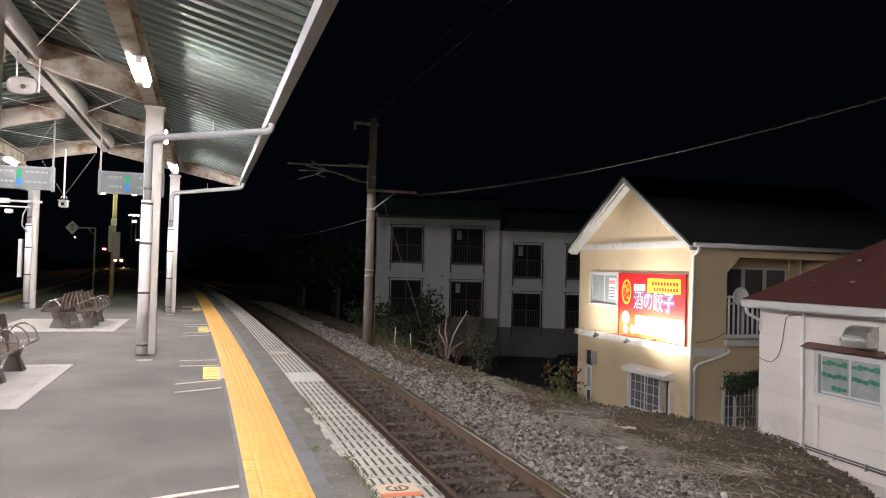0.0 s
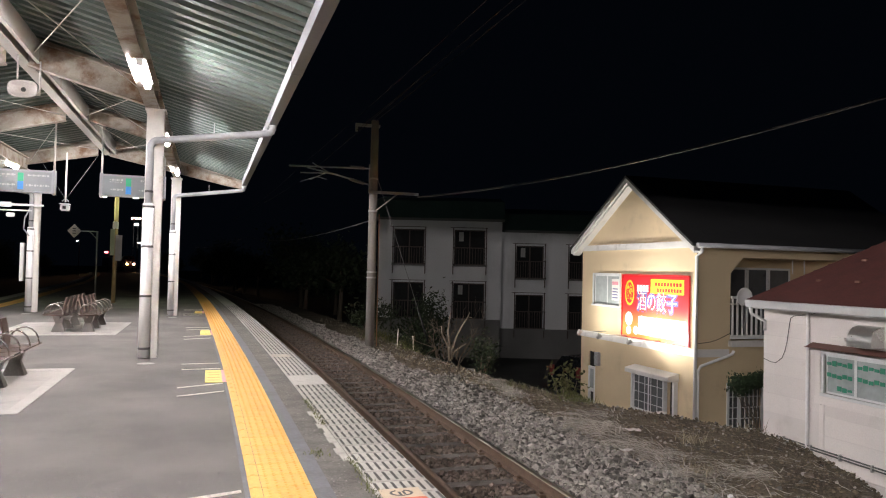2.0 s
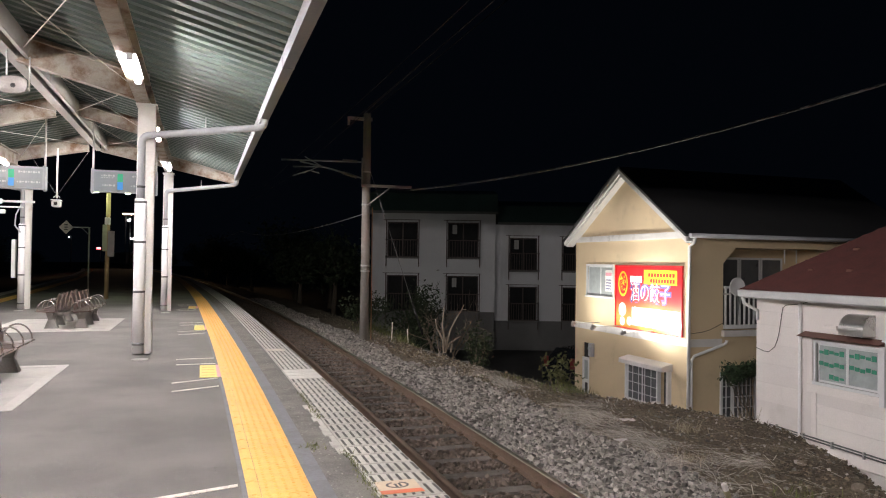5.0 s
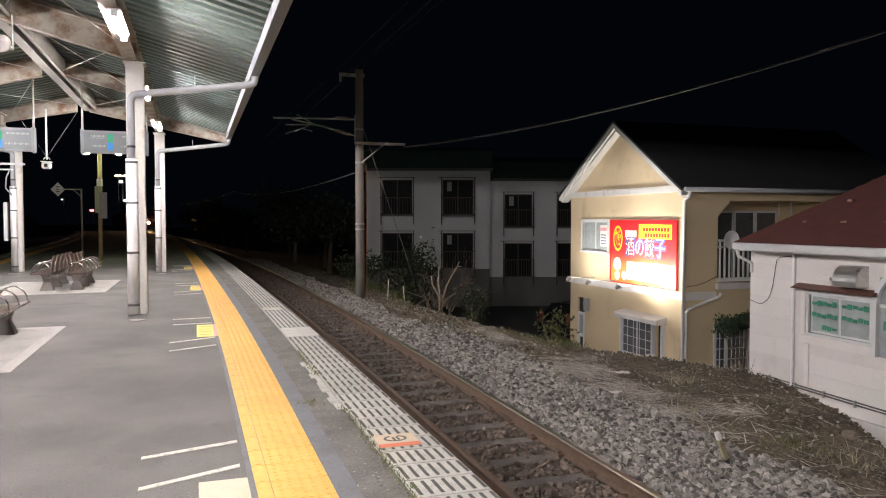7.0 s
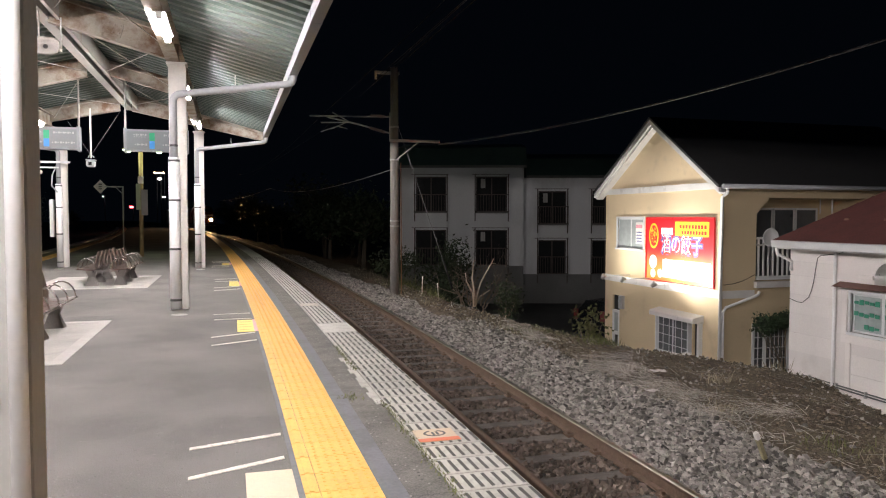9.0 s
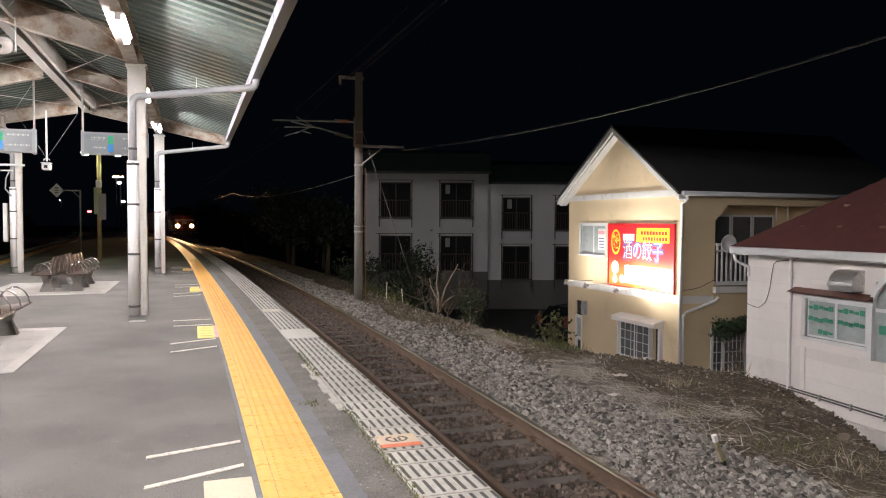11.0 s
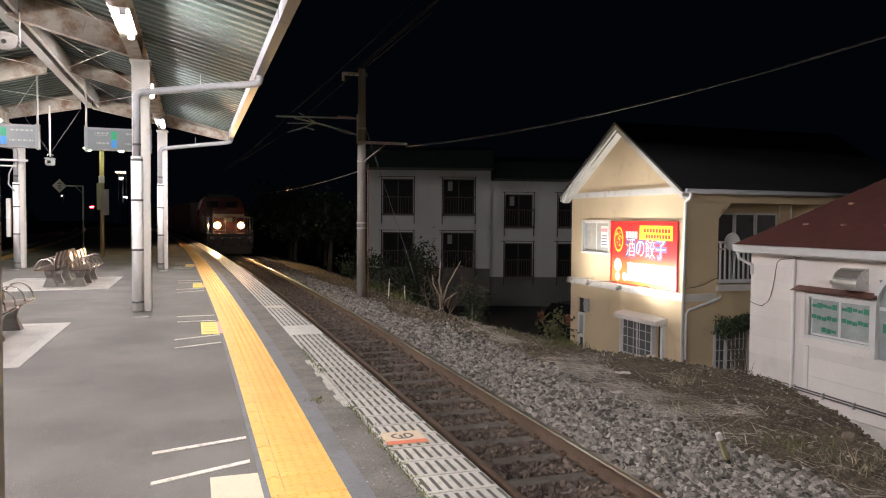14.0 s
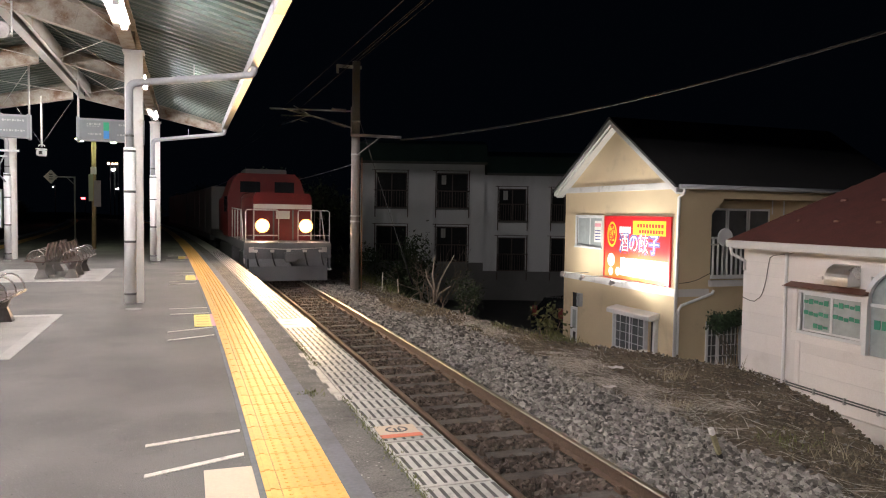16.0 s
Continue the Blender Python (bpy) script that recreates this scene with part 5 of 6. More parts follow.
# ---- platform furniture ----
def bench(y0, n, at_x):
    """Back-to-back row of steel seats, seats along x, on splayed legs."""
    b = thing("bench", (at_x, y0, 0), "back-to-back brown steel bench seats with looped arms", "bench", "platform benches", rz=0)
    pitch = 0.52
    for side in (-1, 1):
        for i in range(n):
            yy = i * pitch
            bm = bmesh.new()
            prof = [(0.05, 0.40), (0.10, 0.375), (0.30, 0.385), (0.46, 0.40), (0.50, 0.385), (0.50, 0.37), (0.30, 0.360), (0.10, 0.352), (0.05, 0.375)]
            prism(bm, [(side * (p[0] * 0.86 + 0.095), p[1]) for p in prof], "y", yy + 0.02, yy + pitch - 0.03)
            seat = part("seat", bm, M_seat, b)
            bm = bmesh.new()
            prof = [(0.070, 0.39), (0.045, 0.58), (0.0, 0.735), (0.012, 0.752), (0.032, 0.745), (0.068, 0.585), (0.092, 0.40)]
            prism(bm, [(side * (p[0] + 0.095), p[1]) for p in prof], "y", yy + 0.12, yy + pitch - 0.13)
            part("backrest", bm, M_seat, b)
            tubepart("front_lip", [(side * 0.528, yy + 0.02, 0.39), (side * 0.528, yy + pitch - 0.03, 0.39)], 0.013, M_arm, seat, 6)
        for i in range(n + 1):
            yy = i * pitch - 0.005
            pts = [(side * (0.50 - 0.36 * (1 - math.cos(a)) / 2), yy, 0.39 + 0.22 * math.sin(a)) for a in [math.pi * k / 9 for k in range(10)]]
            tubepart("armrest", pts, 0.012, M_arm, b, 6, "looped steel arm")
        for i in (0.75, n - 0.55) if n < 4 else (0.75, n / 2, n - 0.55):
            yy = i * pitch
            bm = bmesh.new()
            v = []
            for (w, d, z) in ((0.09, 0.135, 0.0), (0.045, 0.065, 0.19), (0.08, 0.12, 0.36)):
                v.append([bm.verts.new((side * 0.285 + sxx * d, yy + syy * w, z)) for sxx, syy in ((-1, -1), (1, -1), (1, 1), (-1, 1))])
            for u, w in zip(v, v[1:]):
                for k in range(4):
                    bm.faces.new((u[k], u[(k + 1) % 4], w[(k + 1) % 4], w[k]))
            bm.faces.new(v[0][::-1])
            bm.faces.new(v[-1])
            part("leg", bm, M_leg, b)
    for side in (-1, 1):
        boxpart("beam", side * 0.25 - 0.03, side * 0.25 + 0.03, 0.05, n * pitch - 0.05, 0.30, 0.352, M_leg, b, 0.006)
    for yy in (0.3, n * pitch - 0.3):
        boxpart("cross_tie", -0.219, 0.219, yy - 0.025, yy + 0.025, 0.305, 0.345, M_leg, b, 0.004)


bench(17.0, 5, -2.70)
bench(8.6, 5, -2.66)
for x0, x1, y0, y1 in ((-4.15, -1.78, 16.55, 19.9), (-4.2, -1.74, 8.15, 11.45)):
    pad = tagged(boxpart("bench_pad", x0, x1, y0, y1, 0.0005, 0.004, M_patch), "pale concrete pad under a bench", "pavement", "bench pads", "structure")
    bm = bmesh.new()
    w = 0.13
    box(bm, x1 - w, x1, y0, y1, 0.0045, 0.0085)
    box(bm, x0, x1 - w, y0, y0 + w * 1.6, 0.0045, 0.0085)
    box(bm, x0, x1 - w, y1 - w * 1.6, y1, 0.0045, 0.0085)
    part("pale_border", bm, mat("pad_border", (0.48, 0.46, 0.43), 0.85, 0, 0.15, 2, 50, 0.2), pad)


def display(x0, x1, mark):
    d = thing("hanging_display", (0, 19.0, 0), "grey hanging passenger information board on poles", "information board", "hanging boards")
    boxpart("case", x0, x1, -0.10, 0.10, 3.06, 3.58, M_disp, d, 0.015)
    boxpart("face", x0 + 0.03, x1 - 0.03, -0.106, -0.101, 3.09, 3.53, M_disp_face, d)
    for r, (z, f0, f1) in enumerate(((3.45, 0.14, 0.46), (3.40, 0.14, 0.34), (3.22, 0.16, 0.46), (3.45, 0.62, 0.94), (3.22, 0.60, 0.96))):
        n = 9 if r != 1 else 5
        for k in range(n):
            xa = x0 + (x1 - x0) * (f0 + (f1 - f0) * k / n)
            if abs(xa + 0.02 - mark) < 0.10:
                continue
            hz = 0.012 + 0.010 * ((k * 5 + r) % 2) if r != 1 else 0.007
            boxpart("text_bar", xa, xa + 0.026 + 0.012 * ((k * 3 + r) % 2), -0.110, -0.107, z - hz, z + hz, M_disp_text, d)
    boxpart("green_mark", mark - 0.06, mark + 0.06, -0.111, -0.107, 3.31, 3.50, M_green, d)
    boxpart("blue_mark", mark - 0.06, mark + 0.06, -0.111, -0.107, 3.12, 3.305, M_blue, d)
    for x in (x0 + 0.01, x1 - 0.01):
        tubepart("pole", [(x, 0, 3.02), (x, 0, roof_z(x) - 0.02)], 0.022, M_galv, d, 8)
        boxpart("bracket", x - 0.03, x + 0.03, -0.12, 0.12, 3.04, 3.6, M_disp, d)


display(-2.47, -1.06, -1.86)
display(-4.87, -3.46, -4.14)


def cctv():
    c = thing("hanging_camera", (-3.62, 21.4, 0), "white camera on a braced drop pole", "camera")
    tubepart("drop_pole", [(0, 0, 4.36), (0, 0, 3.05)], 0.020, M_paint, c)
    for s in (-1, 1):
        tubepart("stay", [(s * 0.75, 0, 4.34), (0, 0, 3.12)], 0.004, M_cable, c, 5)
    boxpart("housing", -0.10, 0.10, -0.16, 0.12, 2.82, 2.98, M_frame_white, c, 0.02)
    boxpart("hood", -0.115, 0.115, -0.20, 0.14, 2.985, 3.005, M_frame_white, c, 0.004)
    boxpart("lens", -0.04, 0.04, -0.175, -0.161, 2.86, 2.94, M_black, c)
    bm = bmesh.new()
    pts = [(0.07 * math.cos(a), 0, 3.06 + 0.06 * math.sin(a)) for a in [math.pi * k / 8 for k in range(9)]]
    tube(bm, pts, 0.012, 6)
    part("yoke", bm, M_galv, c)


cctv()


def column_cameras():
    c = thing("platform_camera", (-4.86, 23.95, 0), "pair of white cameras on a column arm", "camera")
    boxpart("arm", -0.85, 0.3, -0.30, -0.24, 3.05, 3.11, M_frame_white, c, 0.01)
    boxpart("arm", -0.85, 0.0, -0.30, -0.24, 2.90, 2.94, M_frame_white, c, 0.01)
    boxpart("camera_body", -0.80, -0.50, -0.45, -0.31, 3.0, 3.14, M_frame_white, c, 0.02)
    boxpart("camera_body", -0.62, -0.42, -0.45, -0.31, 2.72, 2.84, M_frame_white, c, 0.02)
    tubepart("cable", [(-0.05, -0.27, 3.0), (-0.18, -0.27, 2.7), (-0.2, -0.27, 2.4), (-0.05, -0.27, 2.2)], 0.02, M_pipe, c, 6)
    boxpart("cabinet", -0.30, -0.2, -0.15, 0.05, 0.9, 2.0, M_frame_white, c, 0.01)


column_cameras()


def speaker():
    s = thing("loudspeaker", (-2.62, 11.95, 3.97), "white oval loudspeaker under the canopy", "loudspeaker")
    bm = bmesh.new()
    n = 24
    rings = []
    for r, y in ((1.0, -0.10), (0.93, -0.12), (0.80, -0.09), (0.35, -0.05)):
        rings.append([bm.verts.new((0.20 * r * math.copysign(abs(math.cos(a)) ** 0.7, math.cos(a)), y, 0.13 * r * math.copysign(abs(math.sin(a)) ** 0.7, math.sin(a)))) for a in [k * 2 * math.pi / n for k in range(n)]])
    back = [bm.verts.new((v.co.x * 0.5, 0.10, v.co.z * 0.5)) for v in rings[0]]
    for u, w in zip([back] + rings, rings):
        for k in range(n):
            bm.faces.new((u[k], u[(k + 1) % n], w[(k + 1) % n], w[k])).smooth = True
    bm.faces.new(back[::-1])
    bm.faces.new(rings[-1])
    part("horn", bm, M_leg, s)
    boxpart("yoke", -0.16, 0.16, 0.08, 0.26, -0.012, 0.012, M_galv, s)
    bm = bmesh.new()
    tube(bm, [(0, -0.051, 0), (0, -0.10, 0)], 0.035, 12, r2=0.015)
    part("driver", bm, M_black, s)
    tubepart("bracket", [(-0.15, 0.25, 0.0), (-0.15, 0.25, 0.58)], 0.014, M_galv, s, 6)
    tubepart("bracket", [(0.15, 0.25, 0.0), (0.15, 0.25, 0.50)], 0.014, M_galv, s, 6)


speaker()


def lamp_post():
    p = thing("lamp_post", (-3.3, 29.6, 0), "rusty yellow-brown lamp post with two greenish lamps", "street lamp")
    tubepart("post", [(0, 0, 0), (0.02, 0, 4.05)], 0.075, M_post_brown, p, 10)
    boxpart("cross_arm", -0.55, 0.75, -0.04, 0.04, 4.02, 4.10, M_black, p)
    for x in (-0.42, 0.66):
        bm = bmesh.new()
        tube(bm, [(x, 0, 4.06), (x, 0, 3.99)], 0.10, 14, r2=0.21)
        h = part("lamp_shade", bm, M_post_brown, p)
        bm = bmesh.new()
        tube(bm, [(x, 0, 3.985), (x, 0, 3.93), (x, 0, 3.89)], 0.18, 14, r2=0.07)
        part("bulb", bm, M_lamp_green, h, "glowing greenish lamp")
    boxpart("control_box", -0.15, 0.0 - 0.001, -0.16, -0.085, 1.75, 2.72, M_boxgreen, p, 0.01)
    boxpart("control_box", 0.03, 0.25, -0.16, -0.085, 1.55, 2.5, M_leg, p, 0.01)
    boxpart("pale_band", -0.09, 0.09, -0.09, 0.09, 2.72, 3.0, M_siding, p, 0.02)


lamp_post()


def stop_board():
    s = thing("stop_marker", (-4.7, 35.6, 0), "grey bracket post with a diamond stop marker", "sign post")
    tubepart("post", [(0, 0, 0), (0, 0, 2.85)], 0.035, M_galv, s)
    boxpart("bracket", -0.75, 0.03, -0.02, 0.02, 2.80, 2.85, M_galv, s)
    tubepart("strut", [(0, 0, 2.5), (-0.3, 0, 2.8)], 0.015, M_galv, s, 6)
    bm = bmesh.new()
    prism(bm, [(-0.92, 2.52), (-0.64, 2.82), (-0.92, 3.12), (-1.20, 2.82)], "y", -0.02, 0.02)
    d = part("diamond_plate", bm, M_siding, s)
    bm = bmesh.new()
    box(bm, -0.99, -0.85, -0.026, -0.021, 2.9, 2.95)
    box(bm, -0.99, -0.85, -0.026, -0.021, 2.8, 2.84)
    box(bm, -0.99, -0.85, -0.026, -0.021, 2.70, 2.74)
    part("dark_mark", bm, M_ink, d)


stop_board()


# ---- far lamps ----
def far_lamp(name, at, r, m, label):
    f = thing(name, (at[0], at[1], 0), label, "lamp", "far lamps")
    tubepart("post", [(0.25, 0.3, -1.0), (0.25, 0.3, at[2] + 0.2), (0, 0, at[2] + 0.25)], 0.06, M_black, f, 6)
    bm = bmesh.new()
    tube(bm, [(-r, 0, at[2]), (r, 0, at[2])], r * 0.55, 8)
    part("lamp_head", bm, m, f)


far_lamp("signal", (-15.7, 130, 3.0), 0.28, M_signal_red, "far red railway signal light on a post")
for q in range(3):
    far_lamp("far_lamp", (-12.0 + q * 0.58, 130, 8.66), 0.19, M_lamp_orange, "far orange lamp on a post")
far_lamp("far_lamp", (-11.3, 130, 7.67), 0.27, M_lamp_far, "far white street lamp on a post")
far_lamp("far_lamp", (-10.7, 130, 4.65), 0.21, M_lamp_far, "far white street lamp on a post")
far_lamp("far_lamp", (-20.0, 130, 4.7), 0.08, M_lamp_far, "far small white lamp on a post")
far_lamp("far_lamp", (6.1, 130, 1.75), 0.07, M_lamp_far, "far small white lamp on a post")
far_lamp("far_lamp", (34.0, 60, 7.0), 0.06, M_lamp_far, "far small white lamp on a post")


# ---- markings on the platform ----
def quad_mark(name, pts, z, m, label, group):
    bm = bmesh.new()
    prism(bm, pts, "z", 0.0005, z)
    return tagged(part(name, bm, m), label, "marking", group, "structure")


def line(xa, ya, xb, yb, w=0.055):
    quad_mark("floor_line", [(xa, ya - w / 2), (xb, yb - w / 2), (xb, yb + w / 2), (xa, ya + w / 2)], 0.005, M_white_line, "worn white queue line on the asphalt", "queue lines")


for c, sh in ((3.80, 0.0), (10.43, 0.0), (17.05, -0.12), (24.2, -0.35)):
    line(-0.30 + sh, c - 1.52, 0.22 + sh, c - 1.25)
    line(-0.32 + sh, c - 0.92, 0.22 + sh, c - 0.64)
    line(-0.32 + sh, c + 0.70 if c != 3.80 else c + 0.56, 0.24 + sh, c + 0.74 if c != 3.80 else c + 0.80)
    line(-0.34 + sh, c + 1.30 if c != 3.80 else c + 1.13, 0.25 + sh, c + 1.36 if c != 3.80 else c + 1.31)
    col = M_pale_sign if c < 5 else M_yel_sign
    lb = quad_mark("floor_label", [(0.0 + sh, c - 0.56), (0.28 + sh, c - 0.56), (0.28 + sh, c + 0.56), (0.0 + sh, c + 0.56)], 0.006, col, "boarding position label stuck on the asphalt", "boarding labels")
    if c > 5:
        boxpart("pink_band", 0.215 + sh, 0.28 + sh, c - 0.56, c + 0.56, 0.0065, 0.0085, M_pink, lb)
        for k in range(4):
            boxpart("text_bar", 0.03 + sh, 0.19 + sh, c - 0.4 + k * 0.24, c - 0.36 + k * 0.24, 0.0065, 0.0075, M_signorange, lb)

st = quad_mark("edge_sticker", [(1.12, 4.60), (1.40, 4.60), (1.41, 4.88), (1.13, 4.88)], 0.0205, M_pale_sign, "cream warning sticker with a red stripe on the platform edge", "edge stickers")
boxpart("red_stripe", 1.12, 1.405, 4.60, 4.67, 0.021, 0.0225, M_red_lbl, st)
bm = bmesh.new()
for k in range(16):
    if k in (3, 4):
        continue
    a0, a1 = k * math.pi / 8, (k + 1) * math.pi / 8
    prism(bm, [(1.265 + r * math.cos(a), 4.775 + 0.8 * r * math.sin(a)) for r, a in ((0.08, a0), (0.08, a1), (0.062, a1), (0.062, a0))], "z", 0.021, 0.0225)
box(bm, 1.245, 1.262, 4.73, 4.80, 0.021, 0.0225)
box(bm, 1.275, 1.292, 4.74, 4.81, 0.021, 0.0225)
part("pictogram", bm, M_ink, st)


# ---- sleepers and ballast ----
def sleepers():
    bm = bmesh.new()
    box(bm, -1.02, 1.02, -0.11, 0.11, -0.15, 0.0, 0.012)
    me = mesh_of("sleeper", bm, M_sleeper)
    bm = bmesh.new()
    for s in (-1, 1):
        for q in (-1, 1):
            cx = s * 0.5635 + q * 0.085
            box(bm, cx - 0.035, cx + 0.035, -0.06, 0.06, 0.001, 0.03)
            box(bm, cx - 0.016, cx + 0.016, -0.016, 0.016, 0.03, 0.055)
    mf = mesh_of("rail_fastening", bm, M_rail_side)
    root = tagged(new("sleeper_row"), "dark old timber sleepers under the rails", "sleepers", kind="structure")
    for k in range(130):
        y = -2.0 + k * 0.62
        d = math.degrees(math.atan2(track_x(y + 1) - track_x(y - 1), 2))
        for name, m2 in (("sleeper", me), ("rail_fastening", mf)):
            o = new(name, m2)
            o.parent = root
            o.matrix_basis = pose(track_x(y), y, RAIL_Z - 0.155, 0, 0, -d)


sleepers()


def stones(name, xy, size, sink, m, label, seed, zf):
    """Angular stones: jittered boxes, joined."""
    rng = np.random.default_rng(seed)
    n = len(xy)
    base = np.array([(sx, sy, sz) for sz in (-1, 1) for sx, sy in ((-1, -1), (1, -1), (1, 1), (-1, 1))], float) * 0.5
    v = base[None] * (1 + rng.uniform(-0.45, 0.25, (n, 8, 3)))
    s = size * rng.uniform(0.55, 1.35, (n, 1, 1)) * rng.uniform(0.7, 1.25, (n, 1, 3))
    v = v * s
    q = rng.normal(size=(n, 4))
    q /= np.linalg.norm(q, axis=1)[:, None]
    w, x, y, z = q.T
    R = np.stack([1 - 2 * (y * y + z * z), 2 * (x * y - z * w), 2 * (x * z + y * w), 2 * (x * y + z * w), 1 - 2 * (x * x + z * z), 2 * (y * z - x * w), 2 * (x * z - y * w), 2 * (y * z + x * w), 1 - 2 * (x * x + y * y)], 1).reshape(n, 3, 3)
    v = np.einsum("nij,nkj->nki", R, v)
    c = np.array([(a, b, zf(a, b)) for a, b in xy])
    c[:, 2] += rng.uniform(-0.3, 0.5, n) * size + sink
    v += c[:, None]
    f = np.array([(0, 3, 2, 1), (4, 5, 6, 7), (0, 1, 5, 4), (1, 2, 6, 5), (2, 3, 7, 6), (3, 0, 4, 7)])
    faces = (f[None] + (np.arange(n) * 8)[:, None, None]).reshape(-1, 4)
    me = raw_mesh(name, v.reshape(-1, 3).tolist(), faces.tolist(), m)
    tagged(new(name, me), label, "ballast", kind="stuff")


def shoulder_z(x, y):
    u = x - track_x(y)
    return -0.90 + 0.02 * noise.noise((x * 2, y * 2, 1)) if u < 1.3 else max(-0.90 - (u - 1.3) * 0.10, ground_z(x, y) + 0.01) + 0.03 * noise.noise((x * 1.5, y * 1.5, 7))


def scatter_ballast():
    rng = np.random.default_rng(5)
    pts = []
    while len(pts) < 38000:
        y = 2.5 + 44 * rng.random() ** 1.9 if rng.random() < 0.9 else rng.uniform(-12, 2.5)
        u = rng.uniform(0.68, 2.55)
        edge = 2.2 + 0.35 * noise.noise((y * 0.6, 3.3, 0)) - (0.5 if y > 16 else 0)
        if u > edge and rng.random() < min(1, (u - edge) * 4):
            continue
        pts.append((track_x(y) + u, y))
    stones("shoulder_ballast", pts, 0.049, 0.010, M_stone, "grey crushed stone ballast beside the track", 11, shoulder_z)
    pts = []
    while len(pts) < 20000:
        y = 2.5 + 40 * rng.random() ** 1.4 if rng.random() < 0.88 else rng.uniform(-12, 2.5)
        u = rng.uniform(-1.4, 0.68)
        k = (y + 2.0) / 0.62
        ph = abs(k - round(k)) * 0.62
        if ph < 0.11 and rng.random() < 0.93:
            continue
        if 0.48 < abs(u) < 0.66:
            continue
        pts.append((track_x(y) + u, y))
    stones("track_ballast", pts, 0.045, 0.0, M_stone_brown, "rust-brown dusty ballast between the rails", 12, lambda x, y: -0.935)
    pts = []
    while len(pts) < 1100:
        y = 3 + 24 * rng.random()
        c = crest_x(y)
        x = rng.uniform(track_x(y) + 2.2, c + 0.8)
        pts.append((x, y))
    stones("loose_stones", pts, 0.035, 0.0, M_stone, "loose pale stones scattered on the soil", 13, ground_z)


scatter_ballast()


def clods():
    rng = np.random.default_rng(17)
    pts = []
    while len(pts) < 13000:
        y = 3.5 + 20 * rng.random() ** 1.4
        c = crest_x(y)
        pts.append((rng.uniform(track_x(y) + 2.0, c + 1.6), y))
    stones("soil_clods", pts, 0.030, -0.004, mat("soil_clod", (0.15, 0.12, 0.084), 0.95, 0, 0.4, 10, 60, 0.5, island=0.45), "crumbly dark soil clods on the embankment", 18, ground_z)


clods()
# crack across the old asphalt beside the sealer
bm = bmesh.new()
for k in range(14):
    x = 0.84 + k * 0.019
    y = 3.735 + 0.008 * math.sin(k * 1.9) + 0.004 * math.sin(k * 5.3)
    box(bm, x, x + 0.019, y, y + 0.006 + 0.004 * math.sin(k * 2.7), 0.0052, 0.0062)
tagged(part("asphalt_crack", bm, M_groove), "dark ragged crack in the old asphalt", "crack", kind="structure")
# pale paint bar and mortar margin beside the edge slabs
quad_mark("edge_bar", [(1.04, 12.35), (1.34, 12.28), (1.34, 12.62), (1.04, 12.68)], 0.0205, M_white_line, "white paint bar across the edge slabs", "edge bars")
bm = bmesh.new()
for k in range(10):
    y = 5.7 + k * 0.2
    w = 0.05 + 0.018 * math.sin(k * 2.3)
    box(bm, edge_x(y) - 0.44 - w, edge_x(y) - 0.437, y, y + 0.197, 0.0055, 0.013)
tagged(part("mortar_margin", bm, M_slab), "ragged pale mortar margin beside the edge slabs", "pavement", kind="structure")


# ---- plants ----
def blades(name, n, where, length, width, lean, m, label, category, seed, zf=ground_z, flat=False):
    rng = np.random.default_rng(seed)
    verts, faces = [], []
    for _ in range(n):
        x, y = where(rng)
        z = zf(x, y)
        a = rng.uniform(0, 2 * math.pi)
        L = length * rng.uniform(0.5, 1.3)
        t = lean * (rng.uniform(0.97, 1.03) if flat else rng.uniform(0.6, 1.2))
        a = a if not flat else rng.normal(2.4, 0.75)
        d = np.array([math.cos(a) * math.sin(t), math.sin(a) * math.sin(t), math.cos(t)])
        s = np.array([-math.sin(a), math.cos(a), 0]) * width
        p = np.array([x, y, z + 0.005])
        mid = p + d * L * 0.55 + np.array([0, 0, 0.06 * L])
        tip = p + d * L + np.array([0, 0, -0.12 * L * (1 if t > 0.7 else 0)])
        if flat:
            p[2] = z + rng.uniform(0.01, 0.04)
            mid[2] = zf(mid[0], mid[1]) + rng.uniform(0.015, 0.06)
            tip[2] = zf(tip[0], tip[1]) + rng.uniform(0.01, 0.06)
        tip[2] = max(tip[2], zf(tip[0], tip[1]) + 0.004)
        b = len(verts)
        verts += [tuple(p - s), tuple(p + s), tuple(mid + s * 0.8), tuple(mid - s * 0.8), tuple(tip)]
        faces += [(b, b + 1, b + 2, b + 3), (b + 3, b + 2, b + 4)]
    tagged(new(name, raw_mesh(name, verts, faces, m)), label, category, kind="stuff")


def straw_spot(rng):
    while True:
        y = rng.uniform(4.2, 16)
        x = rng.uniform(track_x(y) + 2.0, crest_x(y) + 0.2)
        band = 5.35 + 0.06 * (y - 5) + 0.25 * math.sin(y * 0.9)
        d = 0.9 * noise.noise((x * 1.6, y * 1.1, 2.0)) + 0.40 - 0.5 * abs(x - band)
        d -= 0.45 if y < 6.6 else (0.4 if y > 11.5 else 0.0)
        if rng.random() < 0.02 + max(0, d) * 1.6:
            return x, y


def far_verge(rng):
    y = rng.uniform(14, 34)
    return rng.uniform(track_x(y) + 2.1, crest_x(y) + 0.6), y


def clump(cx, cy, r):
    return lambda rng: (cx + rng.normal() * r, cy + rng.normal() * r)


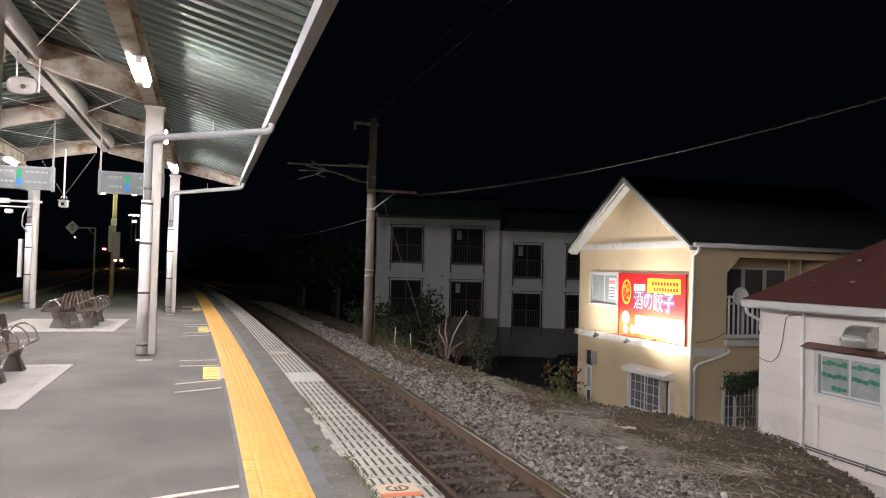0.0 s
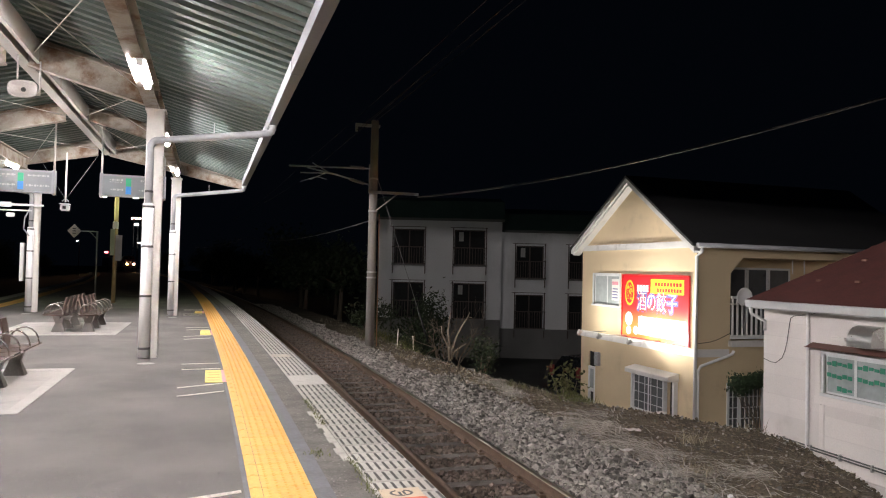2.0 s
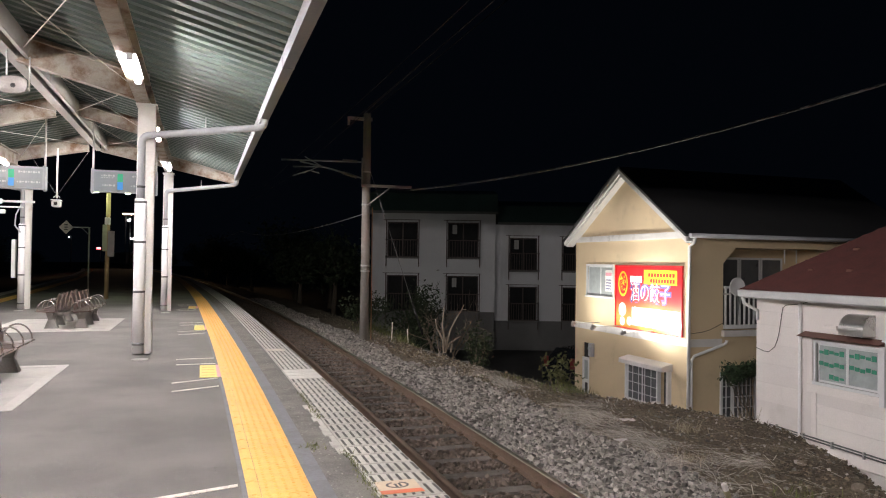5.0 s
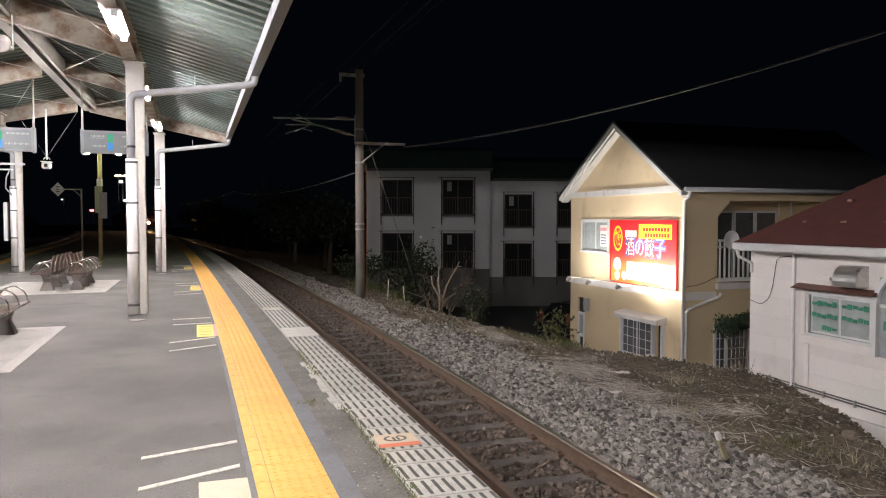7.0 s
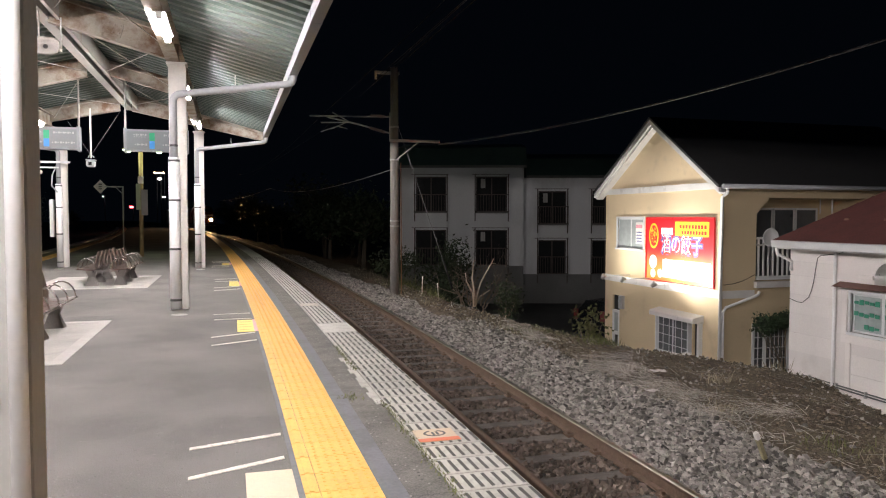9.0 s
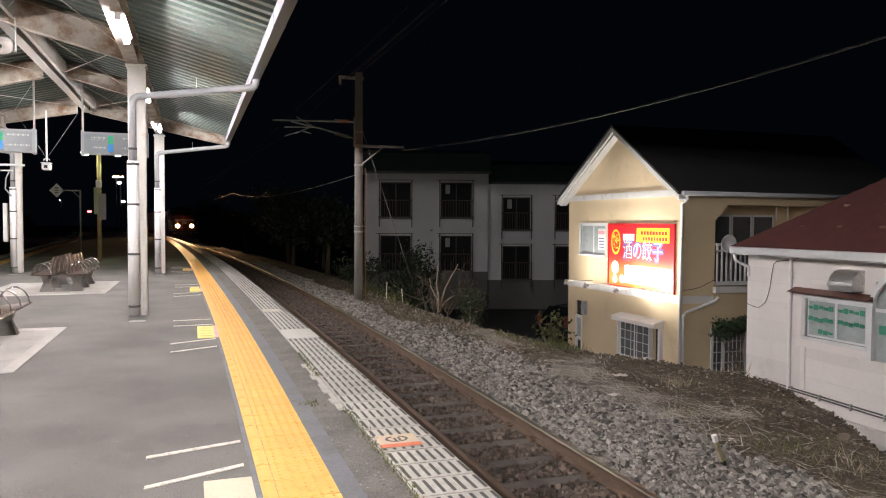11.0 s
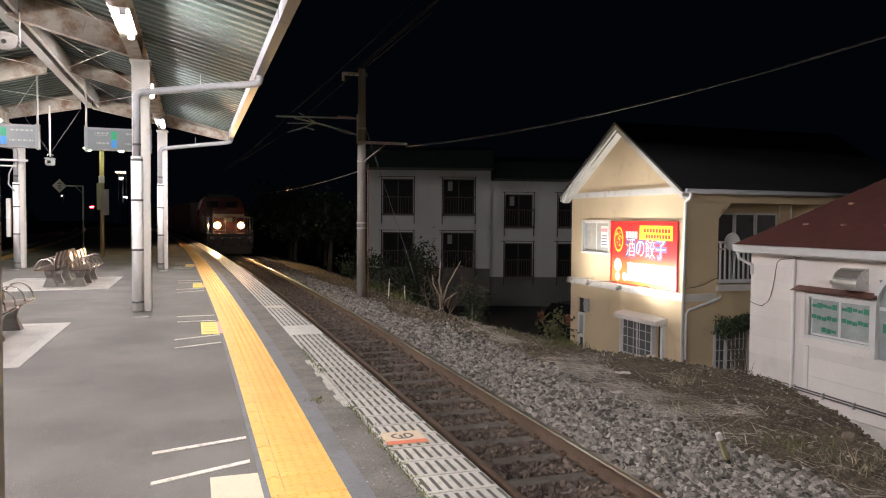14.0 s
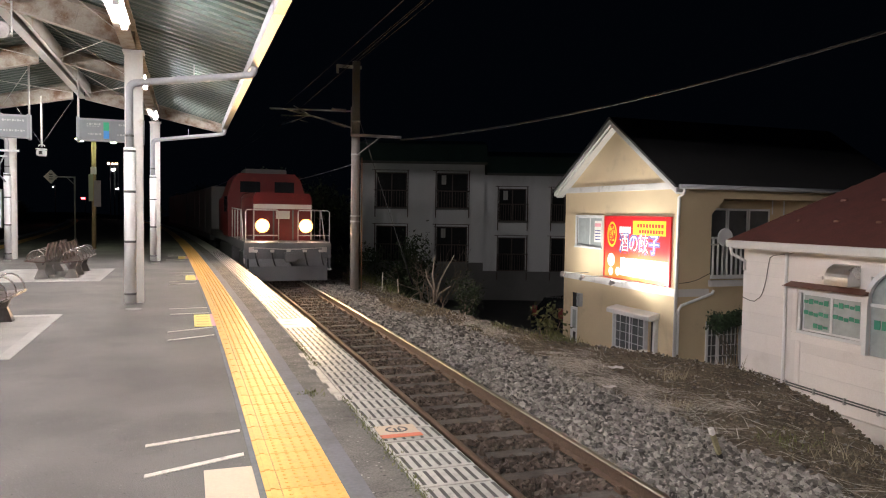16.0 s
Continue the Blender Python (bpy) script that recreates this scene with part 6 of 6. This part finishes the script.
blades("dry_straw", 3000, straw_spot, 0.46, 0.0040, 1.5, M_straw, "matted dry straw lying on the embankment", "dry grass", 21, flat=True)
blades("verge_grass", 1500, far_verge, 0.14, 0.005, 1.1, M_tuft, "sparse dry grass along the track verge", "grass", 22)
for i, (cx, cy, r, n, L, m2, lab) in enumerate(((6.9, 12.8, 0.25, 420, 0.13, M_grass, "low green grass tuft on the embankment crest"), (6.35, 14.3, 0.5, 400, 0.10, M_grass, "low green grass tuft on the embankment crest"), (6.88, 9.25, 0.10, 70, 0.17, M_tuft, "dry upright grass tuft on bare soil"), (5.9, 7.8, 0.11, 70, 0.16, M_tuft, "dry upright grass tuft on bare soil"), (8.5, 9.7, 0.14, 110, 0.20, M_tuft, "reddish dry weed tuft at the embankment edge"), (6.3, 23.4, 0.35, 420, 0.45, M_grass, "green weeds at the foot of the pole"), (6.2, 21.6, 0.3, 320, 0.40, M_grass, "green weeds at the foot of the pole"), (6.0, 25.5, 0.4, 300, 0.4, M_grass, "green weeds at the foot of the pole"), (6.1, 6.2, 0.18, 90, 0.12, M_grass, "low green weed beside the stake"), (6.3, 5.6, 0.25, 90, 0.14, M_tuft, "dry upright grass tuft on bare soil"))):
    blades("grass_tuft", n, clump(cx, cy, r), L, 0.0045, 0.75, m2, lab, "grass tuft", 30 + i)
blades("edge_moss", 800, lambda rng: ((lambda y: (edge_x(y) - 0.435 + rng.normal() * 0.02, y))(rng.choice([rng.uniform(3.4, 5.8), rng.uniform(3.4, 5.8), rng.uniform(7.0, 8.4)]))), 0.028, 0.0035, 0.9, M_grass, "moss and weeds in the joint beside the edge slabs", "moss", 45, zf=lambda x, y: 0.006)
blades("grass_tuft", 60, clump(0.88, 5.95, 0.05), 0.035, 0.004, 0.9, M_grass, "small weed growing in an asphalt crack", "grass tuft", 46, zf=lambda x, y: 0.006)


def leafy(name, at, size, n, label, category, m, seed, stems=5, leaf=0.05, zlift=0.35):
    """Shrub: bent stems and many small leaves in clumps."""
    rng = np.random.default_rng(seed)
    p = thing(name, at, label, category, "shrubs")
    bm = bmesh.new()
    tips = []
    for k in range(stems):
        a = rng.uniform(0, 2 * math.pi)
        r = rng.uniform(0.2, 0.8)
        e = (size[0] * r * math.cos(a), size[1] * r * math.sin(a), size[2] * rng.uniform(0.55, 0.95))
        tube(bm, [(e[0] * 0.05, e[1] * 0.05, -0.1), (e[0] * 0.4, e[1] * 0.4, e[2] * 0.45), e], 0.03 * size[2] / 1.5, 5, r2=0.008)
        tips.append(e)
        tips.append((e[0] * 0.6, e[1] * 0.6, e[2] * 0.7))
    part("trunk", bm, M_bark, p)
    cl = [(t[0] + rng.normal() * 0.15 * size[0], t[1] + rng.normal() * 0.15 * size[1], t[2] + rng.normal() * 0.12 * size[2]) for t in tips for _ in range(4)]
    verts, faces = [], []
    for _ in range(n):
        c = cl[rng.integers(len(cl))]
        rad = rng.normal(size=3) * np.array([0.16 * size[0], 0.16 * size[1], 0.11 * size[2]])
        q = np.array(c) + rad
        q[2] = max(q[2], zlift * 0.2)
        u = rng.normal(size=3)
        u /= np.linalg.norm(u)
        w = np.cross(u, rng.normal(size=3))
        w /= np.linalg.norm(w)
        s = leaf * rng.uniform(0.6, 1.4)
        b = len(verts)
        verts += [tuple(q - u * s), tuple(q + w * s * 0.5), tuple(q + u * s), tuple(q - w * s * 0.5)]
        faces.append((b, b + 1, b + 2, b + 3))
    o = new("crown", raw_mesh("crown", verts, faces, m))
    o.parent = p
    return p


M_leaf_yellow = mat("yellowing_leaf", (0.11, 0.115, 0.045), 0.85, 0, 0.2, 4, 40, 0, island=0.2)
leafy("shrub", (7.7, 28.5, -2.6), (1.7, 1.3, 1.5), 2600, "dark leafy evergreen shrub behind the pole", "shrub", M_leaf, 51, 8, 0.07)
leafy("shrub", (6.3, 29.8, -1.2), (1.2, 1.1, 1.1), 1500, "dark leafy evergreen shrub behind the pole", "shrub", M_leaf, 52, 6, 0.06)
leafy("shrub", (8.7, 30.5, -2.6), (1.5, 1.3, 2.5), 4200, "dark leafy evergreen shrub behind the pole", "shrub", M_leaf, 53, 7, 0.07)
leafy("shrub", (8.6, 16.6, -2.2), (0.55, 0.5, 1.2), 420, "yellowing sparse shrub at the embankment edge", "shrub", M_leaf_yellow, 54, 6, 0.06)
leafy("shrub", (8.0, 21.0, -1.9), (0.6, 0.5, 1.4), 900, "low green shrub beside the bare stump", "shrub", M_leaf, 55, 6, 0.05)


def climber():
    """Rounded leafy head carried on thin bare stems against the lattice."""
    rng = np.random.default_rng(56)
    p = thing("climbing_shrub", (13.08, 15.45, -3.25), "dark green bushy climber trained over bare stems", "shrub", "shrubs")
    bm = bmesh.new()
    for k in range(11):
        x0, x1 = rng.uniform(0.05, 0.6), rng.uniform(-0.45, 0.5)
        tube(bm, [(x0, 0.1, -0.1), (x0 + rng.normal() * 0.08, 0.08, 0.7), ((x0 + x1) / 2 + rng.normal() * 0.08, 0.05, 1.3), (x1, 0.0, 2.0)], 0.016, 5, r2=0.006)
    part("stems_bare", bm, M_bark, p)
    verts, faces = [], []
    cl = [(rng.uniform(-0.5, 0.5), rng.uniform(-0.12, 0.16), 2.08 + rng.uniform(-0.19, 0.19)) for _ in range(22)]
    for _ in range(2600):
        q = np.array(cl[rng.integers(len(cl))]) + rng.normal(size=3) * np.array([0.085, 0.07, 0.075])
        u = rng.normal(size=3)
        u /= np.linalg.norm(u)
        w = np.cross(u, rng.normal(size=3))
        w /= np.linalg.norm(w)
        k = 0.042 * rng.uniform(0.6, 1.4)
        i = len(verts)
        verts += [tuple(q - u * k), tuple(q + w * k * 0.5), tuple(q + u * k), tuple(q - w * k * 0.5)]
        faces.append((i, i + 1, i + 2, i + 3))
    o = new("crown", raw_mesh("crown", verts, faces, mat("climber_leaf", (0.05, 0.085, 0.04), 0.7, 0, 0.4, 4, 40, 0, island=0.45)))
    o.parent = p


climber()


def bare_stump():
    s = thing("bare_stump", (6.75, 20.3, -1.05), "pale bare pruned branches rising from a stump", "stump")
    rng = np.random.default_rng(61)
    bm = bmesh.new()
    for e in (((-0.1, 0, 0.5), (-0.35, 0.1, 0.95), (-0.42, 0.1, 1.35)), ((0.0, 0, 0.5), (-0.12, 0, 1.1), (-0.05, 0, 1.75), (0.0, 0, 1.9)), ((0.15, 0, 0.45), (0.3, 0, 0.9), (0.6, 0, 1.4), (0.85, 0, 1.75), (0.95, 0, 1.95)), ((0.25, 0, 0.3), (0.6, 0.0, 0.5), (0.8, 0, 0.6))):
        tube(bm, [(0, 0, -0.1)] + list(e), 0.05, 7, r2=0.018)
    tube(bm, [(0.85, 0, 1.75), (1.1, 0.1, 1.72)], 0.016, 5)
    part("branches_bare", bm, mat("pale_bark", (0.42, 0.36, 0.28), 0.85, 0, 0.3, 5, 60, 0.3), s)
    bm = bmesh.new()
    for k in range(26):
        a = rng.uniform(0, 6.28)
        r = rng.uniform(0.02, 0.35)
        tube(bm, [(r * math.cos(a), r * math.sin(a), -0.05), (r * 1.5 * math.cos(a), r * 1.3 * math.sin(a), rng.uniform(0.3, 0.75))], 0.02, 5, r2=0.008)
    part("stump", bm, M_bark, s)
    s.scale = (0.62, 0.7, 0.68)


bare_stump()


def twiggy():
    s = thing("bare_shrub", (8.2, 25.5, -2.4), "leafless twiggy shrub before the apartment block", "shrub")
    rng = np.random.default_rng(62)
    bm = bmesh.new()

    def grow(p, d, L, r, lev):
        e = p + d * L
        tube(bm, [p, (p + e) / 2 + Vector(rng.normal(size=3)) * L * 0.05, e], r, 5, r2=r * 0.55)
        if lev > 0:
            for _ in range(3):
                nd = (d + Vector(rng.normal(size=3)) * 0.55).normalized()
                grow(p.lerp(e, rng.uniform(0.5, 1)), nd, L * rng.uniform(0.55, 0.8), r * 0.55, lev - 1)
    for k in range(4):
        grow(Vector((0.15 * k, 0, -0.2)), Vector((rng.normal() * 0.3, rng.normal() * 0.2, 1)).normalized(), 1.5, 0.035, 3)
    part("twigs_bare", bm, M_bark, s)


twiggy()


def stake():
    s = thing("marker_stake", (5.0, 5.93, -0.98), "weathered leaning stake with a pale painted top", "stake")
    tilt = Matrix.Rotation(radians(-25), 4, "Y") @ Matrix.Rotation(radians(4), 4, "X")
    for name, z0, z1, m2 in (("shaft_foot", -0.12, 0.13, M_black), ("shaft", 0.13, 0.36, mat("stake_yellow", (0.36, 0.32, 0.19), 0.85, 0, 0.4, 8, 50, 0.2)), ("painted_top", 0.36, 0.44, M_siding)):
        bm = bmesh.new()
        box(bm, -0.022, 0.022, -0.022, 0.022, z0, z1, 0.004, m=tilt)
        part(name, bm, m2, s)


stake()


def thin_stakes():
    for x, y, h, lean in ((5.65, 22.2, 0.62, 1.5), (6.0, 21.5, 0.46, -2.0)):
        t = thing("garden_stake", (x, y, -0.98), "thin pale bamboo stake among weeds", "stake", "thin stakes")
        tubepart("cane", [(0, 0, -0.1), (0.01 * lean, 0, h * 0.5), (0.02 * lean, 0, h)], 0.016, M_straw, t, 6)


thin_stakes()


def rubble():
    """A few half-buried lumps of stone on the bank."""
    rng = np.random.default_rng(77)
    for x, y, r in ((5.52, 5.33, 0.07), (7.07, 7.25, 0.06), (6.95, 6.3, 0.10)):
        bm = bmesh.new()
        bmesh.ops.create_icosphere(bm, subdivisions=2, radius=r)
        for v in bm.verts:
            v.co *= 1 + rng.normal() * 0.10
            v.co.z *= 0.6
        o = part("lump_of_stone", bm, M_bark)
        o.location = (x, y, ground_z(x, y) + 0.02)
        tagged(o, "half-buried pale lump of stone on soil", "stone", "lumps of stone")


rubble()


def litter(at, sx, sy, seed):
    rng = np.random.default_rng(seed)
    bm = bmesh.new()
    g = 5
    vs = [[bm.verts.new((sx * (i / (g - 1) - 0.5) * (1 + rng.normal() * 0.15), sy * (j / (g - 1) - 0.5) * (1 + rng.normal() * 0.15), 0.02 + 0.03 * rng.random())) for j in range(g)] for i in range(g)]
    for i in range(g - 1):
        for j in range(g - 1):
            bm.faces.new((vs[i][j], vs[i + 1][j], vs[i + 1][j + 1], vs[i][j + 1]))
    o = part("litter", bm, M_siding)
    o.location = (at[0], at[1], ground_z(at[0], at[1]))
    s = o.modifiers.new("solid", "SOLIDIFY")
    s.thickness = 0.006
    tagged(o, "crumpled pale plastic litter lying on the soil", "litter", "litter")


litter((6.35, 10.0), 0.22, 0.16, 71)
litter((5.55, 8.9), 0.16, 0.12, 72)
litter((7.6, 11.4), 0.5, 0.2, 73)


def kerb_blocks():
    rng = np.random.default_rng(81)
    for k in range(9):
        y = 14.0 + k * 0.75
        x = crest_x(y) + 0.15 + rng.normal() * 0.06
        bm = bmesh.new()
        box(bm, -0.16, 0.16, -0.33, 0.33, -0.06, 0.07, 0.02)
        o = part("broken_slab", bm, M_conc)
        o.matrix_basis = pose(x, y, ground_z(x, y), rng.normal() * 5, rng.normal() * 6, 22 + rng.normal() * 8)
        tagged(o, "broken concrete slab lying along the embankment edge", "concrete slab", "broken slabs")


kerb_blocks()


def car():
    c = thing("parked_car", (14.7, 25.8, -3.25), "dark parked car beside the house", "car", rz=25)
    bm = bmesh.new()
    prism(bm, [(-2.0, 0.30), (2.0, 0.30), (2.05, 0.75), (1.9, 0.95), (1.35, 1.0), (0.85, 1.48), (-1.2, 1.50), (-1.9, 1.0), (-2.05, 0.9)], "y", -0.8, 0.8)
    part("body", bm, mat("dark_car_paint", (0.02, 0.022, 0.025), 0.2, 0.2, 0.1, 2, 20, 0), c)
    for s in (-1, 1):
        bm = bmesh.new()
        prism(bm, [(-1.55, 1.0), (1.15, 1.02), (0.78, 1.40), (-1.1, 1.42)], "y", s * 0.805 - 0.004, s * 0.805 + 0.004)
        part("side_window", bm, M_glass_dark, c)
        for x in (-1.25, 1.25):
            bm = bmesh.new()
            tube(bm, [(x, s * 0.62, 0.31), (x, s * 0.82, 0.31)], 0.31, 18)
            part("wheel", bm, M_black, c)
        boxpart("tail_light", -2.06, -2.0, s * 0.62 - 0.1, s * 0.62 + 0.1, 0.85, 1.25, M_loco_red, c, 0.01)
    bm = bmesh.new()
    prism(bm, [(-1.93, 1.02), (-1.90, 1.01), (-1.26, 1.45), (-1.29, 1.46)], "y", -0.66, 0.66)
    part("rear_window", bm, M_glass_dark, c)


car()


def tree(at, h, seed, group="far trees"):
    rng = np.random.default_rng(seed)
    t = thing("tree", at, "dark broad-leaved tree standing beyond the railway", "tree", group)
    bm = bmesh.new()
    tube(bm, [(0, 0, -0.3), (0.1, 0, h * 0.35), (0.0, 0.1, h * 0.75)], 0.16, 8, r2=0.05)
    limbs = []
    for k in range(7):
        a = k * 0.9 + rng.uniform(0, 0.6)
        z = h * rng.uniform(0.3, 0.65)
        e = (h * 0.3 * math.cos(a), h * 0.3 * math.sin(a), z + h * rng.uniform(0.12, 0.3))
        tube(bm, [(0, 0, z), (e[0] * 0.5, e[1] * 0.5, z + (e[2] - z) * 0.4), e], 0.06, 5, r2=0.015)
        limbs.append(e)
    limbs.append((0, 0, h * 0.85))
    part("trunk", bm, M_bark, t)
    verts, faces = [], []
    for _ in range(1800):
        c = np.array(limbs[rng.integers(len(limbs))]) * rng.uniform(0.75, 1.05)
        q = c + rng.normal(size=3) * h * np.array([0.11, 0.11, 0.08])
        u = rng.normal(size=3)
        u /= np.linalg.norm(u)
        w = np.cross(u, rng.normal(size=3))
        w /= np.linalg.norm(w)
        s = 0.14 * rng.uniform(0.6, 1.4)
        b = len(verts)
        verts += [tuple(q - u * s), tuple(q + w * s * 0.55), tuple(q + u * s), tuple(q - w * s * 0.55)]
        faces.append((b, b + 1, b + 2, b + 3))
    o = new("crown", raw_mesh("crown", verts, faces, M_leaf))
    o.parent = t
    return t


TREES = [tree((5.9, 47, -1.5), 4.2, 91), tree((7.6, 44, -1.4), 5.0, 92), tree((6.6, 55, -1.8), 6.0, 93)]
rngt = random.Random(7)
for k in range(16):
    y = 52 + k * 9
    src = TREES[k % 3]
    copy_thing(src, pose(track_x(min(y, 299)) + 6.5 + rngt.uniform(-1, 4), y, -1.6, 0, 0, rngt.uniform(0, 360)))
for k in range(7):
    y = 60 + k * 14
    copy_thing(TREES[k % 3], pose(left_edge(min(y, 124)) - 9 - rngt.uniform(0, 6), y, -1.6, 0, 0, rngt.uniform(0, 360)))


# ---- pieces of the platform edge ----
def edge_slabs():
    def slab_mesh(bars, m0):
        bm = bmesh.new()
        box(bm, -0.43, 0.0, 0.004, 0.268, -0.12, 0.0, 0, 0)
        box(bm, -0.424, -0.006, 0.008, 0.264, 0.0005, 0.010, 0, 0)
        for k in range(bars):
            x = -0.395 + k * 0.062
            box(bm, x - 0.0105, x + 0.0105, 0.035, 0.238, 0.0105, 0.0125, 0, 1)
        return mesh_of("edge_slab", bm, [m0, M_groove])
    std = slab_mesh(7, M_slab)
    worn = slab_mesh(0, mat("edge_concrete_pale", (0.66, 0.64, 0.60), 0.38, 0, 0.2, 3, 60, 0.25, stain=0.3, stain_col=(0.4, 0.38, 0.35), stain_scale=5))
    root = tagged(new("platform_edge"), "pale concrete edge slabs with dark anti-slip bars", "platform edge", kind="structure")
    for k in range(110):
        y = -2.0 + k * 0.272
        o = new("edge_slab", worn if 9.25 < y < 10.1 else std)
        o.parent = root
        d = math.degrees(math.atan2(edge_x(y + 0.5) - edge_x(y - 0.5), 1.0))
        o.matrix_basis = pose(edge_x(y), y, 0.006, 0, 0, -d)
    bm = bmesh.new()
    strip(bm, left_of(edge_x, 0.43), edge_x, steps(27.95, 110, 2.5), -0.12, 0.01)
    strip(bm, left_of(edge_x, 0.43), edge_x, steps(-14, -2.02, 2.0), -0.12, 0.01)
    part("plain_edge", bm, M_slab, root)
    bm = bmesh.new()
    strip(bm, lambda y: left_edge(y), lambda y: left_edge(y) + 0.4, PY, -0.12, 0.01)
    part("plain_edge", bm, M_slab, root)


edge_slabs()


def tactile():
    def tile_mesh():
        bm = bmesh.new()
        box(bm, -0.325, -0.002, 0.004, 0.296, 0, 0.012)
        box(bm, -0.41, -0.330, 0.004, 0.296, 0, 0.012)
        box(bm, -0.385, -0.355, 0.012, 0.288, 0.0125, 0.017)
        for i in range(5):
            for j in range(5):
                x, y = -0.285 + i * 0.061, 0.028 + j * 0.061
                vs = [bm.verts.new((x + r * math.cos(a), y + r * math.sin(a), z)) for r, z in ((0.0125, 0.012), (0.008, 0.017)) for a in [q * math.pi / 3 for q in range(6)]]
                bm.faces.new(vs[6:])
                for q in range(6):
                    bm.faces.new((vs[q], vs[(q + 1) % 6], vs[6 + (q + 1) % 6], vs[6 + q]))
        return mesh_of("tactile_tile", bm, M_yellow)
    me = tile_mesh()
    root = tagged(new("tactile_paving"), "yellow tactile warning tiles along the platform", "tactile paving", kind="structure")
    for k in range(105):
        y = -1.5 + k * 0.301
        o = new("tactile_tile", me)
        o.parent = root
        d = math.degrees(math.atan2(yel_r(y + 0.5) - yel_r(y - 0.5), 1.0))
        o.matrix_basis = pose(yel_r(y), y, 0.003, 0, 0, -d)
    bm = bmesh.new()
    strip(bm, left_of(yel_r, 0.41), yel_r, steps(30.2, 110, 2.0), 0.002, 0.015)
    strip(bm, left_of(yel_r, 0.41), yel_r, steps(-14, -1.52, 2.0), 0.002, 0.015)
    part("plain_strip", bm, M_yellow, root)
    bm = bmesh.new()
    strip(bm, lambda y: left_edge(y) + 0.85, lambda y: left_edge(y) + 1.26, PY, 0.002, 0.015)
    part("plain_strip", bm, M_yellow, root)


tactile()


# ---- what moves ----
def motions():
    speed, stop_y = 11.3, 23.0

    def rows_for(length, lag):
        rows = []
        for k in range(33):
            t = k * 0.5
            y = stop_y + speed * (16.0 - t) + lag
            ya, yb = y, y + length
            xa, xb = track_x(min(ya, 299)), track_x(min(yb, 299))
            if yb > 299:
                xb = xa + (track_x(299) - track_x(290)) / 9 * (yb - ya)
            rows.append((t, pose(xa, ya, RAIL_Z, 0, 0, -math.degrees(math.atan2(xb - xa, yb - ya)))))
        return rows

    walk(LOCO, rows_for(15.0, 0.0))
    walk(WAGON, rows_for(19.0, 16.0))
    walk(WAGON_B, rows_for(19.0, 35.8))


motions()
